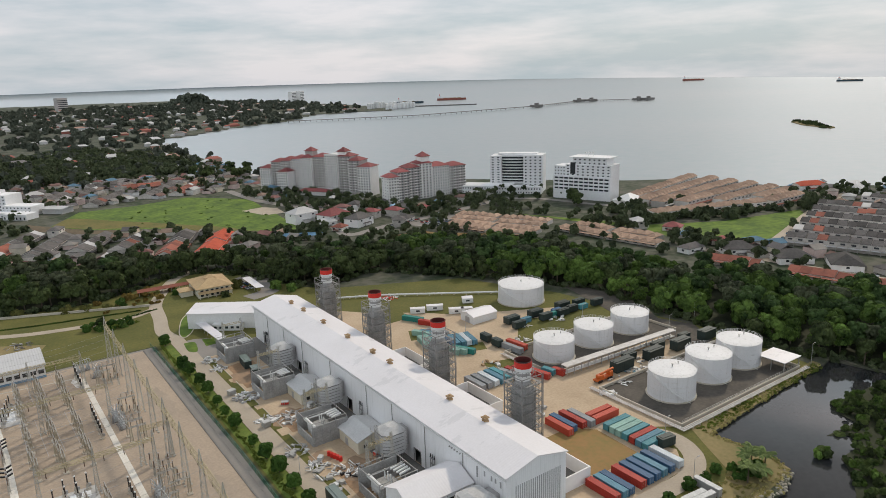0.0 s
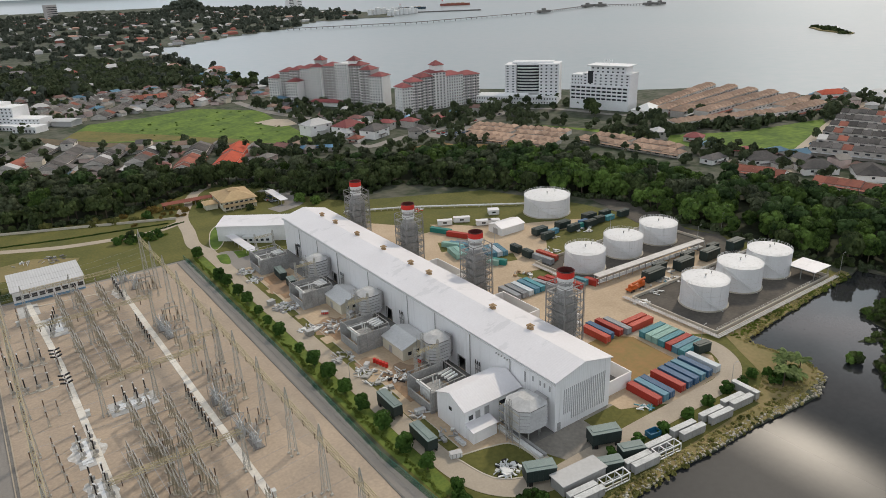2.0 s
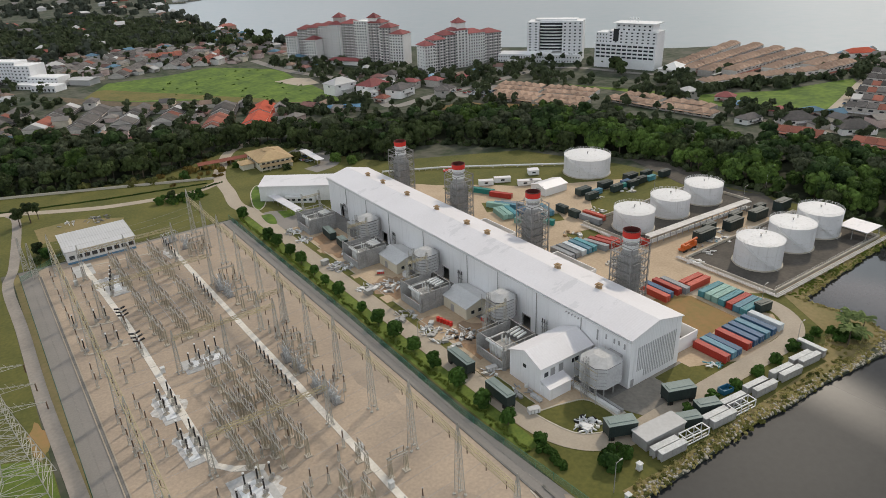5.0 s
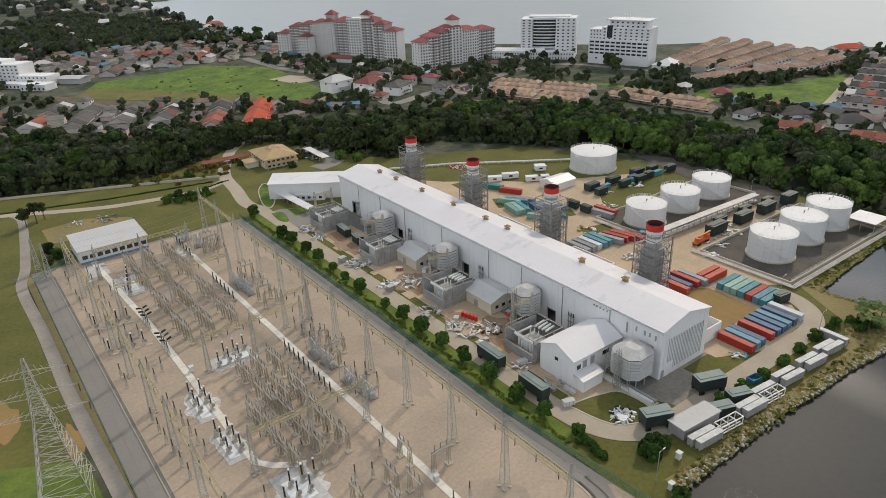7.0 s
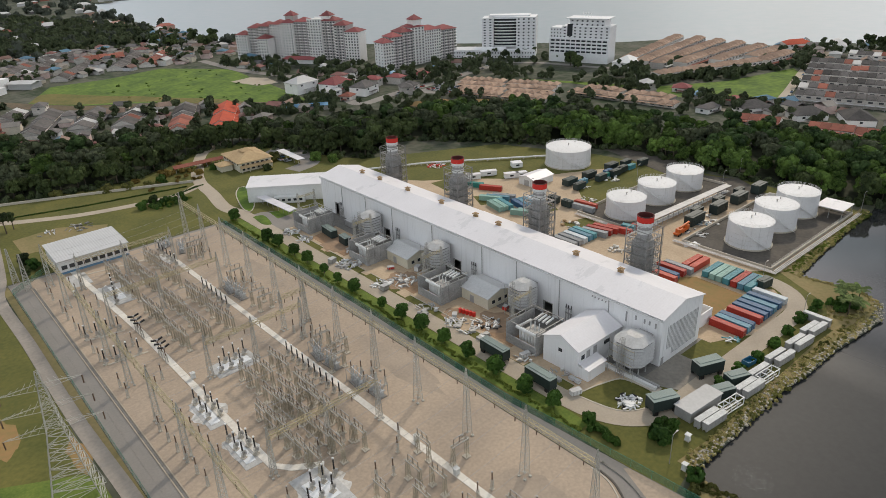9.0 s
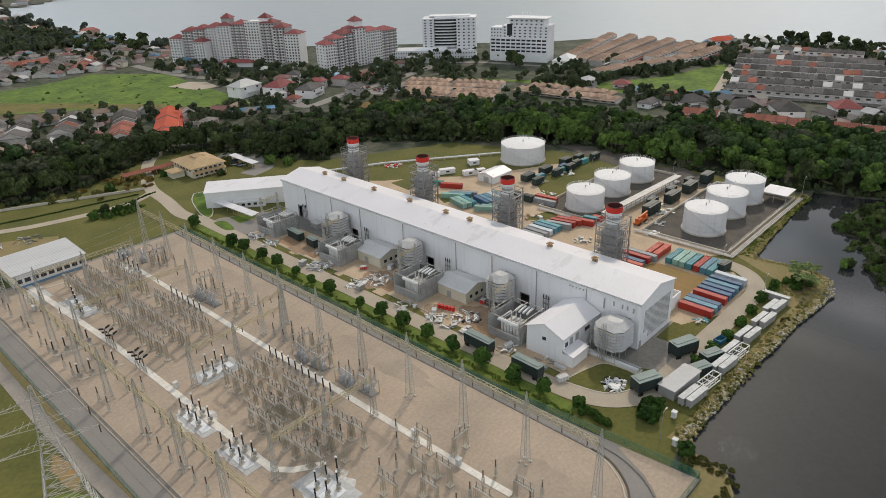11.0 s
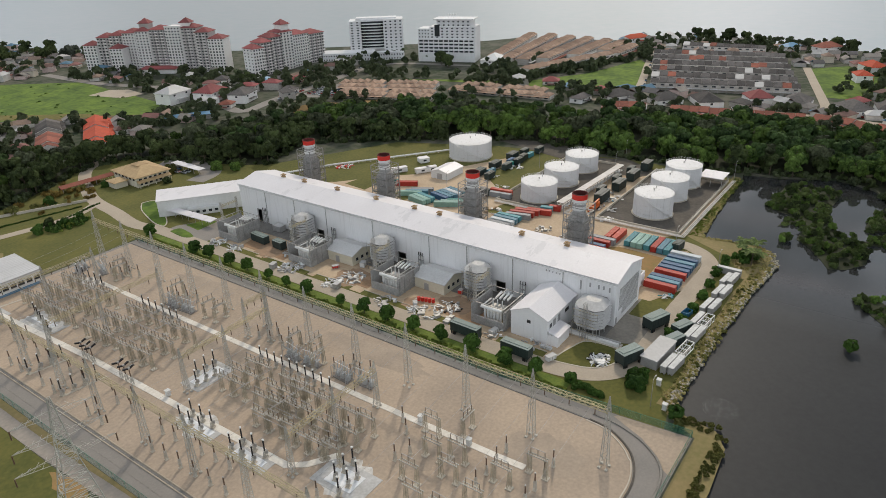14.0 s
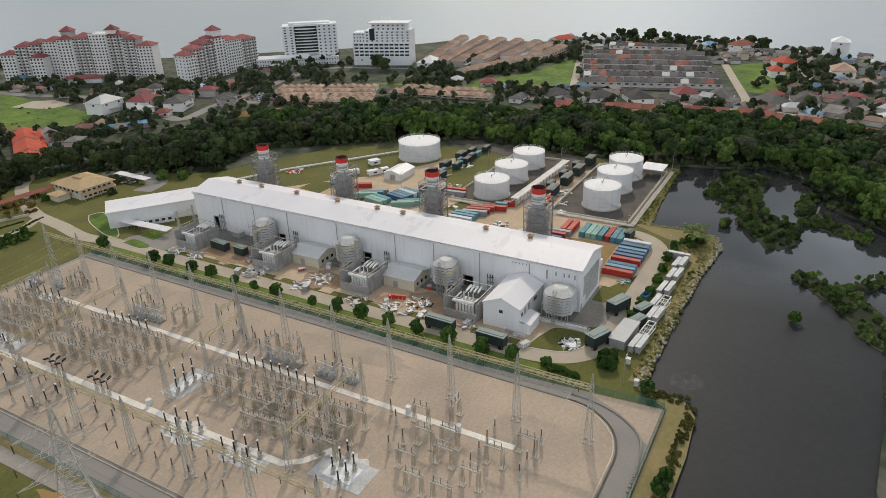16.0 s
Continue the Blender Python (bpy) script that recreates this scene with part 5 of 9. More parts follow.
TN = {M_tile_orange.name: "bright orange", M_tile_rust.name: "rusty red", M_tile_grey.name: "weathered grey", M_tile_brown.name: "pale brown"}
for xa, ya, xb, yb, rf in ((66, 445, 27, 376, M_tile_orange), (41, 469, 23, 431, M_tile_grey), (22, 429, 4, 394, M_tile_rust), (13, 492, -19, 441, M_tile_grey), (-15, 511, -46, 455, M_tile_grey), (-44, 533, -77, 464, M_tile_grey), (-64, 559, -86, 518, M_tile_grey), (-87, 516, -102, 488, M_tile_rust),
                           (-103, 574, -128, 517, M_tile_grey), (-130, 600, -152, 545, M_tile_grey), (-46, 747, 4, 819, M_tile_grey), (-24, 748, 37, 827, M_tile_grey), (0, 690, 52, 767, M_tile_grey), (45, 799, 98, 793, M_tile_rust), (60, 706, 112, 790, M_tile_grey), (-70, 772, -30, 838, M_tile_grey), (92, 700, 136, 768, M_tile_rust), (20, 842, 74, 858, M_tile_grey), (-130, 700, -105, 760, M_tile_grey), (-175, 640, -150, 600, M_tile_grey)):
    terrace(xa, ya, xb, yb, 17, 8.5, rf, "row of low houses with %s tiled roofs" % TN[rf.name], 1, 3.6, mixed=() if rf is M_tile_orange else (M_tile_grey, M_tile_rust, M_grey_roof))
for k, dx in enumerate((-14, 12, 40, 66, 94, 122)):
    terrace(415 + dx, 18 + dx * 0.28, 386 + dx, 128 + dx * 0.34, 13, 6.6, M_tile_grey, "row of two-storey houses with dark grey tiled roofs", wallm=(M_house, M_apt_grey, M_house)[k % 3], mixed=(M_tile_rust, M_grey_roof, M_tile_rust, M_tile_brown))
terrace(576, 78, 565, 158, 12, 7, M_tile_grey, "row of two-storey houses with dark grey tiled roofs", mixed=(M_tile_rust, M_grey_roof))
for xa, ya, xb, yb in ((417, 306, 570, 344), (415, 288, 572, 318), (415, 271, 568, 292), (430, 256, 566, 268), (462, 238, 562, 243), (500, 222, 556, 222), (373, 243.5, 425, 225), (429, 224, 480, 206), (486, 205, 538, 204)):
    terrace(xa, ya, xb, yb, 13.5, 6.8, M_tile_brown, "row of houses with brown tiled roofs near the sea", hip=True)
for xa, ya, xb, yb in ((224, 337, 237, 300), (238, 298, 250, 262), (234, 347, 248, 308), (249, 305, 263, 268), (246, 360, 262, 322), (263, 319, 279, 280), (260, 371, 276, 333), (277, 330, 294, 287), (287, 267, 291, 222), (292, 219, 298, 177), (304, 266, 308, 232), (309, 228, 314, 190)):
    terrace(xa, ya, xb, yb, 11, 7, M_tile_brown, "row of low houses with tan tiled roofs", 1, 2.3, hip=True)
for xa, ya, xb, yb in ((289, 130, 297, 99), (300, 82, 306, 42), (307, 39, 315, -5), (321, -10, 312, -41), (312, -48, 302, -78), (299, -81, 289, -100)):
    terrace(xa, ya, xb, yb, 13, 6.5, M_tile_rust, "row of low houses with rust-red roofs", 1, 2.8)


def house(x, y, w, d, h, roof, rz, label, group="detached houses", wallm=None):
    c = thing("house", label, "house", group, (x, y, 0), rz)
    TAKEN.append((x, y))
    part("wall", Mesh().box(-w / 2, -d / 2, 0, w / 2, d / 2, h), wallm or M_house, c)
    part("roof", Mesh().hip_roof(-w / 2, -d / 2, w / 2, d / 2, h, min(w, d) * 0.3, 0.7), roof, c)
    for k in (-0.28, 0.28):
        part("window", Mesh().box(k * w - 1.0, -d / 2 - 0.07, h - 2.2, k * w + 1.0, -d / 2 + 0.07, h - 0.8), M_win, c)
    part("window", Mesh().box(-w / 2 - 0.07, -0.9, h - 2.2, -w / 2 + 0.07, 0.9, h - 0.8), M_win, c)
    part("porch", Mesh().box(-w * 0.22, -d / 2 - 2.6, h * 0.42, w * 0.22, -d / 2, h * 0.42 + 0.25).cyl(-w * 0.2, -d / 2 - 2.4, 0, h * 0.42, 0.15, 6).cyl(w * 0.2, -d / 2 - 2.4, 0, h * 0.42, 0.15, 6), roof, c)
    return c


ROOFS = [(M_tile_grey, "grey"), (M_tile_rust, "rust-red"), (M_tile_red, "red"), (M_tile_brown, "brown"), (M_tile_grey, "dark grey"), (M_blue_roof, "blue"), (M_grey_roof, "pale grey")]
hr = random.Random(5)
for x, y, w, d, h, rf, lab in ((140, 452, 24, 17, 9, M_grey_roof, "large white house with pale roof"), (161, 430, 24, 18, 8, M_tile_red, "pale pink house with red tiled roof"), (172, 402, 22, 16, 7, M_tile_grey, "white house with grey roof"),
                               (205, 470, 14, 12, 6, M_tile_grey, "pale house with grey roof"), (112, 330, 26, 8, 3.4, M_white, "long low white shed among trees"), (337, 67, 24, 18, 4.2, M_tile_grey, "wide low house with grey roof"), (326, 95, 22, 16, 4.2, M_tile_grey, "wide low house with grey roof"), (362, 9, 24, 18, 4.2, M_tile_grey, "wide low house with grey roof"), (358, -29, 24, 18, 4.2, M_tile_grey, "wide low house with grey roof"), (372, -50, 24, 18, 4.2, M_tile_grey, "wide low house with grey roof"), (362, 36, 18, 18, 4.6, M_tile_red, "low house with dull red roof"), (321, 131, 22, 16, 4.2, M_tile_grey, "wide low house with grey roof"), (302, 154, 18, 10, 3.6, M_tile_grey, "low shed with grey roof"), (368, -78, 22, 18, 4.2, M_tile_grey, "wide low house with grey roof"), (593, -66, 20, 16, 16, M_white, "tall white villa with many balconies"), (479, -72, 24, 18, 9, M_tile_brown, "large stone-grey villa with brown roof"), (598, 26, 24, 16, 8, M_tile_rust, "pale villa with faded red roof"), (182, 442, 14, 10, 5, M_grey_roof, "low white house among trees"), (150, 420, 16, 10, 4, M_grey_roof, "low pale shed among garden trees"),
                               (520, -23, 22, 15, 6, M_tile_orange, "house with orange-red roof in a meadow"), (475, -20, 16, 12, 6, M_tile_orange, "orange-roofed house in a meadow"), (600, 60, 18, 12, 6, M_blue_roof, "house with bright blue roof"),
                               (620, 190, 40, 14, 5, M_grey_roof, "long pale shed by the shore"), (600, 225, 30, 14, 5, M_tile_orange, "long house with orange roof by the shore"), (410, 300, 24, 20, 5, M_white, "low white hall beside the hotel")):
    house(x, y, w, d, h, rf, hr.uniform(-40, 40), lab, wallm=M_apt_white)
sh = thing("long_blue_shed", "long low shed with blue sheet roof", "shed", loc=(94, 397, 0), rz=-32)
part("wall", Mesh().box(0, -4, 0, 36, 4, 3.6), M_house, sh)
part("roof", Mesh().gable_roof(0, -4, 36, 4, 3.6, 1.4, 0.6, 0.2, "x"), M_blue_roof, sh)
AREAS = [((300, -110), (350, 150), 12), ((330, -120), (420, -20), 8), ((140, 360), (230, 440), 14), ((430, -170), (590, -60), 12), ((200, 380), (250, 440), 6), ((330, 150), (350, 250), 6), ((-110, 490), (-40, 560), 8)]
for (xa, ya), (xb, yb), n in AREAS:
    for i in range(n):
        x, y = hr.uniform(xa, xb), hr.uniform(ya, yb)
        if any((x - p) ** 2 + (y - q) ** 2 < 240 for p, q in TAKEN):
            continue
        TAKEN.append((x, y))
        rf, nm = hr.choice(ROOFS)
        house(x, y, hr.uniform(10, 16), hr.uniform(9, 12), hr.choice((3.4, 3.4, 6.2)), rf, hr.choice((20, 25, 65, -65, 110)) + hr.uniform(-6, 6), "rendered town house with %s roof" % nm)


def mix_mat(name, stops):
    """A flat colour for each separate piece, picked at random from the stops, with grime."""
    m = mat(name, (0.5, 0.5, 0.5), None, 0.9)
    n, k = m.node_tree.nodes, m.node_tree.links
    g, r, mu = n.new("ShaderNodeNewGeometry"), n.new("ShaderNodeValToRGB"), n.new("ShaderNodeMix")
    mu.data_type, mu.blend_type = "RGBA", "MULTIPLY"
    mu.inputs[0].default_value = 1.0
    r.color_ramp.interpolation = "CONSTANT"
    r.color_ramp.elements[0].color = (*stops[0], 1)
    r.color_ramp.elements[1].position, r.color_ramp.elements[1].color = 0.995, (*stops[-1], 1)
    for i, c in enumerate(stops[1:]):
        r.color_ramp.elements.new((i + 1) / len(stops)).color = (*c, 1)
    k.new(g.outputs["Random Per Island"], r.inputs["Fac"])
    b = n["Principled BSDF"]
    src = b.inputs["Base Color"].links[0].from_socket
    n["Color Ramp"].color_ramp.elements[0].color, n["Color Ramp"].color_ramp.elements[1].color = (0.65, 0.65, 0.65, 1), (1, 1, 1, 1)
    k.new(r.outputs["Color"], mu.inputs[6])
    k.new(src, mu.inputs[7])
    k.new(mu.outputs[2], b.inputs["Base Color"])
    return m


M_mix_roof = mix_mat("mixed_town_roofs", [(0.15, 0.14, 0.135), (0.20, 0.18, 0.17), (0.20, 0.12, 0.10), (0.27, 0.13, 0.115), (0.30, 0.21, 0.16), (0.13, 0.12, 0.12), (0.5, 0.49, 0.48), (0.24, 0.22, 0.20), (0.12, 0.22, 0.30), (0.30, 0.27, 0.24)])
M_mix_wall = mix_mat("mixed_town_walls", [(0.68, 0.65, 0.6), (0.55, 0.52, 0.48), (0.7, 0.62, 0.5), (0.6, 0.6, 0.6), (0.72, 0.55, 0.5)])


def crowd(name, areas, label, seed, size=(8, 14)):
    """Rows of small joined houses over the given fields: walls and roofs."""
    q = random.Random(seed)
    w_, r_ = Mesh(), Mesh()
    for (xa, ya), (xb, yb), n, ang in areas:
        got = []
        for i in range(n * 3):
            if len(got) >= n:
                break
            x, y = q.uniform(xa, xb), q.uniform(ya, yb)
            if not inside(x, y, COAST) or nearb(x, y) or inside(x, y, GROVE) or any((x - p) ** 2 + (y - e) ** 2 < 200 for p, e in got + TAKEN):
                continue
            got.append((x, y))
            a = radians(ang + q.choice((0, 90)) + q.uniform(-5, 5))
            L, D, h = q.uniform(*size), q.uniform(8, 11), q.choice((3.4, 3.4, 6.0))
            one_w, one_r = Mesh().box(-L / 2, -D / 2, 0, L / 2, D / 2, h), Mesh()
            if q.random() < 0.5:
                one_r.hip_roof(-L / 2, -D / 2, L / 2, D / 2, h, 2.6, 0.6)
            else:
                one_r.gable_roof(-L / 2, -D / 2, L / 2, D / 2, h, 2.4, 0.5, 0.2, "x")
            if q.random() < 0.5:
                one_r.box(-L / 2, -D / 2 - 3.4, 2.6, L / 2 * q.uniform(-0.2, 1), -D / 2, 2.8)
            for src, dst in ((one_w, w_), (one_r, r_)):
                dst.add([(x + p[0] * math.cos(a) - p[1] * math.sin(a), y + p[0] * math.sin(a) + p[1] * math.cos(a), p[2]) for p in src.v], src.f)
    tagged(new(name + "_walls", w_.data(name, M_mix_wall)), label + ", rendered walls", "houses", kind="stuff")
    tagged(new(name + "_roofs", r_.data(name, M_mix_roof)), label + ", grey and red roofs", "houses", kind="stuff")


MEADOW = [(-58, 612), (-14, 672), (40, 668), (99, 684), (152, 612), (150, 520), (130, 410), (84, 428), (30, 505), (-24, 548)]
GROVE = [(-120, 985), (-49, 1307), (113, 1416), (176, 1185), (195, 1040), (186, 905), (126, 876), (42, 885), (-32, 908)]
nearb = lambda x, y: inside(x, y, MEADOW) or inside(x, y, [(345, 232), (406, 195), (493, 178), (470, 160), (379, 132), (348, 145), (325, 205)]) or inside(x, y, FOREST)
crowd("town_near", [((-150, 395), (70, 520), 60, 65)], "low houses between wood and meadow", 14)
crowd("town_west", [((-60, 690), (150, 872), 110, 35), ((-330, 430), (-100, 680), 90, 25), ((-420, 680), (-80, 960), 110, 15), ((90, 690), (215, 800), 30, 40), ((-100, 800), (220, 1000), 70, 20)], "crowded small town houses west of the meadow", 11)
crowd("town_middle", [((165, 420), (235, 520), 18, 30), ((230, 420), (345, 440), 8, 40), ((60, 385), (110, 410), 5, 30), ((160, 560), (190, 640), 8, 30)], "town houses near the apartments", 12)
crowd("town_east", [((296, -130), (352, 150), 30, 70), ((350, -170), (440, -30), 26, 70), ((430, -260), (640, -70), 90, 70), ((520, -60), (620, 180), 50, 20), ((560, 180), (640, 230), 8, 20)], "crowded small town houses near the eastern shore", 13)


# apartments and hotels
def window_data(w, h):
    return Mesh().box(-w / 2, -0.12, 0, w / 2, 0.12, h).data("window", M_win)


def slab_block(parent, x0, x1, y0, y1, h, wallm, floors, bays, wd, roofm=None, rise=4.0, z0=0.0, balcony=True):
    """A block of a facade: wall, windows on the south side and ends, balcony slabs and a hip roof."""
    wf = 0.46 if balcony else 0.36
    part("wall", Mesh().box(x0, y0, z0, x1, y1, h), wallm, parent)
    fh = (h - z0) / floors
    for b in range(bays):
        cm = Mesh()
        xc, ww = x0 + (b + 0.5) * (x1 - x0) / bays, (x1 - x0) / bays * wf
        for f in range(floors):
            cm.box(xc - ww / 2, y0 - 0.12, z0 + f * fh + 0.75, xc + ww / 2, y0 + 0.12, z0 + f * fh + 0.75 + fh * (0.5 if balcony else 0.38))
        tagged(part("window_column", cm, M_win, parent), kind="stuff")
    nb = max(1, int((y1 - y0) / 5))
    for b in range(nb):
        cm = Mesh()
        yc = y0 + (b + 0.5) * (y1 - y0) / nb
        for f in range(floors):
            cm.box(x0 - 0.1, yc - 0.7, z0 + f * fh + 0.8, x0 + 0.1, yc + 0.7, z0 + f * fh + 0.8 + fh * 0.4)
        tagged(part("window_column", cm, M_win, parent), kind="stuff")
    if balcony:
        bm2 = Mesh()
        for b in range(0, bays, 2):
            xa_, xb_ = x0 + b * (x1 - x0) / bays + 0.2, x0 + (b + 1) * (x1 - x0) / bays - 0.2
            for f in range(1, floors):
                bm2.box(xa_, y0 - 1.3, z0 + f * fh - 0.15, xb_, y0, z0 + f * fh + 0.1).box(xa_, y0 - 1.3, z0 + f * fh + 0.1, xb_, y0 - 1.2, z0 + f * fh + 0.95)
        tagged(part("balcony", bm2, M_apt_white, parent), kind="stuff")
    if roofm:
        part("roof", Mesh().hip_roof(x0, y0, x1, y1, h, rise, 0.9), roofm, parent)


WD = window_data(1.9, 1.7)
aptA = thing("apartment_block", "tall grey and white apartment block with stepped red hip roofs", "apartment building", "seaside apartments", (186, 655, 0), -60)
for x0, x1, y0, dep, h, m, fl, bays, rf in ((-6, 8, -2, 16, 27, M_apt_white, 9, 4, M_tile_red), (8, 22, 2, 18, 34, M_apt_grey, 11, 4, M_tile_red), (22, 36, 2, 20, 36, M_apt_grey, 12, 4, M_tile_red), (28, 41, -12, 14, 25, M_apt_white, 8, 4, M_tile_red), (36, 52, 3, 20, 38, M_apt_white, 13, 5, M_tile_red),
                                        (52, 66, 0, 20, 40, M_apt_white, 14, 4, M_tile_red), (66, 84, 3, 18, 41, M_apt_grey, 14, 6, M_tile_red), (84, 100, 1, 18, 43.5, M_apt_white, 15, 5, None), (100, 116, 4, 18, 42, M_apt_grey, 14, 5, M_tile_red), (116, 130, 0, 18, 38, M_apt_grey, 13, 4, M_tile_red), (130, 146, -4, 18, 32, M_apt_white, 11, 5, M_tile_red)):
    slab_block(aptA, x0, x1, y0, y0 + dep, h, m, fl, bays, WD, rf, 4.2)
part("parapet", Mesh().box(83.8, 0.8, 43.5, 100.2, 1.2, 44.6).box(83.8, 18.8, 43.5, 100.2, 19.2, 44.6), M_apt_white, aptA)
part("porch_roof", Mesh().hip_roof(58, -16, 96, -6, 4.5, 3.0, 0.6), M_tile_red, aptA)
part("porch_wall", Mesh().box(59, -15, 0, 95, -6, 4.5), M_apt_white, aptA)
for x in (60, 104):
    part("tower", Mesh().box(x - 5, 6, 38, x + 5, 16, 47), M_apt_grey if x < 80 else M_apt_white, aptA)
    part("tower_roof", Mesh().hip_roof(x - 5, 6, x + 5, 16, 47, 5, 1.2), M_tile_red, aptA)
aptB = thing("apartment_block", "grey and white apartment block with red hip roofs", "apartment building", "seaside apartments", (246, 474, 0), -4)
for x0, x1, y0, dep, h, m, fl, bays in ((-2, 10, -6, 16, 27, M_apt_white, 9, 4), (10, 24, -3, 16, 31, M_apt_grey, 11, 4), (24, 38, 0, 18, 34, M_apt_grey, 12, 4), (38, 54, 2, 18, 37, M_apt_white, 13, 4), (54, 78, 6, 18, 32, M_apt_white, 11, 8), (78, 100, 8, 18, 30, M_apt_grey, 10, 7)):
    slab_block(aptB, x0, x1, y0, y0 + dep, h, m, fl, bays, WD, M_tile_red, 4.2)
part("tower", Mesh().box(42, 4, 36, 52, 14, 44), M_apt_white, aptB)
part("tower_roof", Mesh().hip_roof(42, 4, 52, 14, 44, 5, 1.2), M_tile_red, aptB)

WH = window_data(1.4, 1.3)
h1 = thing("hotel_tower", "white hotel tower with dark curved balcony bands", "hotel", "white towers by the sea", (366, 455, 0), -52)
h1.scale = (0.87, 0.92, 0.87)
slab_block(h1, -34, 0, -12, 14, 9, M_hotel, 2, 11, WH, None, 0, 0, False)
slab_block(h1, 0, 66, -14, -2.2, 9, M_hotel, 2, 20, WH, None, 0, 0, False)
part("podium_roof", Mesh().gable_roof(-30, -10, 30, 2, 9.0, 2.2, 0.4, 0.3, "x"), M_hotel, h1)
slab_block(h1, 0, 14, -2, 24, 45, M_hotel, 12, 2, WH, None, 0, 8, False)
slab_block(h1, 14, 42, 3, 24, 46, M_hotel, 11, 0, WH, None, 0, 8, False)
slab_block(h1, 42, 66, -2, 24, 46, M_hotel, 12, 4, WH, None, 0, 0, False)
for f in range(9):
    z = 11.5 + f * 3.6
    part("balcony_opening", Mesh().box(14.4, 2.7, z + 0.9, 41.6, 3.1, z + 3.3), M_win, h1)
    part("balcony", Mesh().prism([(14, 3), (16, -0.4), (22, -1.8), (34, -1.8), (40, -0.4), (42, 3)], z, z + 1.0), M_hotel, h1)
part("plant_room", Mesh().box(8, 6, 46, 58, 20, 47.6), M_hotel, h1)
h2 = thing("hotel_tower", "white seaside tower with dark window slots and roof terraces", "hotel", "white towers by the sea", (387, 379, 0), -71)
h2.scale = (0.9, 0.9, 0.97)
slab_block(h2, 0, 68, 0, 26, 24, M_hotel, 6, 0, WH, None, 0, 0, False)
slab_block(h2, 14, 68, 2, 26, 36, M_hotel, 4, 9, WH, None, 0, 24, False)
slab_block(h2, 0, 14, 2, 22, 34, M_hotel, 3, 4, WH, None, 0, 24, False)
slab_block(h2, 22, 62, 4, 24, 43, M_hotel, 2, 7, WH, None, 0, 36, False)
for f in range(4):
    for b in range(11):
        part("window", Mesh().box(1.6 + b * 6, -0.15, 10 + f * 3.6, 6.2 + b * 6, 0.12, 11.7 + f * 3.6), M_win, h2)
part("recess", Mesh().box(20, 1.8, 26, 26, 2.3, 38), M_win, h2)
part("crown_slab", Mesh().box(18, 2, 43, 66, 26, 43.7), M_hotel, h2)
for k in range(4):
    part("antenna", Mesh().beam((34 + k * 3, 12, 43.7), (34 + k * 3, 12, 49), 0.25).box(33.4 + k * 3, 11, 47, 34.6 + k * 3, 13, 48), M_hotel, h2)
wl_ = thing("white_office_block", "stepped white office block behind the meadow", "office building", loc=(-95, 742, 0), rz=-48)
slab_block(wl_, -40, 14, 0, 18, 23, M_hotel, 7, 14, WD, None, 0, 0, False)
slab_block(wl_, 14, 34, -4, 18, 20, M_hotel, 6, 4, WD, None, 0, 0, False)
slab_block(wl_, 34, 70, -10, 8, 10, M_hotel, 3, 8, WD, None, 0, 0, False)
slab_block(wl_, 26, 60, -22, -10, 5, M_hotel, 1, 8, WD, None, 0, 0, False)
slab_block(wl_, 56, 84, -32, -16, 6, M_hotel, 1, 6, WD, None, 0, 0, False)
part("canopy", Mesh().gable_roof(72, 0, 98, 18, 5.4, 1.2, 0.8, 0.25, "x").box(73, 1, 0, 97, 17, 5.2), M_grey_roof, wl_)

# town greenery
tt = []
while len(tt) < 620:
    x, y = rng.uniform(-120, 195), rng.uniform(870, 1416)
    if inside(x, y, GROVE):
        tt.append((x, y, rng.uniform(8, 14), rng.uniform(5.0, 8.5)))
TOWN_GREEN = [((-140, 400), (-60, 480), 20), ((-150, 395), (70, 520), 90), ((300, 150), (445, 300), 150), ((230, 290), (330, 440), 80), ((150, 500), (190, 660), 40), ((560, -40), (640, 120), 60), ((-330, 430), (-100, 680), 130), ((350, -170), (440, -30), 60), ((-60, 690), (140, 860), 60), ((150, 420), (235, 520), 50), ((10, 350), (140, 410), 46), ((140, 300), (240, 350), 36), ((-60, 960), (110, 1300), 200), ((130, 700), (225, 1150), 130), ((-500, 500), (-60, 1200), 330), ((180, 470), (240, 640), 50), ((215, 400), (345, 450), 60),
              ((300, 370), (400, 440), 36), ((300, 130), (345, 260), 40), ((400, 185), (440, 235), 26), ((225, 150), (300, 290), 40), ((310, 140), (420, 180), 40), ((400, -80), (600, -10), 90), ((570, 20), (640, 200), 80), ((300, -160), (340, 140), 60), ((420, -250), (560, -90), 140),
              ((500, 180), (640, 215), 30), ((640, 60), (652, 140), 20), ((430, 165), (540, 185), 40), ((130, 410), (170, 470), 30), ((-200, 480), (-60, 640), 50), ((60, 390), (130, 420), 24), ((-40, 700), (60, 760), 16), ((-120, 395), (20, 420), 30)]
for (xa, ya), (xb, yb), n in TOWN_GREEN:
    for i in range(n):
        x, y = rng.uniform(xa, xb), rng.uniform(ya, yb)
        if inside(x, y, COAST) and not nearb(x, y) and all((x - p) ** 2 + (y - e) ** 2 > 60 for p, e in TAKEN):
            tt.append((x, y, rng.uniform(5, 11), rng.uniform(2.6, 5.2)))
rt_ = random.Random(31)
line_ = [(rt_.random(), rt_.gauss(0, 3.5)) for k in range(64)]
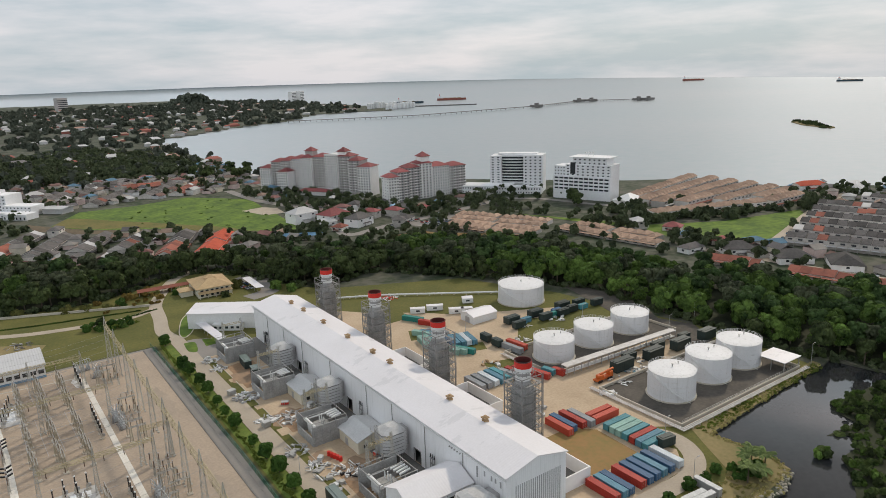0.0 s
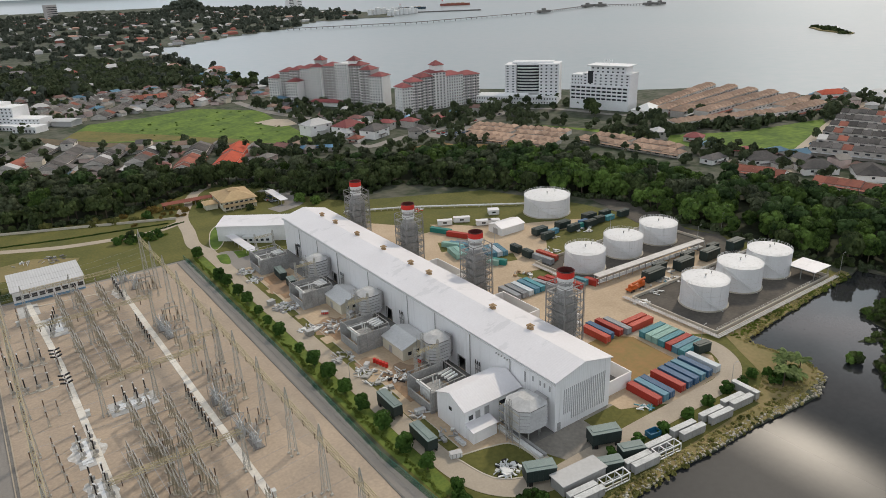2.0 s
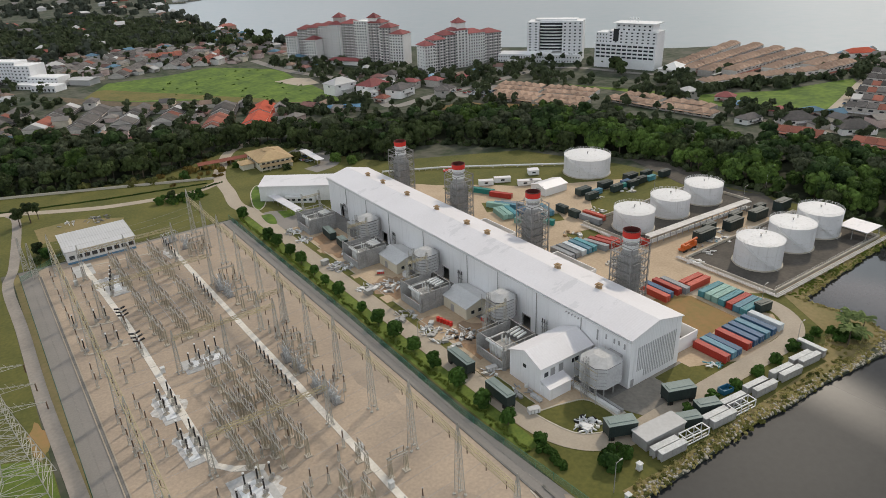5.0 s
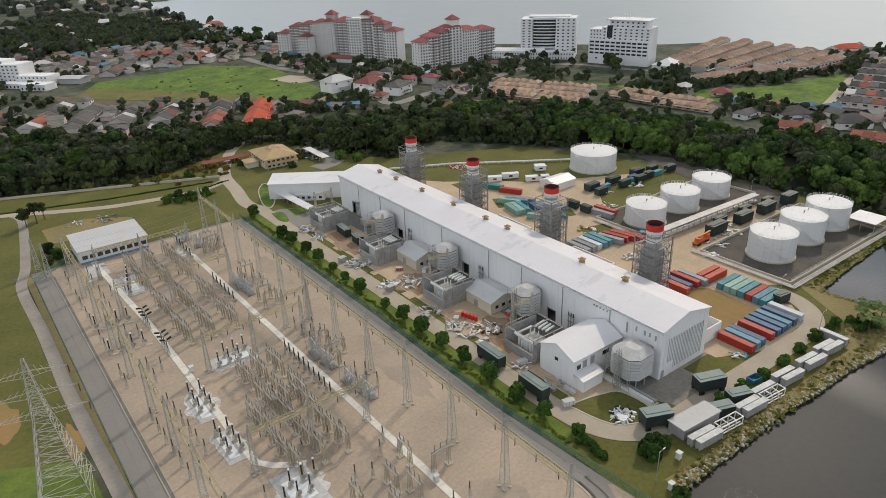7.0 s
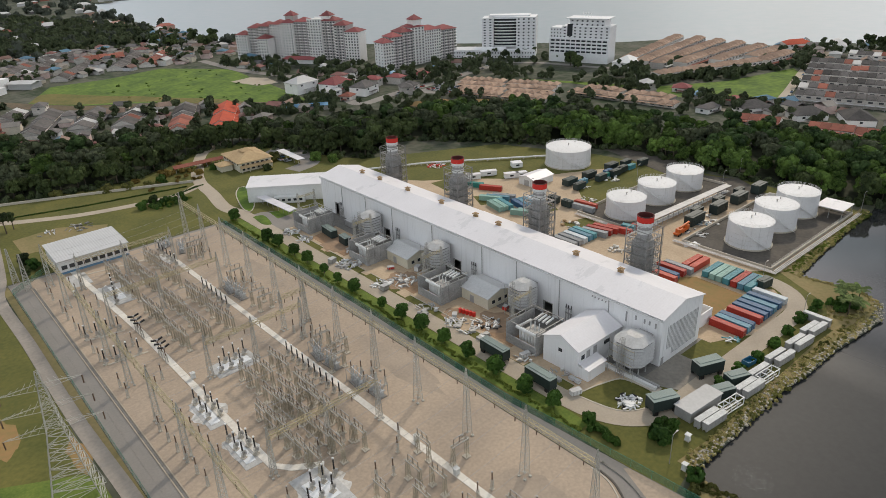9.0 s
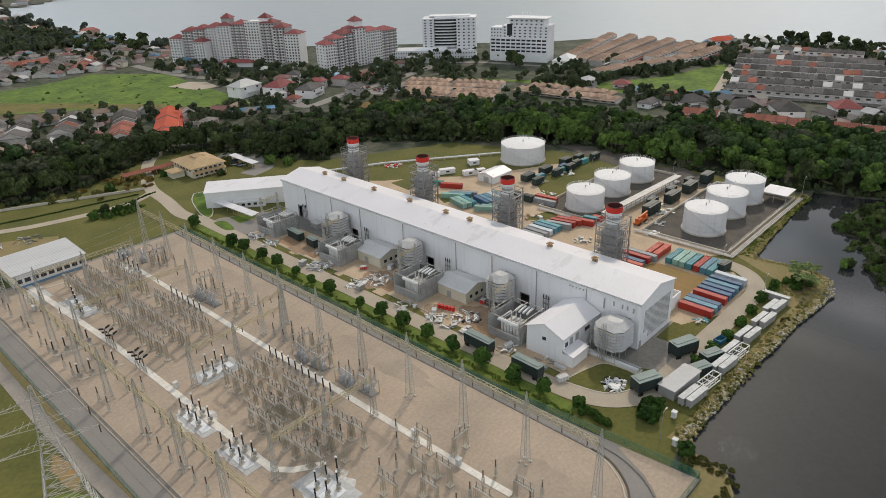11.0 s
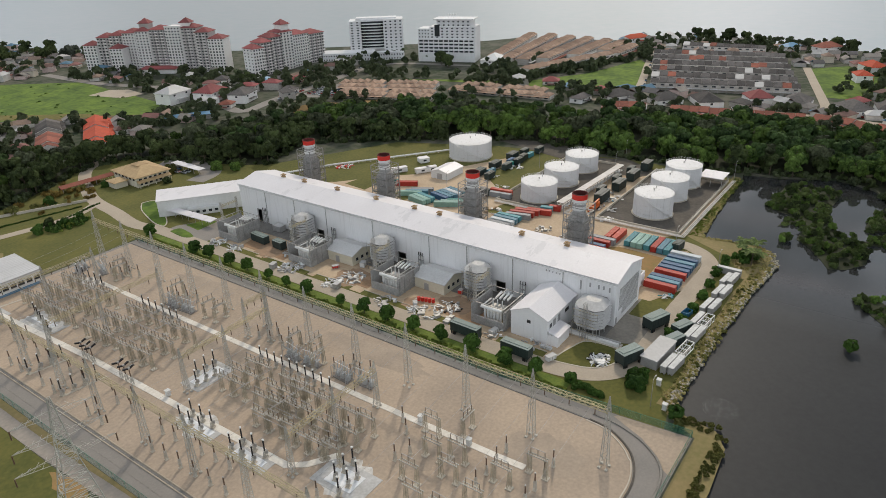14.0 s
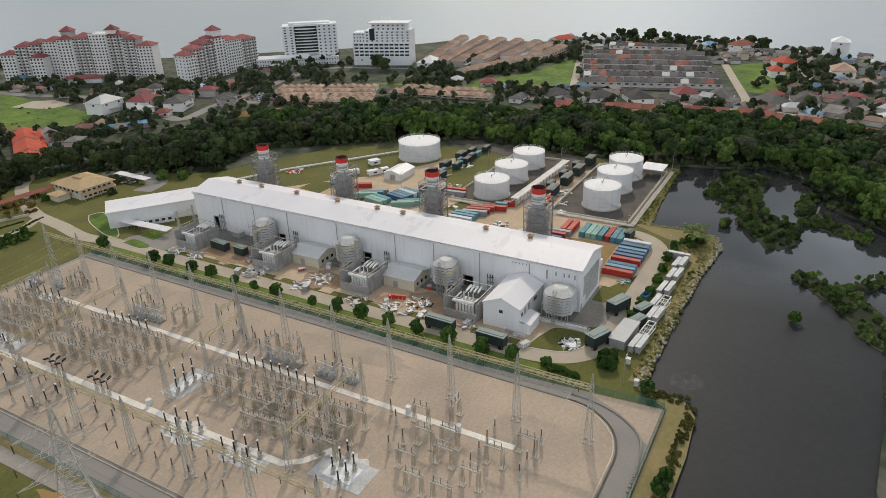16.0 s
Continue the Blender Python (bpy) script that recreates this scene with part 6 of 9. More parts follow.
wood("meadow_tree_line", [(354 + 122 * u + e * 0.3, 240 - 49 * u + e, rt_.uniform(3.5, 7.5), rt_.uniform(2.6, 4.6)) for u, e in line_], M_leaf_town, "dark trees along the meadow before the brown-roofed rows", TINY)
wood("lane_trees", [(402 + dx - 30 * u + rt_.uniform(-3, 3), 20 + dx * 0.3 + 106 * u, rt_.uniform(2.2, 4.2), rt_.uniform(1.8, 3.2)) for dx in (0, 26, 54, 80, 108) for u in (rt_.random() for k in range(12))], M_leaf_town, "small trees in the lanes between house rows", TINY)
wood("town_trees", tt, M_leaf_town, "dark green street and garden trees of the town", TINY)
big_trees = [(215, 800, 20, 9), (190, 770, 18, 9), (160, 800, 20, 10), (205, 840, 18, 8), (150, 830, 18, 9), (230, 745, 16, 8), (225, 700, 14, 7), (625, 150, 16, 8), (640, 130, 15, 8), (632, 165, 15, 8), (628, 110, 14, 8), (600, 90, 15, 7), (620, 20, 15, 8), (605, 5, 15, 8), (380, 345, 14, 7), (372, 330, 13, 7), (212, 445, 12, 7), (222, 452, 11, 6)]
for x, y, h, r in big_trees:
    tree(x, y, h, r, M_leaf, "tall dark spreading tree near the shore", "tall trees near the shore")
in_meadow = lambda x, y: inside(x, y, MEADOW)
mm = [(rng.uniform(0, 130), rng.uniform(430, 640)) for i in range(60)]
wood("meadow_shrubs", [(x, y, rng.uniform(0.5, 1.2), rng.uniform(1.2, 3.4)) for x, y in mm if in_meadow(x, y)], M_leaf_meadow, "low bright green shrubs in the meadow")
ft = []
for i in range(3600):
    a, d = rng.uniform(1.05, 2.5), rng.uniform(950, 4800)
    x, y = CX + d * math.cos(a), CY + d * math.sin(a)
    if inside(x, y, COAST):
        k = 1 + d / 2500
        ft.append((x, y, rng.uniform(7, 12) * (1 + 0.25 * k), rng.uniform(5, 9) * k))
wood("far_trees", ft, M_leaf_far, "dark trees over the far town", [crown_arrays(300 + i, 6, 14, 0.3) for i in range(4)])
fh = Mesh()
for i in range(1500):
    a, d = rng.uniform(1.05, 2.5), rng.uniform(900, 4600)
    x, y = CX + d * math.cos(a), CY + d * math.sin(a)
    if not inside(x, y, COAST):
        continue
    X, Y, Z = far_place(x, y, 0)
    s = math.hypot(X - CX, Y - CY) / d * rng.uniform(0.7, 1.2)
    w, dd, h = 8 * s * rng.uniform(0.8, 2.0), 6 * s, 6 * s * rng.uniform(0.8, 1.6)
    fh.box(X - w, Y - dd, Z, X + w, Y + dd, Z + h * 0.7)
    fh.hip_roof(X - w, Y - dd, X + w, Y + dd, Z + h * 0.7, h * 0.5, 0.3)
m_far = mat("far_house_mix", (0.4, 0.36, 0.34), None, 0.9)
fn, fk = m_far.node_tree.nodes, m_far.node_tree.links
fg, fr = fn.new("ShaderNodeNewGeometry"), fn.new("ShaderNodeValToRGB")
for p, c in ((0.0, (0.5, 0.48, 0.46, 1)), (0.3, (0.22, 0.2, 0.19, 1)), (0.5, (0.36, 0.13, 0.1, 1)), (0.65, (0.6, 0.58, 0.56, 1)), (0.85, (0.42, 0.26, 0.2, 1))):
    e = fr.color_ramp.elements.new(p)
    e.color = c
fr.color_ramp.interpolation = "CONSTANT"
fk.new(fg.outputs["Random Per Island"], fr.inputs["Fac"])
fk.new(fr.outputs["Color"], fn["Principled BSDF"].inputs["Base Color"])
tagged(new("far_houses", fh.data("far_houses", m_far)), "scattered pale and red-roofed houses of the far town", "houses", kind="stuff")


# far coast, jetty, ships
def farline(pts, n=24):
    out = []
    for (xa, ya), (xb, yb) in zip(pts, pts[1:]):
        out += [(xa + (xb - xa) * k / n, ya + (yb - ya) * k / n) for k in range(n)]
    return out + [pts[-1]]


jet = thing("jetty", "long low oil jetty on piles reaching into the sea", "jetty")
jm, jp = Mesh(), Mesh()
jl = farline([(743, 1900), (1118, 1742), (1667, 1779), (2053, 1921), (2230, 1716)])
for p, q in zip(jl, jl[1:]):
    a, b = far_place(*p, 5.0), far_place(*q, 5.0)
    jm.beam(a, b, 7, 1.8)
    jp.beam((a[0], a[1], a[2] - 6), a, 1.3)
part("deck", jm, M_asphalt, jet)
part("piles", jp, M_dark_concrete, jet)
for x, y in ((1667, 1779), (2030, 1912), (2080, 1890), (2200, 1745), (2228, 1718)):
    X, Y, Z = far_place(x, y, 5)
    part("platform", Mesh().box(X - 22, Y - 12, Z - 4, X + 22, Y + 12, Z + 4).box(X - 6, Y - 5, Z + 4, X + 6, Y + 5, Z + 10), M_dark_concrete, jet)
bw = thing("breakwater", "low dark rock breakwater", "breakwater")
bm_ = Mesh()
for p, q in zip(farline([(1467, 2448), (1750, 2239)], 6), farline([(1467, 2448), (1750, 2239)], 6)[1:]):
    bm_.beam(far_place(*p, 1), far_place(*q, 1), 9, 4)
part("rocks", bm_, M_dark_concrete, bw)


def ship(x, y, length, rz, hullm, label):
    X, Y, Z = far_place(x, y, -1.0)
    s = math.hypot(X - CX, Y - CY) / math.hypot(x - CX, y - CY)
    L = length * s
    c = thing("cargo_ship", label, "ship", "ships at anchor", (X, Y, Z), rz)
    part("hull", Mesh().prism([(-L / 2, -L * 0.06), (L * 0.4, -L * 0.07), (L / 2, 0), (L * 0.4, L * 0.07), (-L / 2, L * 0.06)], 0, L * 0.07), hullm, c)
    part("bridge", Mesh().box(-L * 0.46, -L * 0.05, L * 0.07, -L * 0.36, L * 0.05, L * 0.16), M_white, c)
    part("funnel", Mesh().cyl(-L * 0.42, 0, L * 0.16, L * 0.2, L * 0.015, 8), M_red, c)
    for k in range(4):
        part("hatch", Mesh().box(-L * 0.28 + k * L * 0.16, -L * 0.04, L * 0.07, -L * 0.16 + k * L * 0.16, L * 0.04, L * 0.085), M_rust, c)


M_hull = mat("dark_hull_paint", (0.05, 0.08, 0.10), None, 0.6)
M_hull_red = mat("red_hull_paint", (0.30, 0.10, 0.07), None, 0.6)
ship(1731, 2732, 130, -35, M_hull, "dark blue tanker lying off the port")
ship(2052, 2827, 150, -35, M_hull_red, "rust-red tanker lying off the port")
ship(5650, 3878, 190, -55, M_hull_red, "distant cargo ship on the horizon")
ship(4719, 2073, 150, -70, M_hull, "distant cargo ship on the horizon")
isl = [(1370 + 62 * math.cos(a) * 1.0 - 0, 600 + 62 * math.sin(a), rng.uniform(4, 8), rng.uniform(4, 7)) for a in ()]
isl = [(1306 + (1426 - 1306) * t + rng.normal(0, 6), 552 + (680 - 552) * t + rng.normal(0, 6), rng.uniform(3, 7) * (1.2 - abs(t - 0.6)), rng.uniform(4, 6)) for t in rng.uniform(0, 1, 60)]
setting("island", Mesh().prism([(1300, 545), (1322, 548), (1400, 625), (1432, 680), (1418, 690), (1350, 630)], -2, 0.6), M_dry, "small rocky islet in the bay", "island")
wood("island_trees", isl, M_leaf, "dark trees on the small islet")
hx, hy, hz = far_place(1050, 4700, 0)
hill = [(1180 + rng.normal(0, 75), 4400 + rng.normal(0, 60), rng.uniform(0, 1)) for i in range(260)]
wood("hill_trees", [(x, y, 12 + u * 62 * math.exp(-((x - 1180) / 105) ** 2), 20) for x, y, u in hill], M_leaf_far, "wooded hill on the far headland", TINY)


def far_tower(x, y, w, d, h, m, label):
    X, Y, Z = far_place(x, y, 0)
    s = math.hypot(X - CX, Y - CY) / math.hypot(x - CX, y - CY)
    c = thing("distant_tower", label, "tower block", "distant buildings", (X, Y, Z), 30)
    part("wall", Mesh().box(-w * s / 2, -d * s / 2, 0, w * s / 2, d * s / 2, h * s), m, c)
    for k in range(6):
        part("window_band", Mesh().box(-w * s / 2 - 0.2, -d * s / 2 - 0.3, h * s * (k + 0.5) / 7, w * s / 2 + 0.2, -d * s / 2, h * s * (k + 0.85) / 7), M_win, c)


far_tower(430, 4300, 62, 30, 74, M_apt_grey, "distant grey tower block on the headland")
far_tower(1640, 3900, 50, 30, 60, M_apt_white, "distant white tower block near the port")
far_tower(1690, 3900, 40, 30, 62, M_apt_white, "distant white tower block near the port")
for i in range(16):
    x, y = 1330 + (i % 8) * 24 + hr.uniform(-6, 6), 2290 + (i // 8) * 70 + i * 9
    X, Y, Z = far_place(x, y, 0)
    c = thing("port_tank", "white storage tank of the distant oil port", "storage tank", "distant oil port tanks", (X, Y, Z))
    hh = hr.uniform(14, 26)
    part("shell", Mesh().cyl(0, 0, 0, hh, hr.uniform(7, 12), 16), M_white, c)
    part("cap", Mesh().cyl(0, 0, hh, hh + 1.5, 7, 16, 1.0), M_white, c)


# ---- plant things along the hall ----
M_beam = mat('yellowed_lattice_steel', (0.50, 0.42, 0.25), (0.36, 0.31, 0.20), 0.65, 0.1, fine=0.8, coarse=0.12)
M_louvre = mat('dark_louvre_sheet', (0.26, 0.25, 0.24), (0.14, 0.135, 0.13), 0.6, fine=1.5, coarse=0.3)
M_hood = mat('grey_hood_sheet', (0.55, 0.54, 0.53), (0.36, 0.35, 0.34), 0.5, fine=1.5, coarse=0.4, contrast=0.9)


def filter_house():
    c = thing("intake_filter_house", "grey octagonal air intake house with louvred hoods on steel legs", "air intake", "air intake houses")
    oc = [(-4.8, -2.8), (-2.4, -5.0), (3.4, -5.0), (5.0, -3.8), (5.0, 3.8), (3.4, 5.0), (-2.4, 5.0), (-4.8, 2.8)]
    n = len(oc)
    part("body", Mesh().prism(oc, 3.8, 11.2), M_louvre, c)
    part("under_hopper", Mesh().add([(x, y, 3.8) for x, y in oc] + [(x * 0.6, y * 0.6, 2.9) for x, y in oc], [tuple(range(2 * n - 1, n - 1, -1))] + [(i, n + i, n + (i + 1) % n, (i + 1) % n) for i in range(n)]), M_louvre, c)
    sc = Mesh().add([(x * 1.05, y * 1.05, 11.2) for x, y in oc] + [(x * 0.5 + 1.2, y * 0.5, 12.7) for x, y in oc], [tuple(range(n - 1, -1, -1)), tuple(range(n, 2 * n))] + [(i, (i + 1) % n, n + (i + 1) % n, n + i) for i in range(n)])
    part("cap", sc, M_hood, c)
    for k in range(6):
        z = 4.3 + k * 1.14
        hd = Mesh().add([(x * 1.005, y * 1.005, z + 0.75) for x, y in oc] + [(x * 1.09, y * 1.09, z + 0.1) for x, y in oc] + [(x * 1.09, y * 1.09, z) for x, y in oc],
                        [(i, n + i, n + (i + 1) % n, (i + 1) % n) for i in range(n)] + [(n + i, 2 * n + i, 2 * n + (i + 1) % n, n + (i + 1) % n) for i in range(n)])
        part("hood", hd, M_hood, c)
    for k in range(4):
        part("scaffold_pole", Mesh().beam((-5.9, -4.5 + 3 * k, 0), (-5.9, -4.5 + 3 * k, 12.0), 0.12), M_steel, c)
        part("scaffold_rail", Mesh().beam((-5.9, -4.6, 3 + 2.6 * k), (-5.9, 4.6, 3 + 2.6 * k), 0.1), M_beam, c)
    part("duct", Mesh().box(4.4, -2.4, 5.0, 7.2, 2.4, 10.8), M_duct, c)
    for x, y in ((-4, -2.4), (-2, -4), (2, -4), (4, -2.4), (4, 2.4), (2, 4), (-2, 4), (-4, 2.4)):
        part("leg", Mesh().beam((x, y, 0), (x, y, 4.7), 0.3), M_steel, c)
    lt_ = lattice(Mesh(), -5.9, 0, 0, 14, 1.1, 1.1, 9, 0.07)
    part("ladder_tower", lt_, M_steel, c)
    return c


fh0 = filter_house()
fh0.location = (-7.2, 5.3, 0.1)
for y in (52.3, 99.2, 145.8):
    copy_thing(fh0, pose(-6.6, y, 0.1) @ Matrix.Diagonal((0.84, 0.84, 1.07, 1)))


def transformer_bay():
    c = thing("transformer_bay", "open concrete transformer bay with pipes and radiators", "transformer bay", "transformer bays")
    part("wall", Mesh().box(-0.25, 0, 0, 13.8, 0.4, 7.4), M_concrete_grey, c)
    part("wall", Mesh().box(-0.25, 13.2, 0, 13.8, 13.6, 7.4), M_concrete_grey, c)
    part("wall", Mesh().box(-0.25, 0.4, 0, 0.15, 13.2, 3.2), M_concrete_grey, c)
    for k in range(5):
        part("pilaster", Mesh().box(0.6 + k * 3, -0.3, 0, 1.1 + k * 3, 0, 7.4), M_concrete_grey, c)
    part("tank", Mesh().box(4.2, 4, 0.5, 9, 9.4, 4.2), M_duct, c)
    part("lid", Mesh().box(4.0, 3.8, 4.2, 9.2, 9.6, 4.4), M_steel, c)
    for k in range(6):
        part("radiator", Mesh().cyl(2.6, 3.0 + k * 1.3, 1.2, 5.0, 0.48, 8), M_white, c)
    for k in range(3):
        part("bushing", Mesh().cyl(6.6, 4.8 + k * 1.9, 4.4, 7.6, 0.28, 8, 0.18), M_white, c)
    part("conservator", Mesh().pipe((1.8, 2.0, 6.2), (1.8, 10.6, 6.2), 0.62, 10), M_white, c)
    for k in range(4):
        part("bus_duct", Mesh().pipe((9.4 - 0.2 * k, 4.2 + k * 1.5, 6.7), (13.4, 4.6 + k * 1.5, 7.0), 0.42), M_white, c)
    part("pipe", Mesh().pipe((2.4, 11.2, 5.4), (9.6, 11.2, 5.4), 0.3), M_white, c)
    for x in (0.0, 4.5, 9.0, 13.4):
        for y in (0.2, 13.4):
            part("post", Mesh().beam((x, y, 0), (x, y, 8.8), 0.22), M_steel, c)
    for y in (0.2, 6.8, 13.4):
        part("rail", Mesh().beam((0, y, 8.7), (13.4, y, 8.7), 0.2), M_steel, c)
    for x in (0.0, 13.4):
        part("rail", Mesh().beam((x, 0.2, 8.5), (x, 13.4, 8.5), 0.2), M_steel, c)
    for x in (4.0, 13.0):
        part("mast", lattice(Mesh(), x, 14.6, 0, 15.5, 1.1, 0.6, 10, 0.07), M_pale_steel, c)
    gb = Mesh()
    for k in range(6):
        xa, xb = 4 + 1.5 * k, 5.5 + 1.5 * k
        for e in (-0.35, 0.35):
            gb.beam((xa, 14.6 + e, 13.2), (xb, 14.6 + e, 13.2), 0.1).beam((xa, 14.6 + e, 14.0), (xb, 14.6 + e, 14.0), 0.1).beam((xa, 14.6 + e, 13.2), (xb, 14.6 + e, 14.0), 0.07)
    part("beam", gb, M_beam, c)
    return c


M_concrete_grey = mat("grey_block_wall", (0.46, 0.45, 0.43), (0.19, 0.185, 0.18), 0.9, fine=1.6, coarse=0.3, contrast=0.9)
tb = transformer_bay()
tb.location = (-23.2, 30.4, 0.1)
for y in (77.4, 124.4, 171.2):
    copy_thing(tb, pose(-23.2, y, 0.1))


M_cream_roof = sheet_mat("faded_sheet_roof", (0.66, 0.65, 0.64), (0.46, 0.45, 0.44), 0.8, "Y", 0.55, 0.03, streak=0.2)


def beige_building(y0):
    c = thing("cream_building", "small cream rendered building with grey gabled roof", "building", "cream buildings", (-13.2, y0, 0.06))
    w, d, h = 12.4, 14.6, 4.6
    wl2 = Mesh().box(0, 0, 0, w, d, h)
    wl2.add([(0, 0, h), (w, 0, h), (w / 2, 0, h + 2.0), (0, d, h), (w, d, h), (w / 2, d, h + 2.0)], [(0, 1, 2), (5, 4, 3)])
    part("wall", wl2, M_cream, c)
    part("roof", Mesh().gable_roof(0, 0, w, d, h, 2.0, 0.5, 0.2), M_cream_roof, c)
    part("door", Mesh().box(-0.07, 7.5, 0, 0.05, 9.6, 2.9), M_duct, c)
    for k in range(3):
        wi = part("window", Mesh().box(2.2 + k * 3.2, -0.06, 1.6, 3.6 + k * 3.2, 0.06, 2.9), M_win, c)
        part("frame", Mesh().box(2.05 + k * 3.2, -0.1, 1.45, 3.75 + k * 3.2, -0.02, 1.6), M_white, wi)
    return c


beige_building(63.0)
beige_building(110.2)


def crate(x, y, L, W, H, rz, m, label, name="storage_crate"):
    """A ribbed box with a lid on skids."""
    c = thing(name, label, "crate", "crates beside the hall", (x, y, 0.15), rz)
    part("body", Mesh().box(-L / 2, -W / 2, 0.2, L / 2, W / 2, H - 0.15), m, c)
    part("lid", Mesh().box(-L / 2 - 0.08, -W / 2 - 0.08, H - 0.15, L / 2 + 0.08, W / 2 + 0.08, H), M_grey_roof, c)
    for e in (-W * 0.3, W * 0.3):
        part("skid", Mesh().box(-L / 2, e - 0.12, 0, L / 2, e + 0.12, 0.2), M_steel, c)
    for k in range(3):
        part("batten", Mesh().box(-L / 2 + (k + 0.35) * L / 3, -W / 2 - 0.06, 0.2, -L / 2 + (k + 0.55) * L / 3, -W / 2, H - 0.15), M_steel, c)


crate(-3.6, 165.6, 5.2, 3.4, 3.0, 90, M_duct, "grey-green steel shed against the hall wall", "steel_shed")
crate(-11.2, 106.2, 2.6, 2.0, 2.3, 20, M_white, "white box on skids beside the intake house")
crate(-18.2, 115.3, 2.8, 1.6, 1.3, -30, M_red, "low red box with pale lid")
crate(-32.2, 138.0, 3.0, 2.2, 2.2, 15, M_steel, "grey cage box beside the road")
crate(-30.9, 102.6, 2.8, 2.2, 2.2, 5, M_steel, "grey cage box on the grass")
crate(-8.6, 58.6, 1.8, 1.6, 1.8, 10, M_red, "red box beside the intake house")
crate(-25.2, 68.0, 2.2, 1.6, 1.5, 40, M_white, "small white box on bare earth")
crate(-24.9, 14.4, 1.8, 1.3, 1.1, 90, M_white, "low white unit beside the annex", "cooling_unit")
crate(-24.9, 12.2, 1.8, 1.3, 1.1, 90, M_white, "low white unit beside the annex", "cooling_unit")
crate(-29.7, 9.1, 3.4, 1.8, 1.7, -20, M_white, "white covered trailer box on the lawn")
crate(-25.9, 33.1, 3.4, 1.7, 1.5, -10, M_white, "white covered box on bare earth")


def genset(x, y, rz, L=10.0, W=3.2, H=3.4, lift=1.2, label="dark green generator box with grey-green roof on wheels", roofm=None):
    c = thing("generator_box", label, "generator container", "dark green generator boxes", (x, y, 0.15), rz)
    bd = Mesh().box(-L / 2, -W / 2, lift, L / 2, W / 2, lift + H)
    for k in range(int(L / 1.4)):
        bd.box(-L / 2 + 0.4 + k * 1.4, -W / 2 - 0.06, lift + 0.1, -L / 2 + 0.55 + k * 1.4, W / 2 + 0.06, lift + H - 0.1)
    part("body", bd, M_gen, c)
    part("door", Mesh().box(L / 2, -W * 0.3, lift + 0.2, L / 2 + 0.06, W * 0.3, lift + H - 0.4), M_gen_roof, c)
    part("roof", Mesh().box(-L / 2 - 0.1, -W / 2 - 0.1, lift + H, L / 2 + 0.1, W / 2 + 0.1, lift + H + 0.12).box(-L / 2 + 0.6, -W / 4, lift + H + 0.12, L / 2 - 0.6, W / 4, lift + H + 0.3), roofm or M_gen_roof, c)
    for sx in (-1, 1):
        for sy in (-1, 1):
            if lift > 0.5:
                part("wheel", Mesh().beam((sx * L * 0.36, sy * (W / 2 - 0.5), 0.55), (sx * L * 0.36, sy * (W / 2 + 0.1), 0.55), 1.1), M_black, c)
                part("leg", Mesh().box(sx * L * 0.46 - 0.15, sy * W * 0.45 - 0.15, 0, sx * L * 0.46 + 0.15, sy * W * 0.45 + 0.15, lift), M_gen, c)
    return c


for x, y, rz, L in ((-32.6, 40.2, 88, 11), (-33.6, 19.6, 88, 10.5)):
    genset(x, y, rz, L)
genset(7.6, -12.2, -22, 9.0, 4.2, 3.6)
genset(-17.6, -12.4, -24, 8.4, 4.2, 3.6)
for x, y in ((-17.0, 163.5), (-17.2, 150.5)):
    genset(x, y, 85, 9.5 if y > 155 else 6, 3.2, 3.4, 0.3, "dark generator box on bare ground")
for x, y, rz, L in ((86, 116, 90, 6), (86, 107.5, 90, 5.5), (112, 127, 0, 8), (110, 119, 0, 7), (128, 126.5, 0, 8), (128.5, 119, 0, 7), (148, 126.5, 0, 8), (148, 119, 0, 6), (110, 52.4, 0, 11), (130, 51.6, 0, 10), (148.5, 51, 0, 10), (168, 50.6, 0, 9), (140, 118, 0, 7), (158, 124, 0, 7), (166, 118, 0, 7),
                    (120, 57, 0, 7), (140, 57, 0, 7), (158, 56, 0, 6), (73, 1.6, -8, 6)):
    genset(x, y, rz, L, 4.2 if L > 7 else 3.0, 4.4 if L > 8 else 3.2, 0.35, "dark green generator box standing on the ground", M_gen)
for x, y, L in ((0.2, -21.0, 7.0), (9.6, -20.6, 7.0)):
    genset(x, y, -22, L, 3.6, 2.8, 0.3, "dark box with translucent grey roof")

shed = thing("flat_shed", "open shed with flat grey sheet roof", "shed", loc=(-10, -19.3, 0.1), rz=-5)
part("roof", Mesh().box(-7.6, -2.9, 3.4, 7.6, 2.9, 3.65), M_grey_roof, shed)
part("back_wall", Mesh().box(-7.2, -2.7, 0, 7.2, -2.5, 3.4), M_duct, shed)
part("side_wall", Mesh().box(-7.2, -2.5, 0, -7.0, 2.6, 3.4), M_duct, shed)
for k in range(4):
    part("post", Mesh().box(-6.8 + k * 4.4, 2.4, 0, -6.6 + k * 4.4, 2.6, 3.4), M_steel, shed)


M_pale_top = mat("weathered_sheet_top", (0.60, 0.60, 0.58), (0.40, 0.40, 0.39), 0.6, fine=2.0, coarse=0.4)


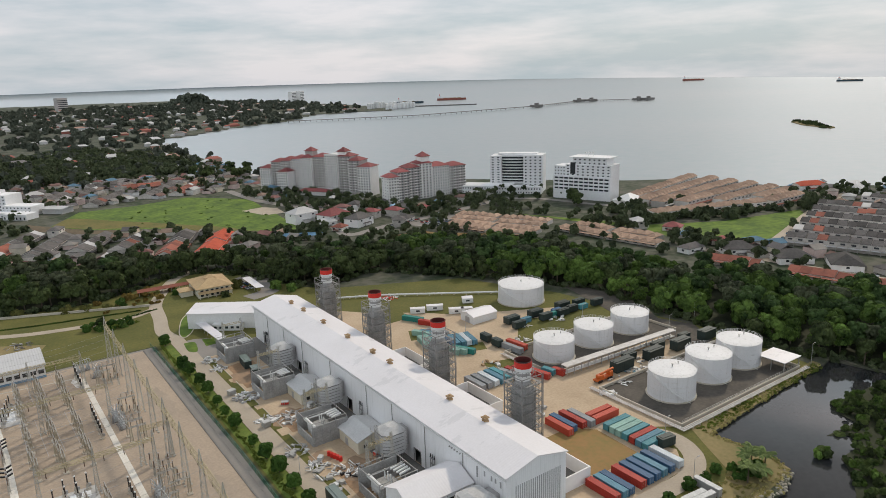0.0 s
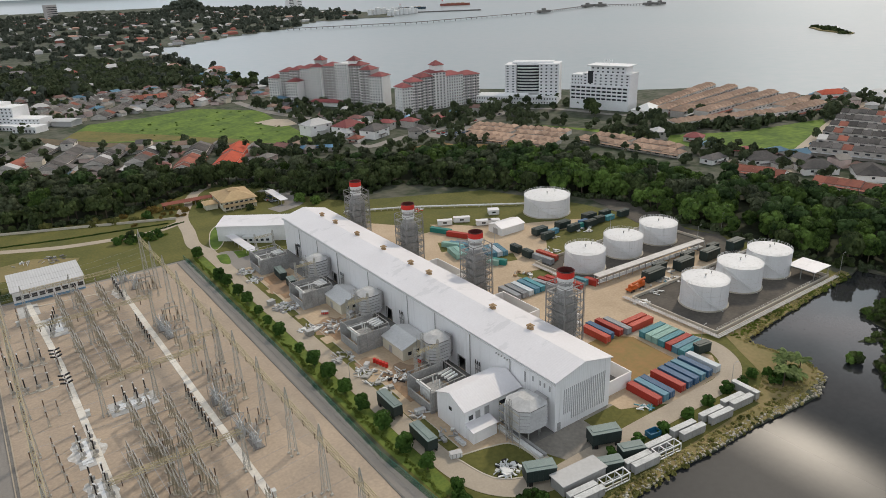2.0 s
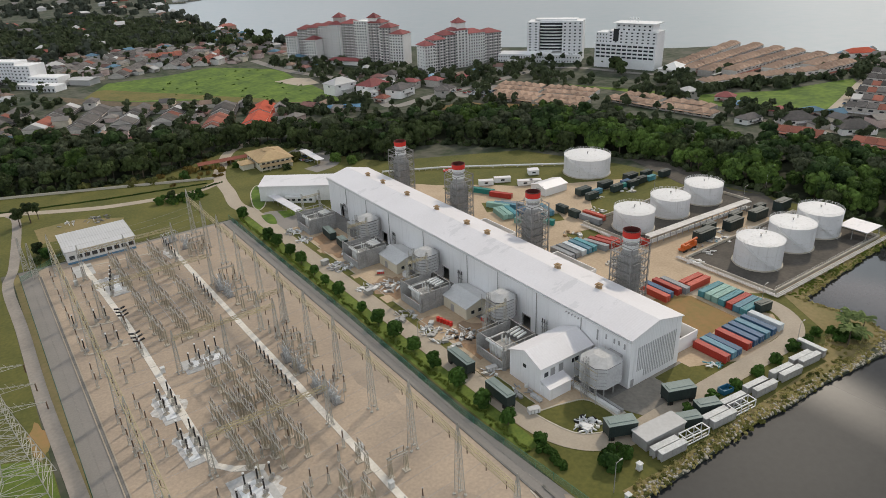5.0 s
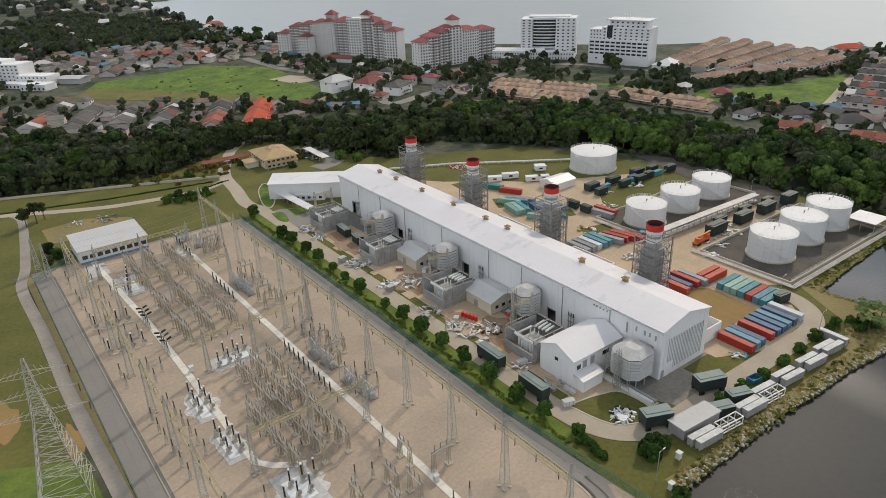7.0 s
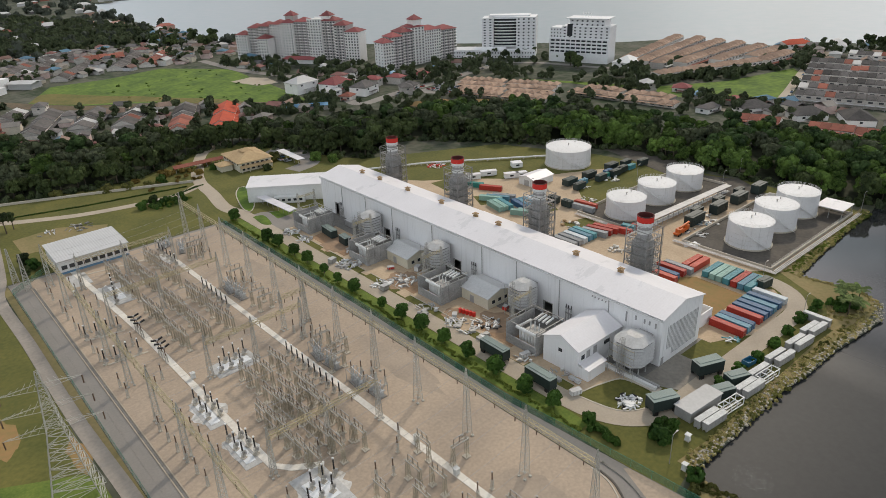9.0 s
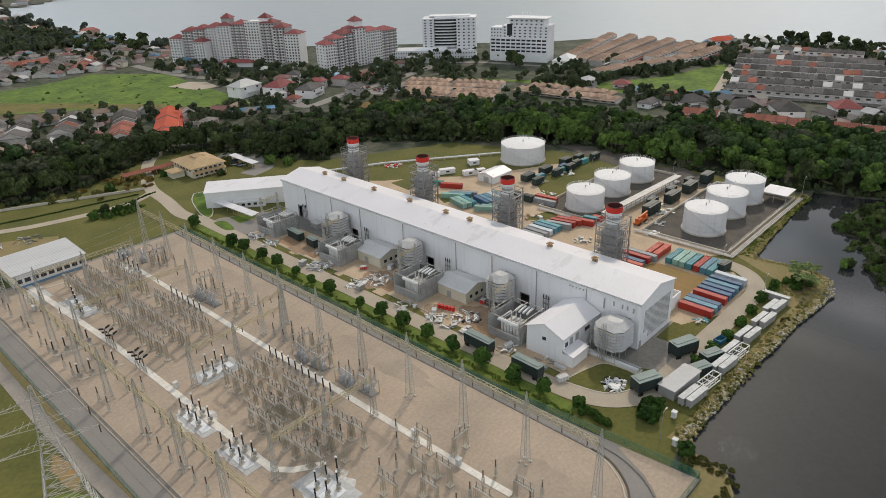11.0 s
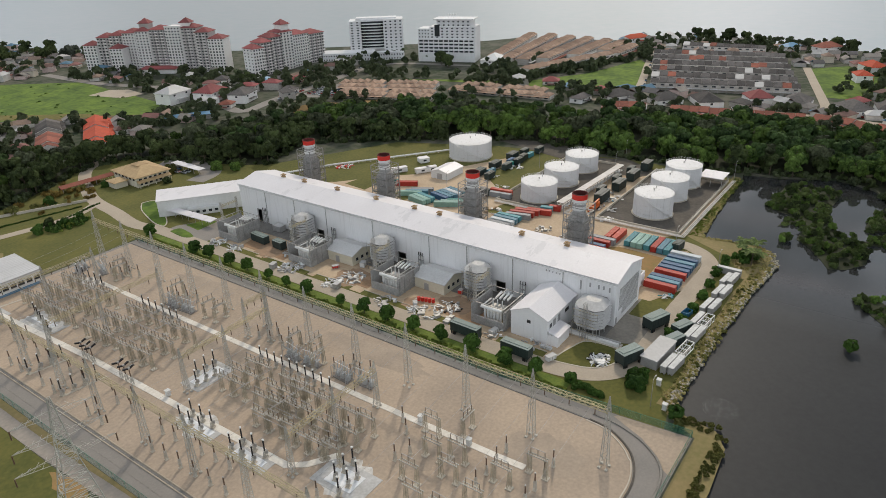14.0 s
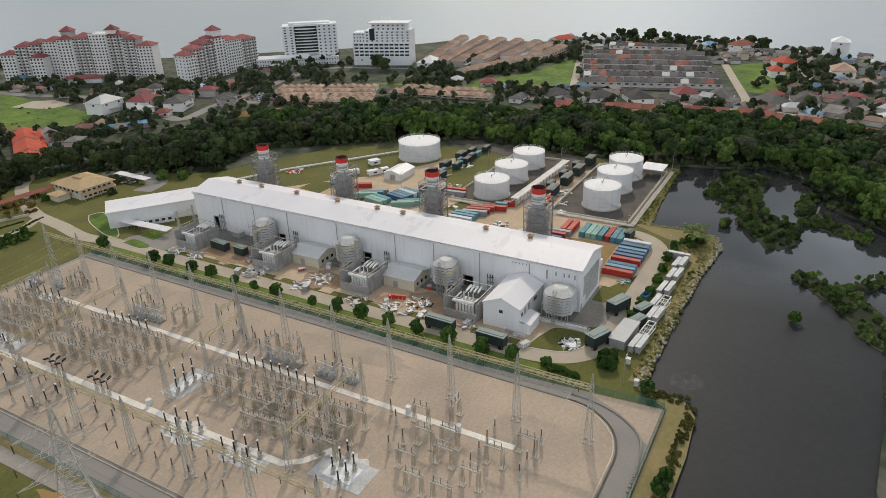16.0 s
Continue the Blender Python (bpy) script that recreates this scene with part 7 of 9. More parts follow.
def rack(x, y, rz, L=9.0, frame_only=False):
    c = thing("steel_flat_rack", "open steel frame rack" + (" standing empty" if frame_only else " with white sheet top"), "steel rack", "steel racks by the pond", (x, y, 0.1), rz)
    if not frame_only:
        bd = Mesh().box(-L / 2, -0.85, 0.4, L / 2, 0.85, 2.7)
        for k in range(6):
            bd.box(-L / 2 + 0.3 + k * (L - 0.6) / 5.2, -0.93, 0.3, -L / 2 + 0.45 + k * (L - 0.6) / 5.2, 0.93, 2.6)
        part("body", bd, M_duct, c)
        part("top", Mesh().box(-L / 2 - 0.1, -0.95, 2.7, L / 2 + 0.1, 0.95, 2.85), M_pale_top, c)
    else:
        for s in (-1, 1):
            part("side_beam", Mesh().box(-L / 2, s * 1.3 - 0.12, 2.4, L / 2, s * 1.3 + 0.12, 2.7), M_white, c)
            part("lower_beam", Mesh().box(-L / 2, s * 1.3 - 0.12, 0.1, L / 2, s * 1.3 + 0.12, 0.4), M_white, c)
            for k in range(4):
                part("post", Mesh().box(-L / 2 + k * (L - 0.2) / 3, s * 1.3 - 0.1, 0.1, -L / 2 + 0.2 + k * (L - 0.2) / 3, s * 1.3 + 0.1, 2.5), M_white, c)
        for k in range(4):
            part("cross_beam", Mesh().box(-L / 2 + k * (L - 0.3) / 3, -1.3, 2.45, -L / 2 + 0.3 + k * (L - 0.3) / 3, 1.3, 2.65), M_white, c)
    part("skid", Mesh().box(-L / 2, -0.7, 0, L / 2, -0.4, 0.4), M_steel, c)
    part("skid", Mesh().box(-L / 2, 0.4, 0, L / 2, 0.7, 0.4), M_steel, c)


for x, y in ((-13.5, -24.0), (-13.0, -26.2), (7.6, -24.4), (8.4, -26.6), (17.4, -23.4), (29.0, -23.2), (30.0, -25.8), (41.6, -23.8), (43.0, -26.2), (52.8, -23.6), (54.2, -25.8)):
    rack(x, y, -6)
rack(-3.2, -25.6, -6, 9, True)
rack(17.6, -26.2, -6, 9, True)
rack(61.2, -22.6, 88)

wh = thing("small_warehouse", "small white warehouse with low gabled roof", "warehouse", loc=(95, 137.5, 0.06))
wm = Mesh().box(0, 0, 0, 15.5, 11, 4)
wm.add([(0, 0, 4), (15.5, 0, 4), (0, 11, 4), (15.5, 11, 4), (0, 5.5, 5.6), (15.5, 5.5, 5.6)], [(0, 4, 2), (1, 3, 5)])
part("wall", wm, M_white, wh)
part("roof", Mesh().gable_roof(0, 0, 15.5, 11, 4, 1.6, 0.4, 0.2, "x"), M_white_roof, wh)
part("door", Mesh().box(-0.07, 3.5, 0, 0.07, 7, 3.2), M_duct, wh)
for x, y, L, W, c in ((83, 172, 8, 3, M_white), (93, 170, 9, 3, M_white), (99, 158, 8, 3, M_white), (104, 155, 6, 3, M_white), (115, 169, 6, 5, M_white)):
    t = thing("site_cabin", "white site cabin on the ground", "site cabin", "white site cabins", (x, y, 0.06), -30)
    part("body", Mesh().box(-L / 2, -W / 2, 0.3, L / 2, W / 2, 2.8), c, t)
    part("roof", Mesh().box(-L / 2 - 0.15, -W / 2 - 0.15, 2.8, L / 2 + 0.15, W / 2 + 0.15, 3.0), M_white_roof, t)
    part("window", Mesh().box(-1.0, -W / 2 - 0.06, 1.2, 1.0, -W / 2 + 0.05, 2.1), M_win, t)
    part("base", Mesh().box(-L / 2 + 0.3, -W / 2 + 0.3, 0, L / 2 - 0.3, W / 2 - 0.3, 0.3), M_concrete, t)
for x, y, c in ((74, 163, "green"), (77, 152, "red"), (66, 141, "mint"), (69, 139, "lightblue"), (72.5, 138, "grey"), (63, 116, "mint"), (66, 114, "mint"), (69, 112, "green"), (92.5, 101, "brightred"), (88, 99, "grey")):
    put_container(x, y, c, 12.2, 28 if y > 105 else 6)
for x, y, c in ((140, 123, "blue"), (118, 123, "lightblue"), (134, 120, "green"), (156, 119, "teal")):
    put_container(x, y, c, 6.1, 90)

M_pale_sheet = mat("pale_worn_sheet", (0.62, 0.58, 0.55), (0.46, 0.43, 0.40), 0.6, fine=1.0, coarse=0.2)
cov = thing("covered_pipe_walkway", "long straight covered walkway with white sheet roof", "covered walkway", loc=(87, 64.4, 0.06), rz=-2.4)
part("roof", Mesh().box(0, -1.9, 4.2, 70, 1.9, 4.45), M_pale_sheet, cov)
for k in range(18):
    for s in (-1, 1):
        part("post", Mesh().box(0.3 + k * 4.1, s * 1.6 - 0.1, 0, 0.5 + k * 4.1, s * 1.6 + 0.1, 4.2), M_steel, cov)
for k in range(3):
    part("pipe", Mesh().beam((0, -1 + k * 0.9, 1.2), (70, -1 + k * 0.9, 1.2), 0.45), M_white, cov)


def bund(name, x0, y0, x1, y1):
    for i, (a, b, c, d) in enumerate(((x0, y0, x1, y0 + 0.5), (x0, y1 - 0.5, x1, y1), (x0, y0 + 0.5, x0 + 0.5, y1 - 0.5), (x1 - 0.5, y0 + 0.5, x1, y1 - 0.5))):
        setting(name + "_" + "south north west east".split()[i], Mesh().box(a, b, 0, c, d, 1.3), M_concrete, "low pale concrete bund wall round the tanks", "wall")


bund("wall_bund_near", 88.0, 6.0, 169, 45.5)
bund("wall_bund_far", 83.2, 66.8, 167, 99)
pr = thing("pipe_rack", "bundle of pale pipes on low supports outside the bund", "pipes")
for k in range(3):
    part("pipe", Mesh().beam((86.4 - k * 0.7, 4.4 - k * 0.7, 0.9), (171, 4.4 - k * 0.7, 0.9), 0.32), M_pale_sheet, pr)
    part("pipe", Mesh().beam((86.4 - k * 0.7, 4.4 - k * 0.7, 0.9), (86.4 - k * 0.7, 48, 0.9), 0.32), M_pale_sheet, pr)
    part("pipe", Mesh().beam((81.5 - k * 0.7, 66, 0.9), (81.5 - k * 0.7, 98, 0.9), 0.32), M_pale_sheet, pr)
for k in range(20):
    part("support", Mesh().box(90 + k * 4.2, 2.8, 0, 90.3 + k * 4.2, 5.0, 0.7), M_concrete, pr)
hr_ = thing("handrail", "steel handrail fence along the bund", "railing")
for k in range(27):
    part("post", Mesh().beam((88.3 + k * 3.08, 6.25, 1.3), (88.3 + k * 3.08, 6.25, 2.5), 0.1), M_steel, hr_)
for z in (1.9, 2.5):
    part("rail", Mesh().beam((88.3, 6.25, z), (168.7, 6.25, z), 0.08), M_steel, hr_)
she = thing("tank_shelter", "flat white shelter roof on thin posts", "shelter", loc=(163.5, 12.6, 0.1))
part("roof", Mesh().box(-6.5, -6.2, 4.9, 6.5, 6.2, 5.15), M_white_roof, she)
for sx in (-1, 1):
    for sy in (-1, 0, 1):
        part("post", Mesh().box(sx * 5.8 - 0.12, sy * 5.6 - 0.12, 0, sx * 5.8 + 0.12, sy * 5.6 + 0.12, 4.9), M_steel, she)
cr = thing("orange_truck_crane", "orange truck crane parked on sandy ground", "truck crane", loc=(96, 50.5, 0.12), rz=2)
M_orange = mat("orange_machine_paint", (0.62, 0.14, 0.03), None, 0.5)
part("chassis", Mesh().box(-5, -1.2, 0.9, 5, 1.2, 1.6), M_orange, cr)
part("cab", Mesh().box(3.2, -1.1, 1.6, 5, 1.1, 3.2), M_orange, cr)
part("turret", Mesh().box(-3.4, -1.1, 1.6, -0.6, 1.1, 3.0), M_orange, cr)
part("boom", Mesh().beam((-2, 0, 3.2), (6.4, 0, 3.7), 0.7), M_orange, cr)
for sx in (-3.6, -2.2, 2.2, 3.8):
    for sy in (-1, 1):
        part("wheel", Mesh().beam((sx, sy * 0.9, 0.55), (sx, sy * 1.3, 0.55), 1.05), M_black, cr)
for x, y, w, d, h in ((24.2, 3, 13, 17, 5.2), (37, 56, 9, 22, 4.5), (37, 104, 9, 22, 4.5)):
    t = thing("walled_compound", "open walled compound of pale concrete beside the hall", "walled compound", "walled compounds", (x, y, 0.06))
    for a, b, c, e in ((0, 0, w, 0.4), (0, d - 0.4, w, d), (w - 0.4, 0.4, w, d - 0.4)):
        part("wall", Mesh().box(a, b, 0, c, e, h), M_apt_white, t)
    part("floor_slab", Mesh().box(0.1, 0.4, 0, w - 0.4, d - 0.4, 0.1), M_dark_concrete, t)
lp = thing("low_pipe_line", "fat white pipe line along the lawn", "pipe", loc=(0, 0, 0))
part("pipe", Mesh().beam((-11.4, 12, 0.7), (-11.2, -6.5, 0.7), 1.1), M_white, lp)
part("pipe", Mesh().beam((-9.8, 10, 0.6), (-9.6, -6.5, 0.6), 0.9), M_duct, lp)
part("plinth", Mesh().box(-12.2, -7.2, 0, -9.0, 12, 0.25), M_concrete, lp)
M_skip = mat("blue_skip_paint", (0.03, 0.16, 0.27), None, 0.5)
sk = thing("waste_skip", "blue open waste skip by the road", "skip", loc=(21.5, -18.6, 0.15), rz=-8)
part("floor_plate", Mesh().box(-1.8, -1.1, 0.2, 1.8, 1.1, 0.3), M_skip, sk)
for a, b, c, e in ((-2, -1.3, 2, -1.15), (-2, 1.15, 2, 1.3), (-2, -1.15, -1.85, 1.15), (1.85, -1.15, 2, 1.15)):
    part("side", Mesh().box(a, b, 0, c, e, 1.6), M_skip, sk)


def scrap(x, y, n, r, label, palette, seed, flat=False):
    """A heap of loose beams, sheets and boxes."""
    q = random.Random(seed)
    c = thing("scrap_heap", label, "scrap heap", "heaps of scrap on the ground", (x, y, 0.12))
    for k in range(n):
        a, d = q.uniform(0, 6.28), r * math.sqrt(q.random())
        px, py, t = d * math.cos(a), d * math.sin(a), q.uniform(0, 3.14)
        if q.random() < 0.6:
            L = q.uniform(0.9, 3.2)
            part("beam", Mesh().beam((px - math.cos(t) * L / 2, py - math.sin(t) * L / 2, 0.22), (px + math.cos(t) * L / 2, py + math.sin(t) * L / 2, 0.22 + q.uniform(0, 0.7)), q.uniform(0.2, 0.5), 0.3), q.choice(palette), c)
        else:
            w, e, h = q.uniform(0.3, 1.1), q.uniform(0.3, 0.9), q.uniform(0.2, 1.0)
            part("crate", Mesh().prism([(px + math.cos(t) * a_ - math.sin(t) * b_, py + math.sin(t) * a_ + math.cos(t) * b_) for a_, b_ in ((-w, -e), (w, -e), (w, e), (-w, e))], 0, h), q.choice(palette), c)


W1, W2, W3 = [M_white, M_steel, M_duct], [M_white, M_black, M_steel], [M_white, M_white, M_pale_top, M_white, M_black]
for i, (x, y, n, r, lab, pal) in enumerate(((-21.5, -4.2, 46, 3.6, "heap of white sheets and black tyres on the lawn", W3), (-27, 60, 22, 5, "heap of white sheet offcuts", W1), (-21, 56, 34, 5, "heap of white and black scrap on bare earth", W2), (-29.4, 78.7, 26, 4.2, "white offcuts on grass", W1),
                                            (-28.7, 65, 24, 3.4, "white pipes stacked on the ground", W1), (-21.4, 103.2, 40, 5.2, "stack of white steel profiles", W1), (-29.8, 106.8, 34, 4.0, "stack of grey and white steel profiles", W1), (-28, 131.8, 56, 5.4, "heap of grey profiles", W1), (-28.2, 167.8, 26, 4, "heap of grey pipes on bare earth", W1),
                                            (-28, 179.3, 26, 4, "white drums and pipes on grass", W1), (-18, 142, 14, 4, "grey scrap on bare ground", W1), (-27, 50, 10, 2.5, "white boxes beside the road", W1), (-26, 33, 10, 3.5, "white drums beside the road", W1), (-26, 19, 12, 3.0, "white boxes on the lawn", W1),
                                            (30, -8.5, 14, 2.2, "heap of teal netting and pipes", [CONT["teal"], M_white]), (-100, 262, 20, 6, "heap of grey cable drums on bare earth", [M_steel, M_dark_concrete]), (-114, 265, 12, 5, "scattered scrap on bare earth", [M_steel, M_white]), (101, 45, 16, 5, "white and grey sheets by the bund", W1),
                                            (116, 46, 12, 4, "white sheets by the bund", W1), (74, 80, 14, 4, "grey and white scrap", W1), (57, 47, 12, 4, "grey scrap by the chimney", W1), (100, 106, 18, 4, "white pipes on the ground", W1), (84, 205, 34, 5.5, "heap of red and white barriers on the grass", [M_red, M_white]), (114, 120, 14, 3.5, "blue sheeting and white boxes", [CONT["lightblue"], M_white, M_gen]), (134, 116, 20, 5, "dark boxes and grey sheets", [M_gen, M_steel, M_white]), (112, 52, 22, 5, "white and blue bundles beside the bund", [M_white, CONT["lightblue"], M_steel]), (122, 56, 18, 5, "grey bundles under the pipe rack", W1), (88, 40, 14, 3.0, "white wrapped bundles on bare ground", [M_white]), (70, 92, 20, 5, "timber and grey scrap", [M_rust, M_steel, M_white]), (62, 60, 22, 4, "pale rubble and sheets", [M_white, M_concrete, M_steel]))):
    scrap(x, y, n, r, lab, pal, 40 + i)
rd = thing("red_frames", "row of bright red steel drums on bare earth", "steel drums", loc=(-21.5, 69, 0.1))
for k in range(5):
    part("drum", Mesh().cyl(0.4 * k, -1.4 * k, 0, 1.6, 0.65, 12), M_red, rd)
for x, y in ((74.5, 3.1), (-35.2, -26.1), (176, 5), (160, 66), (140, 104), (186, 70), (-36, 60), (60, -18.5), (84, 130)):
    t = thing("lamp_post", "tall thin grey lamp post", "lamp post", "lamp posts", (x, y, 0))
    part("pole", Mesh().cyl(0, 0, 0, 9.5, 0.12, 8, 0.07), M_steel, t)
    part("arm", Mesh().beam((0, 0, 9.4), (1.6, 0, 9.7), 0.09), M_steel, t)
    part("lamp", Mesh().box(1.3, -0.15, 9.6, 2.2, 0.15, 9.8), M_duct, t)

# control building and gate house
M_ctrl_roof = sheet_mat("weathered_white_sheet", (0.56, 0.55, 0.545), (0.42, 0.41, 0.405), 1.1, "X", 0.5, 0.03, streak=0.0)
cb = thing("control_building", "long white flat control building with dark window band", "control building", loc=(-121.2, 210.8, 0.05))
part("wall", Mesh().box(0, 0, 0, 28.6, 21, 6.0), M_white, cb)
part("plinth", Mesh().box(-0.08, -0.08, 0, 28.68, 0, 1.0), M_blue_roof, cb, "blue painted plinth")
part("roof", Mesh().add([(-0.6, -0.8, 6.0), (29.2, -0.8, 6.0), (29.2, 21.6, 7.0), (-0.6, 21.6, 7.0), (-0.6, -0.8, 6.4), (29.2, -0.8, 6.4), (29.2, 21.6, 7.4), (-0.6, 21.6, 7.4)], [(0, 3, 2, 1), (4, 5, 6, 7), (0, 1, 5, 4), (1, 2, 6, 5), (2, 3, 7, 6), (3, 0, 4, 7)]), M_ctrl_roof, cb)
for k in range(9):
    wi = part("window", Mesh().box(1.0 + k * 3.1, -0.1, 2.2, 3.2 + k * 3.1, 0.05, 3.9), M_win, cb)
    part("sill", Mesh().box(0.9 + k * 3.1, -0.2, 2.05, 3.3 + k * 3.1, 0, 2.2), M_concrete, wi)
gh = thing("gate_house", "two-storey gate office with tan tiled hip roof", "gate house", loc=(-4, 281, 0.05), rz=-4)
part("wall", Mesh().box(0, 0, 0, 20, 26, 5.6), M_cream, gh)
part("roof", Mesh().hip_roof(0, 0, 20, 26, 5.6, 4.2, 1.2), M_tile_tan, gh)
part("porch_roof", Mesh().hip_roof(-9, 8, -1, 17, 3.4, 1.8, 0.4), M_tile_tan, gh)
part("lower_roof", Mesh().add([(-0.1, -2.6, 3.0), (20.1, -2.6, 3.0), (20.1, 0, 3.9), (-0.1, 0, 3.9), (-0.1, -2.6, 2.8), (20.1, -2.6, 2.8), (20.1, 0, 3.7), (-0.1, 0, 3.7)], [(0, 1, 2, 3), (7, 6, 5, 4), (0, 4, 5, 1), (1, 5, 6, 2), (3, 7, 4, 0)]), M_tile_tan, gh)
for k in range(5):
    part("balcony_post", Mesh().box(0.4 + k * 4.75, -2.4, 0, 0.7 + k * 4.75, -2.1, 3.0), M_cream, gh)
part("roof_lantern", Mesh().hip_roof(7, 10, 13, 16, 9.0, 1.8, 0.5).box(7.4, 10.4, 8.0, 12.6, 15.6, 9.0), M_tile_tan, gh)
part("porch_wall", Mesh().box(-8.4, 8.6, 0, -1.2, 16.4, 3.4), M_cream, gh)
for k in range(6):
    for z in (0.9, 3.6):
        part("window", Mesh().box(1.5 + k * 3, -0.08, z, 3.2 + k * 3, 0.05, z + 1.2), M_win, gh)
for k in range(6):
    part("window", Mesh().box(-0.08, 2 + k * 4, 3.6, 0.05, 4 + k * 4, 4.8), M_win, gh)
cpk = thing("car_port", "long low carport with brown tiled roof", "carport", loc=(-32, 312, 0.05), rz=-4)
part("roof", Mesh().gable_roof(0, -3, 30, 3, 2.8, 1.0, 0.4, 0.2, "x"), M_tile_rust, cpk)
for k in range(7):
    part("post", Mesh().box(0.5 + k * 4.7, -2.7, 0, 0.8 + k * 4.7, -2.4, 2.8), M_concrete, cpk)
    part("post", Mesh().box(0.5 + k * 4.7, 2.4, 0, 0.8 + k * 4.7, 2.7, 2.8), M_concrete, cpk)
cp2 = thing("car_port", "white flat carport roof on posts", "carport", loc=(30, 268, 0.05), rz=88)
part("roof", Mesh().box(0, -2.5, 3.2, 28, 2.5, 3.4), M_white_roof, cp2)
for k in range(6):
    part("post", Mesh().box(0.5 + k * 5.2, 1.8, 0, 0.7 + k * 5.2, 2.0, 3.2), M_steel, cp2)
wf = thing("boundary_wall", "low pale boundary wall along the entrance road", "wall")
wp = [(-140, 334), (-82.3, 309.3), (-30.8, 286)]
for (xa, ya), (xb, yb) in zip(wp, wp[1:]):
    part("wall_run", ribbon([(xa, ya), (xb, yb)], 0.5, 1.4, 1.4), M_concrete, wf)

# hedges, bushes, palms
M_leaf_mangrove = leaf_mat('mangrove_leaves', (0.045, 0.075, 0.025), (0.19, 0.24, 0.08))
M_leaf_autumn = leaf_mat('yellow_brown_leaves', (0.10, 0.07, 0.02), (0.30, 0.21, 0.06))
M_leaf_creeper = leaf_mat("creeper_leaves", (0.07, 0.11, 0.02), (0.26, 0.30, 0.06))
M_fence = mat("green_mesh_paint", (0.05, 0.19, 0.13), (0.035, 0.14, 0.10), 0.7)
HB = [(-40, 213.8), (-40.6, 179.3), (-40.2, 169.9), (-39.8, 156.7), (-39.6, 145.8), (-40.6, 121.1), (-40.2, 109.6), (-39.8, 92.1), (-39.5, 80.7), (-39.3, 69.8), (-39.2, 58), (-39.3, 46.2), (-39.0, 33.4), (-39.6, 20.3), (-38.9, 9.6), (-40, 132)]
ball = [crown_arrays(500 + i, 48, 60, 0.11, 0.95) for i in range(3)]
BD = [np_mesh("foliage", v, q, M_leaf_hedge) for v, q in ball]
for i, (x, y) in enumerate(HB):
    s = rng.uniform(2.2, 2.65) if i not in (5, 7, 15) else 1.7
    c = thing("clipped_tree", "round clipped dark green tree beside the road", "clipped tree", "clipped trees along the road", (x, y, 0.05))
    part("trunk", Mesh().cyl(0, 0, 0, 2.2, 0.16, 8), M_bark, c)
    o = part("foliage", BD[i % 3], None, c)
    o.location, o.scale, o.rotation_euler = (0, 0, 1.2 + s * 0.75), (s * 1.15, s * 1.15, s * 1.2), (0, 0, i * 1.1)
hv = [(-41.6 + rng.normal(0, 0.5), y, rng.uniform(0.4, 1.0), rng.uniform(0.5, 1.0)) for y in np.arange(-2, 216, 0.45)]
wood("hedge_bank", hv[::2], M_leaf_creeper, "yellow-green low hedge and creepers along the fence", TINY)
for x, y, h, r, m in ((-37, -1.5, 3.2, 2.2, M_leaf_hedge), (-28.8, -19.2, 4.6, 3.6, M_leaf_hedge), (-25, -17.5, 4, 3, M_leaf_hedge), (-22.8, -19.5, 3.2, 2.2, M_leaf_hedge), (-35.7, -33.5, 3.4, 2.6, M_leaf_hedge), (71.6, -18.6, 3.6, 2.2, M_leaf_hedge), (64.5, -19.6, 3.4, 2, M_leaf_hedge), (57.8, -18.6, 3.6, 2.4, M_leaf_hedge),
                      (47.1, -19.2, 3.6, 2.4, M_leaf_hedge), (36.6, -19.8, 3.4, 2.4, M_leaf_hedge), (25.0, -19.6, 3.4, 2.3, M_leaf_hedge), (15.2, -18.6, 3.2, 2.2, M_leaf_hedge), (4.6, -17.6, 3.0, 2.0, M_leaf_hedge), (-128, 226, 5, 3, M_leaf_hedge), (-130, 232, 6, 3.2, M_leaf), (-132, 221, 4, 2.4, M_leaf),
                      (-133, 277, 10, 3.4, M_leaf), (-128, 280, 11, 3.2, M_leaf), (-124, 284, 9, 2.8, M_leaf), (-68, 264, 4, 3, M_leaf_hedge), (-62, 260, 3.5, 2.6, M_leaf_bright), (-56, 262, 4.2, 3, M_leaf_hedge), (-51, 258, 3.6, 2.6, M_leaf_bright), (-60, 268, 4.5, 3, M_leaf), (-47, 264, 4.2, 2.4, M_leaf_hedge),
                      (22, 288, 6, 4.5, M_leaf_olive), (10, 274, 4, 3, M_leaf), (-12, 300, 4, 3, M_leaf_hedge), (-22, 306, 3, 2.4, M_leaf_olive), (40, 268, 6, 4, M_leaf_bright), (46, 258, 5, 3.6, M_leaf_bright), (-72, 308, 4, 4, M_leaf_olive), (-62, 303, 4, 4, M_leaf_olive), (-52, 299, 3.6, 3.6, M_leaf_olive), (-44, 300, 4, 4, M_leaf_hedge),
                      (-96, 318, 4.2, 4, M_leaf_olive), (-40, -36, 2.6, 2, M_leaf_olive), (-70, -47, 3.4, 2.4, M_leaf_hedge), (-75, -46.5, 3.6, 2.6, M_leaf_hedge)):
    tree(x, y, h, r, m, "rounded green bush beside road and lawn", "bushes round the plant", 0.05, "bush")
wood("shrub_bed", [(-56 + rng.normal(0, 6), 263 + rng.normal(0, 2.6), rng.uniform(1.2, 3.4), rng.uniform(1.0, 2.2)) for k in range(38)], M_leaf_hedge, "dense mixed shrubs in the lawn bed")
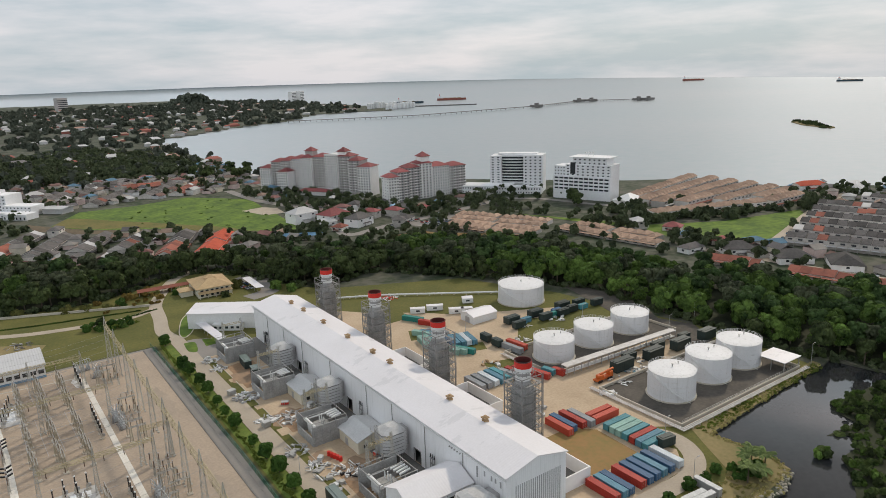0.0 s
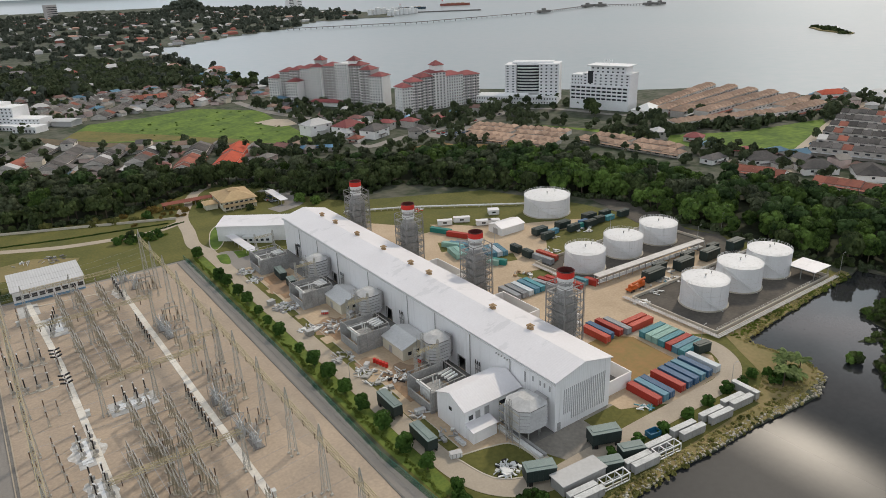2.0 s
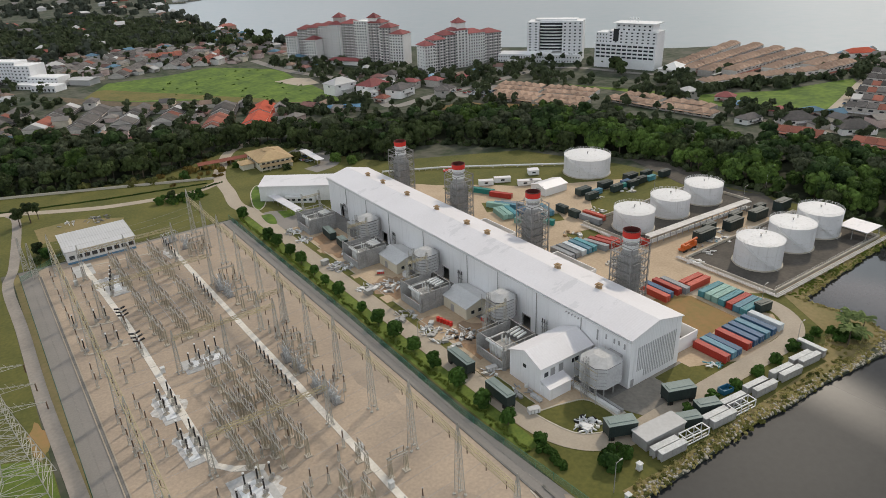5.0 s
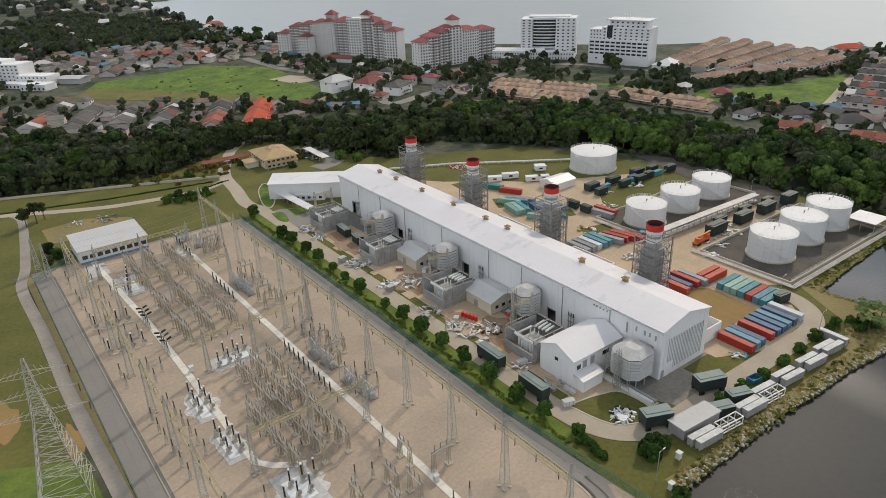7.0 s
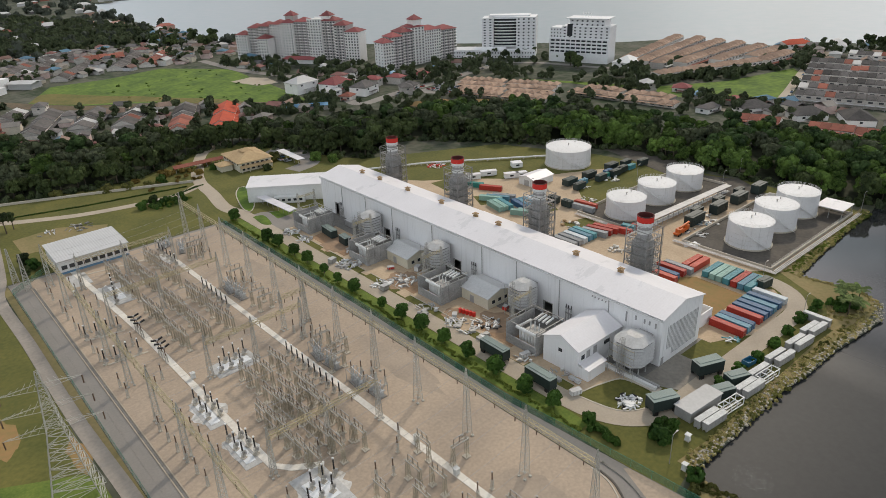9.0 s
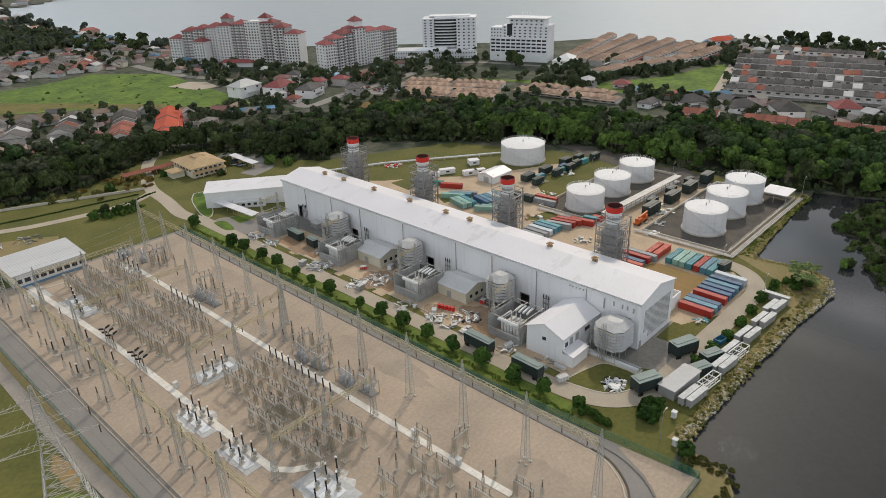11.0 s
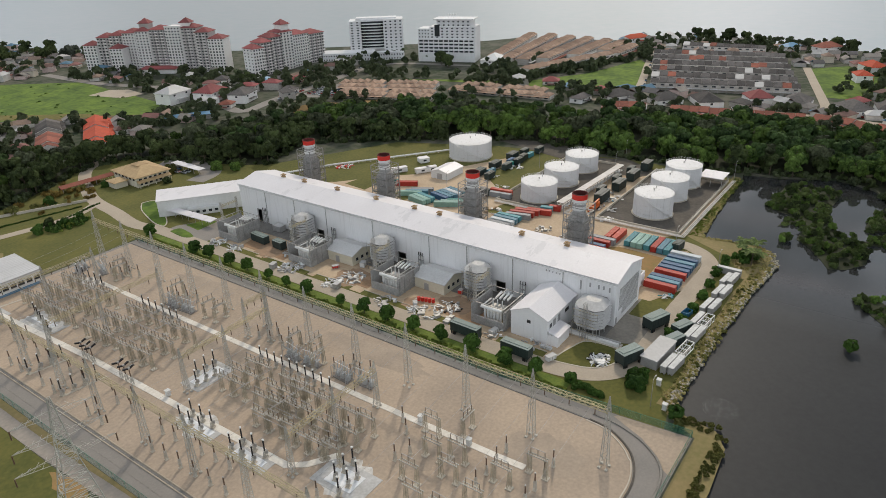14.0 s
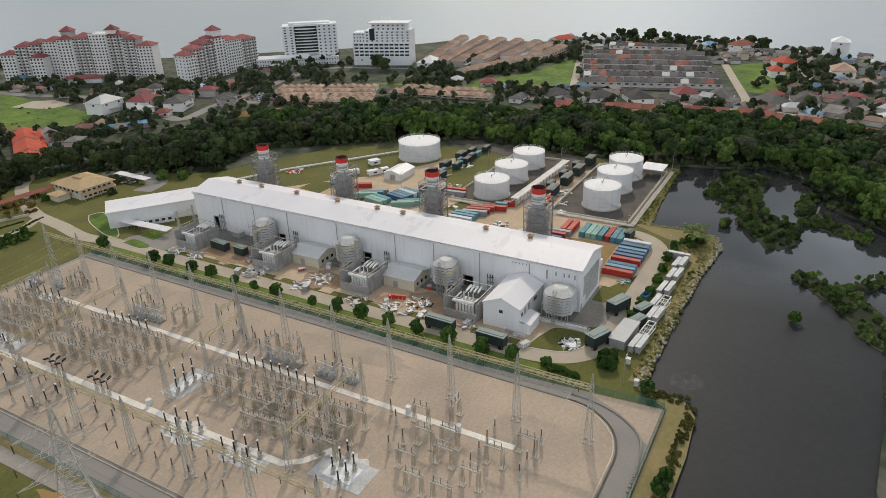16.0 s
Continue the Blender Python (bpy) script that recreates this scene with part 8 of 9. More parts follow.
wood("shrub_bed_pale", [(-56 + rng.normal(0, 6), 262 + rng.normal(0, 2.6), rng.uniform(0.8, 2.2), rng.uniform(0.8, 1.6)) for k in range(24)], M_leaf_creeper, "yellow-green shrubs in the lawn bed")
wood("entrance_shrubs", [(-38 + rng.normal(0, 12), 306 + rng.normal(0, 9), rng.uniform(1.5, 4.0), rng.uniform(1.4, 3.0)) for k in range(26)], M_leaf_autumn, "yellow-brown shrubs before the wood")
wood("entrance_hedge", [(-30 - 1.1 * k + rng.normal(0, 0.2), 277 - 0.6 * k * 0.5 + rng.normal(0, 0.2), 0.9, 0.8) for k in range(20)] + [(-141 + 0.9 * k, 307.5 - 0.27 * k + max(0, k - 58) * 0.08 + rng.normal(0, 0.1), 0.75, 0.7) for k in range(116)], M_leaf_hedge, "low clipped hedge beside the entrance road")
pr_ = thing("white_pipe_run", "long white pipe on low supports across the grass", "pipeline")
PW = [(50, 228, 1.2), (82, 210.8, 1.2), (140.5, 167.6, 1.2)]
for p, q in zip(PW, PW[1:]):
    part("pipe", Mesh().pipe(p, q, 0.55), M_white, pr_)
    for k in range(10):
        u = k / 10
        part("support", Mesh().box(p[0] + (q[0] - p[0]) * u - 0.2, p[1] + (q[1] - p[1]) * u - 0.4, 0, p[0] + (q[0] - p[0]) * u + 0.2, p[1] + (q[1] - p[1]) * u + 0.4, 0.75), M_concrete, pr_)
hg = [(-38.6 + rng.normal(0, 0.5), y, rng.uniform(1.6, 2.2), rng.uniform(1.1, 1.5)) for y in np.arange(-12.5, -3.5, 0.6)]
wood("hedge_clipped", hg, M_leaf_hedge, "thick clipped green hedge at the road's bend", CROWNS)


def palm(x, y, h, seed):
    q = random.Random(seed)
    c = thing("palm_tree", "small palm with drooping green fronds on the pond bank", "palm", "palms on the bank", (x, y, 0))
    part("trunk", Mesh().cyl(0, 0, 0, h, 0.22, 8, 0.14), M_bark, c)
    for k in range(13):
        a, up = k * 2.4 + q.random(), q.uniform(0.2, 1.3)
        fm2 = Mesh()
        P = [(0, 0, h)]
        for s in range(1, 6):
            d = s * 0.62
            P.append((math.cos(a) * d, math.sin(a) * d, h + up * d * 0.6 - 0.13 * d * d))
        for p0, p1 in zip(P, P[1:]):
            fm2.beam(p0, p1, 0.06)
            for e in (-1, 1):
                sx, sy = -math.sin(a) * e, math.cos(a) * e
                fm2.add([p0, p1, (p1[0] + sx * 0.75 + math.cos(a) * 0.3, p1[1] + sy * 0.75 + math.sin(a) * 0.3, p1[2] - 0.35), (p0[0] + sx * 0.7 + math.cos(a) * 0.3, p0[1] + sy * 0.7 + math.sin(a) * 0.3, p0[2] - 0.3)], [(0, 1, 2, 3)])
        part("frond", fm2, M_leaf_mangrove, c)


for i, (x, y) in enumerate(((77.6, -26), (82, -22.5), (84.6, -27.3), (79, -29.5), (86, -22), (74, -28))):
    palm(x, y, 4.2 + (i % 3) * 1.0, i)
rb = random.Random(3)
patch("bank_pond", [(-33, -31.6), (-3, -31.8), (12.8, -31.2), (30, -33.1), (48.3, -33.5), (64, -35.4), (64, -29), (48, -27.8), (20, -28), (-18, -28.4), (-33, -27)], 0.075, M_dry, "dry grassy bank of the pond", "grass")
M_leaf_straw = leaf_mat("straw_tufts", (0.22, 0.20, 0.06), (0.52, 0.44, 0.20))
BANK = [(-32.6, -32), (-3, -32.2), (12.8, -31.6), (30, -33.5), (48.3, -33.9), (66, -36), (79.4, -37.2), (90, -33.5), (94, -26), (91, -3.3), (112, -1.5), (135, 0), (160, 1.5), (179, 1.5)]
rk, sv = [], []
for (xa, ya), (xb, yb) in zip(BANK, BANK[1:]):
    n = int(math.hypot(xb - xa, yb - ya) * 5)
    for k in range(n):
        t = rb.random()
        x, y = xa + (xb - xa) * t + rb.uniform(-0.6, 0.8), ya + (yb - ya) * t + rb.uniform(-0.4, 2.8)
        (rk if xa < 80 and rb.random() < 0.86 else sv).append((x, y))
RV = np.array([(-1, -1, 0), (1, -1, 0), (1, 1, 0), (-1, 1, 0), (-0.6, -0.7, 1), (0.7, -0.5, 0.9), (0.6, 0.6, 1.1), (-0.7, 0.6, 0.8)], float)
RQ = np.array([(0, 3, 2, 1), (4, 5, 6, 7), (0, 1, 5, 4), (1, 2, 6, 5), (2, 3, 7, 6), (3, 0, 4, 7)])
VV, QQ = [], []
for i, (x, y) in enumerate(rk):
    s = rb.uniform(0.16, 0.42)
    a = rb.uniform(0, 3.1)
    R = np.array([[math.cos(a), -math.sin(a), 0], [math.sin(a), math.cos(a), 0], [0, 0, 1]])
    VV.append((RV * s) @ R.T + np.array([x, y, 0.0]))
    QQ.append(RQ + 8 * i)
tagged(new("bank_rubble", np_mesh("bank_rubble", np.concatenate(VV), np.concatenate(QQ), M_rock)), "pale rubble stones along the pond bank", "rubble", kind="stuff")
wood("bank_scrub", [(x, y, rb.uniform(0.25, 0.7), rb.uniform(0.4, 0.9)) for x, y in sv[::2]] + [(x + rb.uniform(-1, 1), y + rb.uniform(0.5, 2.5), rb.uniform(0.3, 0.8), rb.uniform(0.4, 0.9)) for x, y in rk[::3]], M_leaf_straw, "straw-coloured scrub along the pond bank", TINY)
wood("bank_scrub_south", [(rb.uniform(-80, -38), -47.5 + rb.uniform(-1, 1.5), rb.uniform(0.6, 1.4), rb.uniform(0.6, 1.3)) for k in range(70)] + [(-36 + rb.uniform(-2, 2), rb.uniform(-46, -33), 1.0, 1.0) for k in range(24)], M_leaf_olive, "olive scrub along the pond bank")
wood("bank_tufts", [(t, -29.6 + rb.uniform(-3.2, 2.2) - 0.025 * max(0, t), rb.uniform(0.12, 0.5), rb.uniform(0.3, 0.7)) for t in (rb.uniform(-32, 66) for k in range(210))], M_leaf_straw, "straw-coloured tufts on the bank", TINY)
wood("bank_tufts", [(t, -30.2 + rb.uniform(-2.6, 2.2) - 0.025 * max(0, t), rb.uniform(0.2, 0.9), rb.uniform(0.4, 1.0)) for t in (rb.uniform(-32, 66) for k in range(150))], M_leaf_olive, "olive tufts on the bank", TINY)
wood("bank_tufts", [(t, 0.4 + rb.uniform(-1.5, 2.6) + 0.02 * (t - 92), rb.uniform(0.2, 0.8), rb.uniform(0.4, 1.0)) for t in (rb.uniform(91, 178) for k in range(260))], M_leaf_creeper, "yellow-green tufts on the bank", TINY)
wood("bank_bushes_east", [(rb.uniform(62, 90), rb.uniform(-33, -21), rb.uniform(0.3, 1.0), rb.uniform(0.6, 1.2)) for k in range(60)], M_leaf_straw, "rough dry bushes on the bank")
wood("bank_thicket", [(80 + rb.normalvariate(0, 3.2), -25 + rb.normalvariate(0, 2.2), rb.uniform(1.5, 3.4), rb.uniform(1.2, 2.0)) for k in range(30)], M_leaf_hedge, "dark green thicket round the palms")

# foam where the pond is stirred
fm_ = Mesh()
for k in range(130):
    a, d = rb.uniform(0, 6.28), 5.2 * math.sqrt(rb.random())
    x, y, e = -24.3 + d * math.cos(a), -43 + d * math.sin(a), rb.uniform(0.03, 0.075)
    fm_.add([(x - e, y - e, -0.9), (x + e, y - e, -0.9), (x + e, y + e, -0.9), (x - e, y + e, -0.9), (x, y, -0.9 + e * 0.7)], [(0, 1, 4), (1, 2, 4), (2, 3, 4), (3, 0, 4)])
tagged(new("pond_foam", fm_.data("pond_foam", M_white)), "white flecks of foam drifting on the pond", "foam", kind="stuff")

# mangroves in the pond
ISLES = ([(152, -19), (181, -20), (187, -39), (175, -46), (155, -44), (136, -47), (127, -55), (122, -61), (117, -66), (100, -66), (91, -60), (88, -54), (96, -50), (107, -43), (112, -38), (127, -38), (129, -33), (123, -28), (140, -30), (144, -19)],
         [(122, -61), (134, -70), (133, -84), (120, -94), (110, -93), (116, -86), (122, -71)],
         [(67, -66), (71, -73), (63, -80), (70, -89), (80, -98), (84, -105), (79, -104), (72, -98), (60, -89), (46, -98), (37, -103), (18, -102), (20, -97), (23, -93), (38, -86), (50, -78), (60, -70)],
         [(142, -61), (164, -63), (163, -70), (142, -70), (135, -63)], [(109, -32), (113, -33), (110, -36), (105, -34)],
         [(84, -105), (96, -112), (104, -124), (92, -128), (78, -112)], [(18, -102), (4, -108), (-14, -112), (-26, -104), (-10, -97), (8, -96)])
for i, isle in enumerate(ISLES):
    setting("ground_mangrove_isle_%d" % (i + 1), Mesh().prism(isle, -1.3, -0.75), M_forest_floor, "muddy mangrove islet", "islet")
    xs, ys_ = [p[0] for p in isle], [p[1] for p in isle]
    area = abs(sum(p[0] * q[1] - q[0] * p[1] for p, q in zip(isle, isle[1:] + isle[:1]))) / 2
    pts = []
    while len(pts) < area * 0.125 + 4:
        px, py = rb.uniform(min(xs), max(xs)), rb.uniform(min(ys_), max(ys_))
        if inside(px, py, isle):
            pts.append((px, py, rb.uniform(0.3, 3.0) * (0.5 + noise.noise((px * 0.09, py * 0.09, 4.0)) + 0.5), rb.uniform(1.0, 2.3)))
    wood("mangrove", pts[::2], M_leaf_mangrove, "low green mangrove bushes standing in the pond")
    wood("mangrove", pts[1::4], M_leaf_bright, "low bright green mangrove bushes standing in the pond")
    wood("mangrove", pts[3::4], M_leaf, "low dark mangrove bushes standing in the pond")
tree(28, -69.5, 4.4, 2.5, M_leaf_hedge, "lone round mangrove bush standing in the pond", "", -1.0, "mangrove_bush")


# ---- substation ----
def gantry(name_label, pts, h, beam_z, group, w0=2.0, w1=0.9, mat_beam=None, tower_every=True):
    """Lattice masts at the points with braced beams between them; one thing."""
    c = thing("switchyard_gantry", name_label, "gantry", group, (pts[0][0], pts[0][1], 0.09))
    ox, oy = pts[0]
    md = lattice(Mesh(), 0, 0, 0, h * 0.82, w0, w1, 9, 0.07)
    lattice(md, 0, 0, h * 0.82, h, w1, 0.15, 3, 0.07)
    for sx in (-1, 1):
        for sy in (-1, 1):
            md.box(sx * w0 / 2 - 0.35, sy * w0 / 2 - 0.35, 0, sx * w0 / 2 + 0.35, sy * w0 / 2 + 0.35, 0.35)
    dat = md.data("mast", M_pale_steel)
    for x, y in pts:
        o = part("mast", dat, None, c)
        o.location = (x - ox, y - oy, 0)
    for (xa, ya), (xb, yb) in zip(pts, pts[1:]):
        L = math.hypot(xb - xa, yb - ya)
        ux, uy = (xb - xa) / L, (yb - ya) / L
        px, py = -uy * 0.55, ux * 0.55
        b = Mesh()
        n = max(4, int(L / 1.7))
        for k in range(n + 1):
            t = L * k / n
            q = (xa - ox + ux * t, ya - oy + uy * t)
            c4 = [(q[0] + px, q[1] + py, beam_z), (q[0] - px, q[1] - py, beam_z), (q[0] - px, q[1] - py, beam_z + 1.1), (q[0] + px, q[1] + py, beam_z + 1.1)]
            if k:
                for i in range(4):
                    b.beam(prev[i], c4[i], 0.13)
                    b.beam(prev[i], c4[(i + 1) % 4] if k % 2 else c4[i - 1], 0.08)
            prev = c4
        part("beam", b, mat_beam or M_beam, c)
        for k in range(3):
            t = L * (k + 0.5) / 3
            part("insulator_string", Mesh().cyl(xa - ox + ux * t, ya - oy + uy * t, beam_z - 2.0, beam_z, 0.14, 6), M_brown_ins, c)
    return c


M_brown_ins = mat("brown_porcelain", (0.16, 0.10, 0.065), (0.10, 0.06, 0.04), 0.35)
M_pad = mat("fresh_white_concrete", (0.84, 0.85, 0.86), (0.60, 0.61, 0.62), 0.8, fine=1.2, coarse=0.2)
M_pad_old = mat("pale_slab_concrete", (0.55, 0.54, 0.53), (0.38, 0.37, 0.35), 0.85, fine=1.2, coarse=0.2)
ys = [211 - 21.45 * k for k in range(12)]
gantry("long line of lattice masts with yellowed beams beside the road", [(-65.8, y) for y in ys], 22.5, 17.6, "switchyard gantries")
gantry("long line of grey lattice masts with braced beams", [(-126.8, y) for y in (203, 178, 153, 130, 109, 85, 63, 41, 19)], 19.0, 14.8, "switchyard gantries", 1.8)
for y, xs in ((190, (-118, -100, -80)), (150.5, (-119, -100, -76.5)), (95, (-106, -90, -72)), (41, (-113, -96, -79)), (104, (-74.5, -65))):
    gantry("cross line of lattice masts with yellowed beam", [(x, y) for x in xs], 16.0, 12.5, "switchyard gantries", 1.5, 0.7)


def ribbed(m, x, y, z0, z1, r, n=7):
    """A ribbed insulator column."""
    k = (z1 - z0) / n
    rings = [(z0 + (i + e) * k, r * g) for i in range(n) for e, g in ((0, 0.66), (0.1, 1.0), (0.5, 1.0), (0.6, 0.66))] + [(z1, r * 0.66)]
    a = [2 * math.pi * j / 7 for j in range(7)]
    v = [(x + q * math.cos(t), y + q * math.sin(t), z) for z, q in rings for t in a]
    f = [(7 * i + j, 7 * i + (j + 1) % 7, 7 * i + 7 + (j + 1) % 7, 7 * i + 7 + j) for i in range(len(rings) - 1) for j in range(7)]
    return m.add(v, f + [tuple(range(6, -1, -1)), tuple(range(len(v) - 7, len(v)))])


M_tan_ins = mat("dusty_tan_porcelain", (0.30, 0.235, 0.175), (0.20, 0.155, 0.115), 0.45)
M_old_steel = mat("tan_stained_steel", (0.46, 0.41, 0.31), (0.32, 0.285, 0.22), 0.65, 0.15, fine=1.2, coarse=0.15)


def trestle():
    c = thing("disconnector_stand", "grey lattice trestle with post insulators and switch blades", "disconnector", "disconnector stands")
    for s in (-1, 1):
        part("leg", lattice(Mesh(), 0, s * 1.9, 0, 4.6, 0.8, 0.55, 3, 0.055), M_old_steel, c)
        part("footing", Mesh().box(-0.7, s * 1.9 - 0.7, 0, 0.7, s * 1.9 + 0.7, 0.25), M_concrete, c)
        part("post_insulator", ribbed(Mesh(), 0, s * 1.6, 4.85, 6.3, 0.12, 6), M_tan_ins, c)
    xb = Mesh().beam((-0.35, -2.4, 4.7), (-0.35, 2.4, 4.7), 0.12, 0.2).beam((0.35, -2.4, 4.7), (0.35, 2.4, 4.7), 0.12, 0.2)
    for k in range(8):
        xb.beam((-0.35, -2.4 + 0.6 * k, 4.7), (0.35, -1.8 + 0.6 * k, 4.7), 0.07)
    part("cross_beam", xb, M_pale_steel, c)
    part("post_insulator", ribbed(Mesh(), 0, 0, 4.85, 6.3, 0.12, 6), M_tan_ins, c)
    part("switch_blade", Mesh().beam((0, -1.6, 6.35), (0, 1.6, 6.35), 0.1), M_duct, c)
    return c


tr = trestle()
spots2 = []
for yb in (196, 176, 150, 128, 62, 46):
    for x in (-106, -98, -89.5) if yb > 100 else (-105, -98, -91):
        for k in range(3):
            spots2.append((x + 0.6 * k, yb - 5.4 * k))
for yb in (84, 68):
    for x in (-99.5, -94.5, -89):
        for k in range(2):
            spots2.append((x + 0.4 * k, yb - 5.6 * k))
for x, y in ((-72, 128), (-72, 122), (-70, 150), (-73, 185), (-70, 190), (-71, 84), (-69, 76), (-74, 70), (-88, 14), (-85, 8), (-92, 6), (-80, 20), (-74, 12), (-86, -6), (-96, -4), (-78, -12), (-104, 8), (-104, 0), (-98, 14)):
    spots2.append((x, y))
TALL = Matrix.Diagonal((1.12, 1.12, 1.15, 1))
tr.matrix_basis = pose(*spots2[0], 0.09) @ TALL
for i, (x, y) in enumerate(spots2[1:]):
    copy_thing(tr, pose(x, y, 0.09, 0, 0, 90 if x > -76 else 0) @ TALL)


def breaker(tall=1.0):
    c = thing("circuit_breaker", "black ribbed breaker column on a grey steel pedestal", "circuit breaker", "circuit breakers")
    part("pedestal", lattice(Mesh(), 0, 0, 0.25, 2.4 * tall, 0.8, 0.6, 3, 0.06), M_pale_steel, c)
    part("footing", Mesh().box(-0.7, -0.7, 0, 0.7, 0.7, 0.25), M_concrete, c)
    part("column", ribbed(Mesh(), 0, 0, 2.4 * tall, 2.4 * tall + 3.4, 0.24, 9), M_black, c)
    part("cap", Mesh().cyl(0, 0, 2.4 * tall + 3.4, 2.4 * tall + 3.75, 0.3, 10), M_white, c)
    part("control_box", Mesh().box(0.45, -0.35, 0.8, 1.0, 0.35, 1.9), M_duct, c)
    return c


br = breaker()
bl = [(-82, 202 - 4.6 * k) for k in range(5)] + [(-82.6, 154 - 4.3 * k) for k in range(6)] + [(-82.0, 88.5 - 3.5 * k) for k in range(10)]
for cx_, cy_ in ((-97.5, 97), (-106.5, 28)):
    for k in range(3):
        for s in (-1, 1):
            bl.append((cx_ + s * 1.7 + k * 3.4 - 3.4, cy_ + s * 2.2))
for y0 in (83.5, 61):
    for k in range(3):
        bl += [(-112.6, y0 - 4.6 * k), (-115.8, y0 + 1 - 4.6 * k)]
for k in range(5):
    bl.append((-108.5 - 0.9 * k, 184 - 4.2 * k))
for y in (146.5, 125.5):
    bl += [(-118 - 3.6 * k, y + 0.4 * k) for k in range(4)]
br.matrix_basis = pose(*bl[0], 0.12)
for x, y in bl[1:]:
    copy_thing(br, pose(x, y, 0.35 if (-104 < x < -92 and 92 < y < 101) or (x < -102 and y < 85) else 0.12, 0, 0, 20))


def yarm():
    c = thing("live_tank_breaker", "breaker column with paired black arms spread like a tee", "circuit breaker", "tee-headed breakers")
    part("pedestal", lattice(Mesh(), 0, 0, 0, 3.0, 0.8, 0.6, 3, 0.06), M_pale_steel, c)
    part("column", ribbed(Mesh(), 0, 0, 3.0, 6.0, 0.2, 8), M_brown_ins, c)
    for s in (-1, 1):
        part("arm", Mesh().beam((s * 0.3, 0, 6.2), (s * 1.9, 0, 6.7), 0.5), M_black, c)
    part("joint", Mesh().box(-0.3, -0.3, 6.0, 0.3, 0.3, 6.5), M_duct, c)
    return c


ya_ = yarm()
yl = [(-113.6, 141 - 3.0 * k) for k in range(3)] + [(-113.4, 119 - 3.0 * k) for k in range(3)]
ya_.matrix_basis = pose(*yl[0], 0.1)
for x, y in yl[1:]:
    copy_thing(ya_, pose(x, y, 0.1))


def insulator_post():
    c = thing("post_insulator_stand", "brown post insulator on a thin lattice stand", "post insulator", "post insulators")
    part("stand", lattice(Mesh(), 0, 0, 0, 3.2, 0.6, 0.5, 4, 0.05), M_pale_steel, c)
    part("insulator", ribbed(Mesh(), 0, 0, 3.2, 5.6, 0.2, 7), M_brown_ins, c)
    part("cap", Mesh().cyl(0, 0, 5.6, 5.85, 0.22, 8), M_duct, c)
    part("footing", Mesh().box(-0.5, -0.5, 0, 0.5, 0.5, 0.2), M_concrete, c)
    return c


ip = insulator_post()
il = []
for y in (196, 175, 158, 137, 110):
    il += [(-129.5, y), (-121.5, y - 2), (-118, y - 5), (-129.5, y - 7), (-121.5, y - 10)]
for k in range(6):
    il += [(-122.2 + 0.3 * k, 84 - 5.5 * k), (-128.2 + 0.2 * k, 80 - 6.0 * k)]
for y in (150, 143, 92, 86, 98, 62, 55, 190, 182):
    il += [(-70.5, y), (-68, y - 2.2), (-73, y + 1.8)]
il += [(-96, 52 + 5 * k) for k in range(4)] + [(-104 + 4 * k, 40) for k in range(5)] + [(-90 + 5 * k, -1) for k in range(4)] + [(-88 + 5 * k, -14) for k in range(4)] + [(-94, 22), (-90, 20), (-84, 26), (-80.5, 30), (-115, 30), (-118, 20), (-116, 8), (-112, 0), (-120, -8)]
ip.matrix_basis = pose(*il[0], 0.1)
for x, y in il[1:]:
    copy_thing(ip, pose(x, y, 0.1))
for i, (x0, y0, x1, y1, m) in enumerate(((-104.5, 92, -90, 101, M_pad_old), (-102.5, 95, -92, 98.8, M_pad), (-117.5, 70, -110.8, 86, M_pad_old), (-116.4, 72, -113.6, 84.5, M_pad), (-117.5, 48, -110.8, 63, M_pad_old), (-116.4, 50, -113.6, 61, M_pad), (-111.5, 20, -101.5, 36.5, M_pad_old), (-109.8, 24, -103.5, 33, M_pad), (-112, 166, -105, 186, M_pad_old), (-110.6, 170, -107.5, 184, M_pad), (-121, 194, -113, 207, M_pad_old))):
    z = 0.34 if m is M_pad else 0.2
    setting("pad_%d" % (i + 1), Mesh().box(x0, y0, 0, x1, y1, z), m, "pale concrete equipment pad", "concrete pad")
for i, (xa, ya2, xb, yb2) in enumerate(((-129.3, 147.2, -116.5, 145.0), (-128.4, 126.1, -115.5, 124.6), (-117, 204, -81, 199))):
    setting("trench_cover_cross_%d" % (i + 1), ribbon([(xa, ya2), (xb, yb2)], 0.9, 0.2, 0.18), M_concrete, "narrow pale trench covers", "trench")


M_silver = mat("silver_equipment_paint", (0.56, 0.57, 0.57), (0.36, 0.37, 0.38), 0.45, 0.25, fine=1.5, coarse=0.4, contrast=0.9)


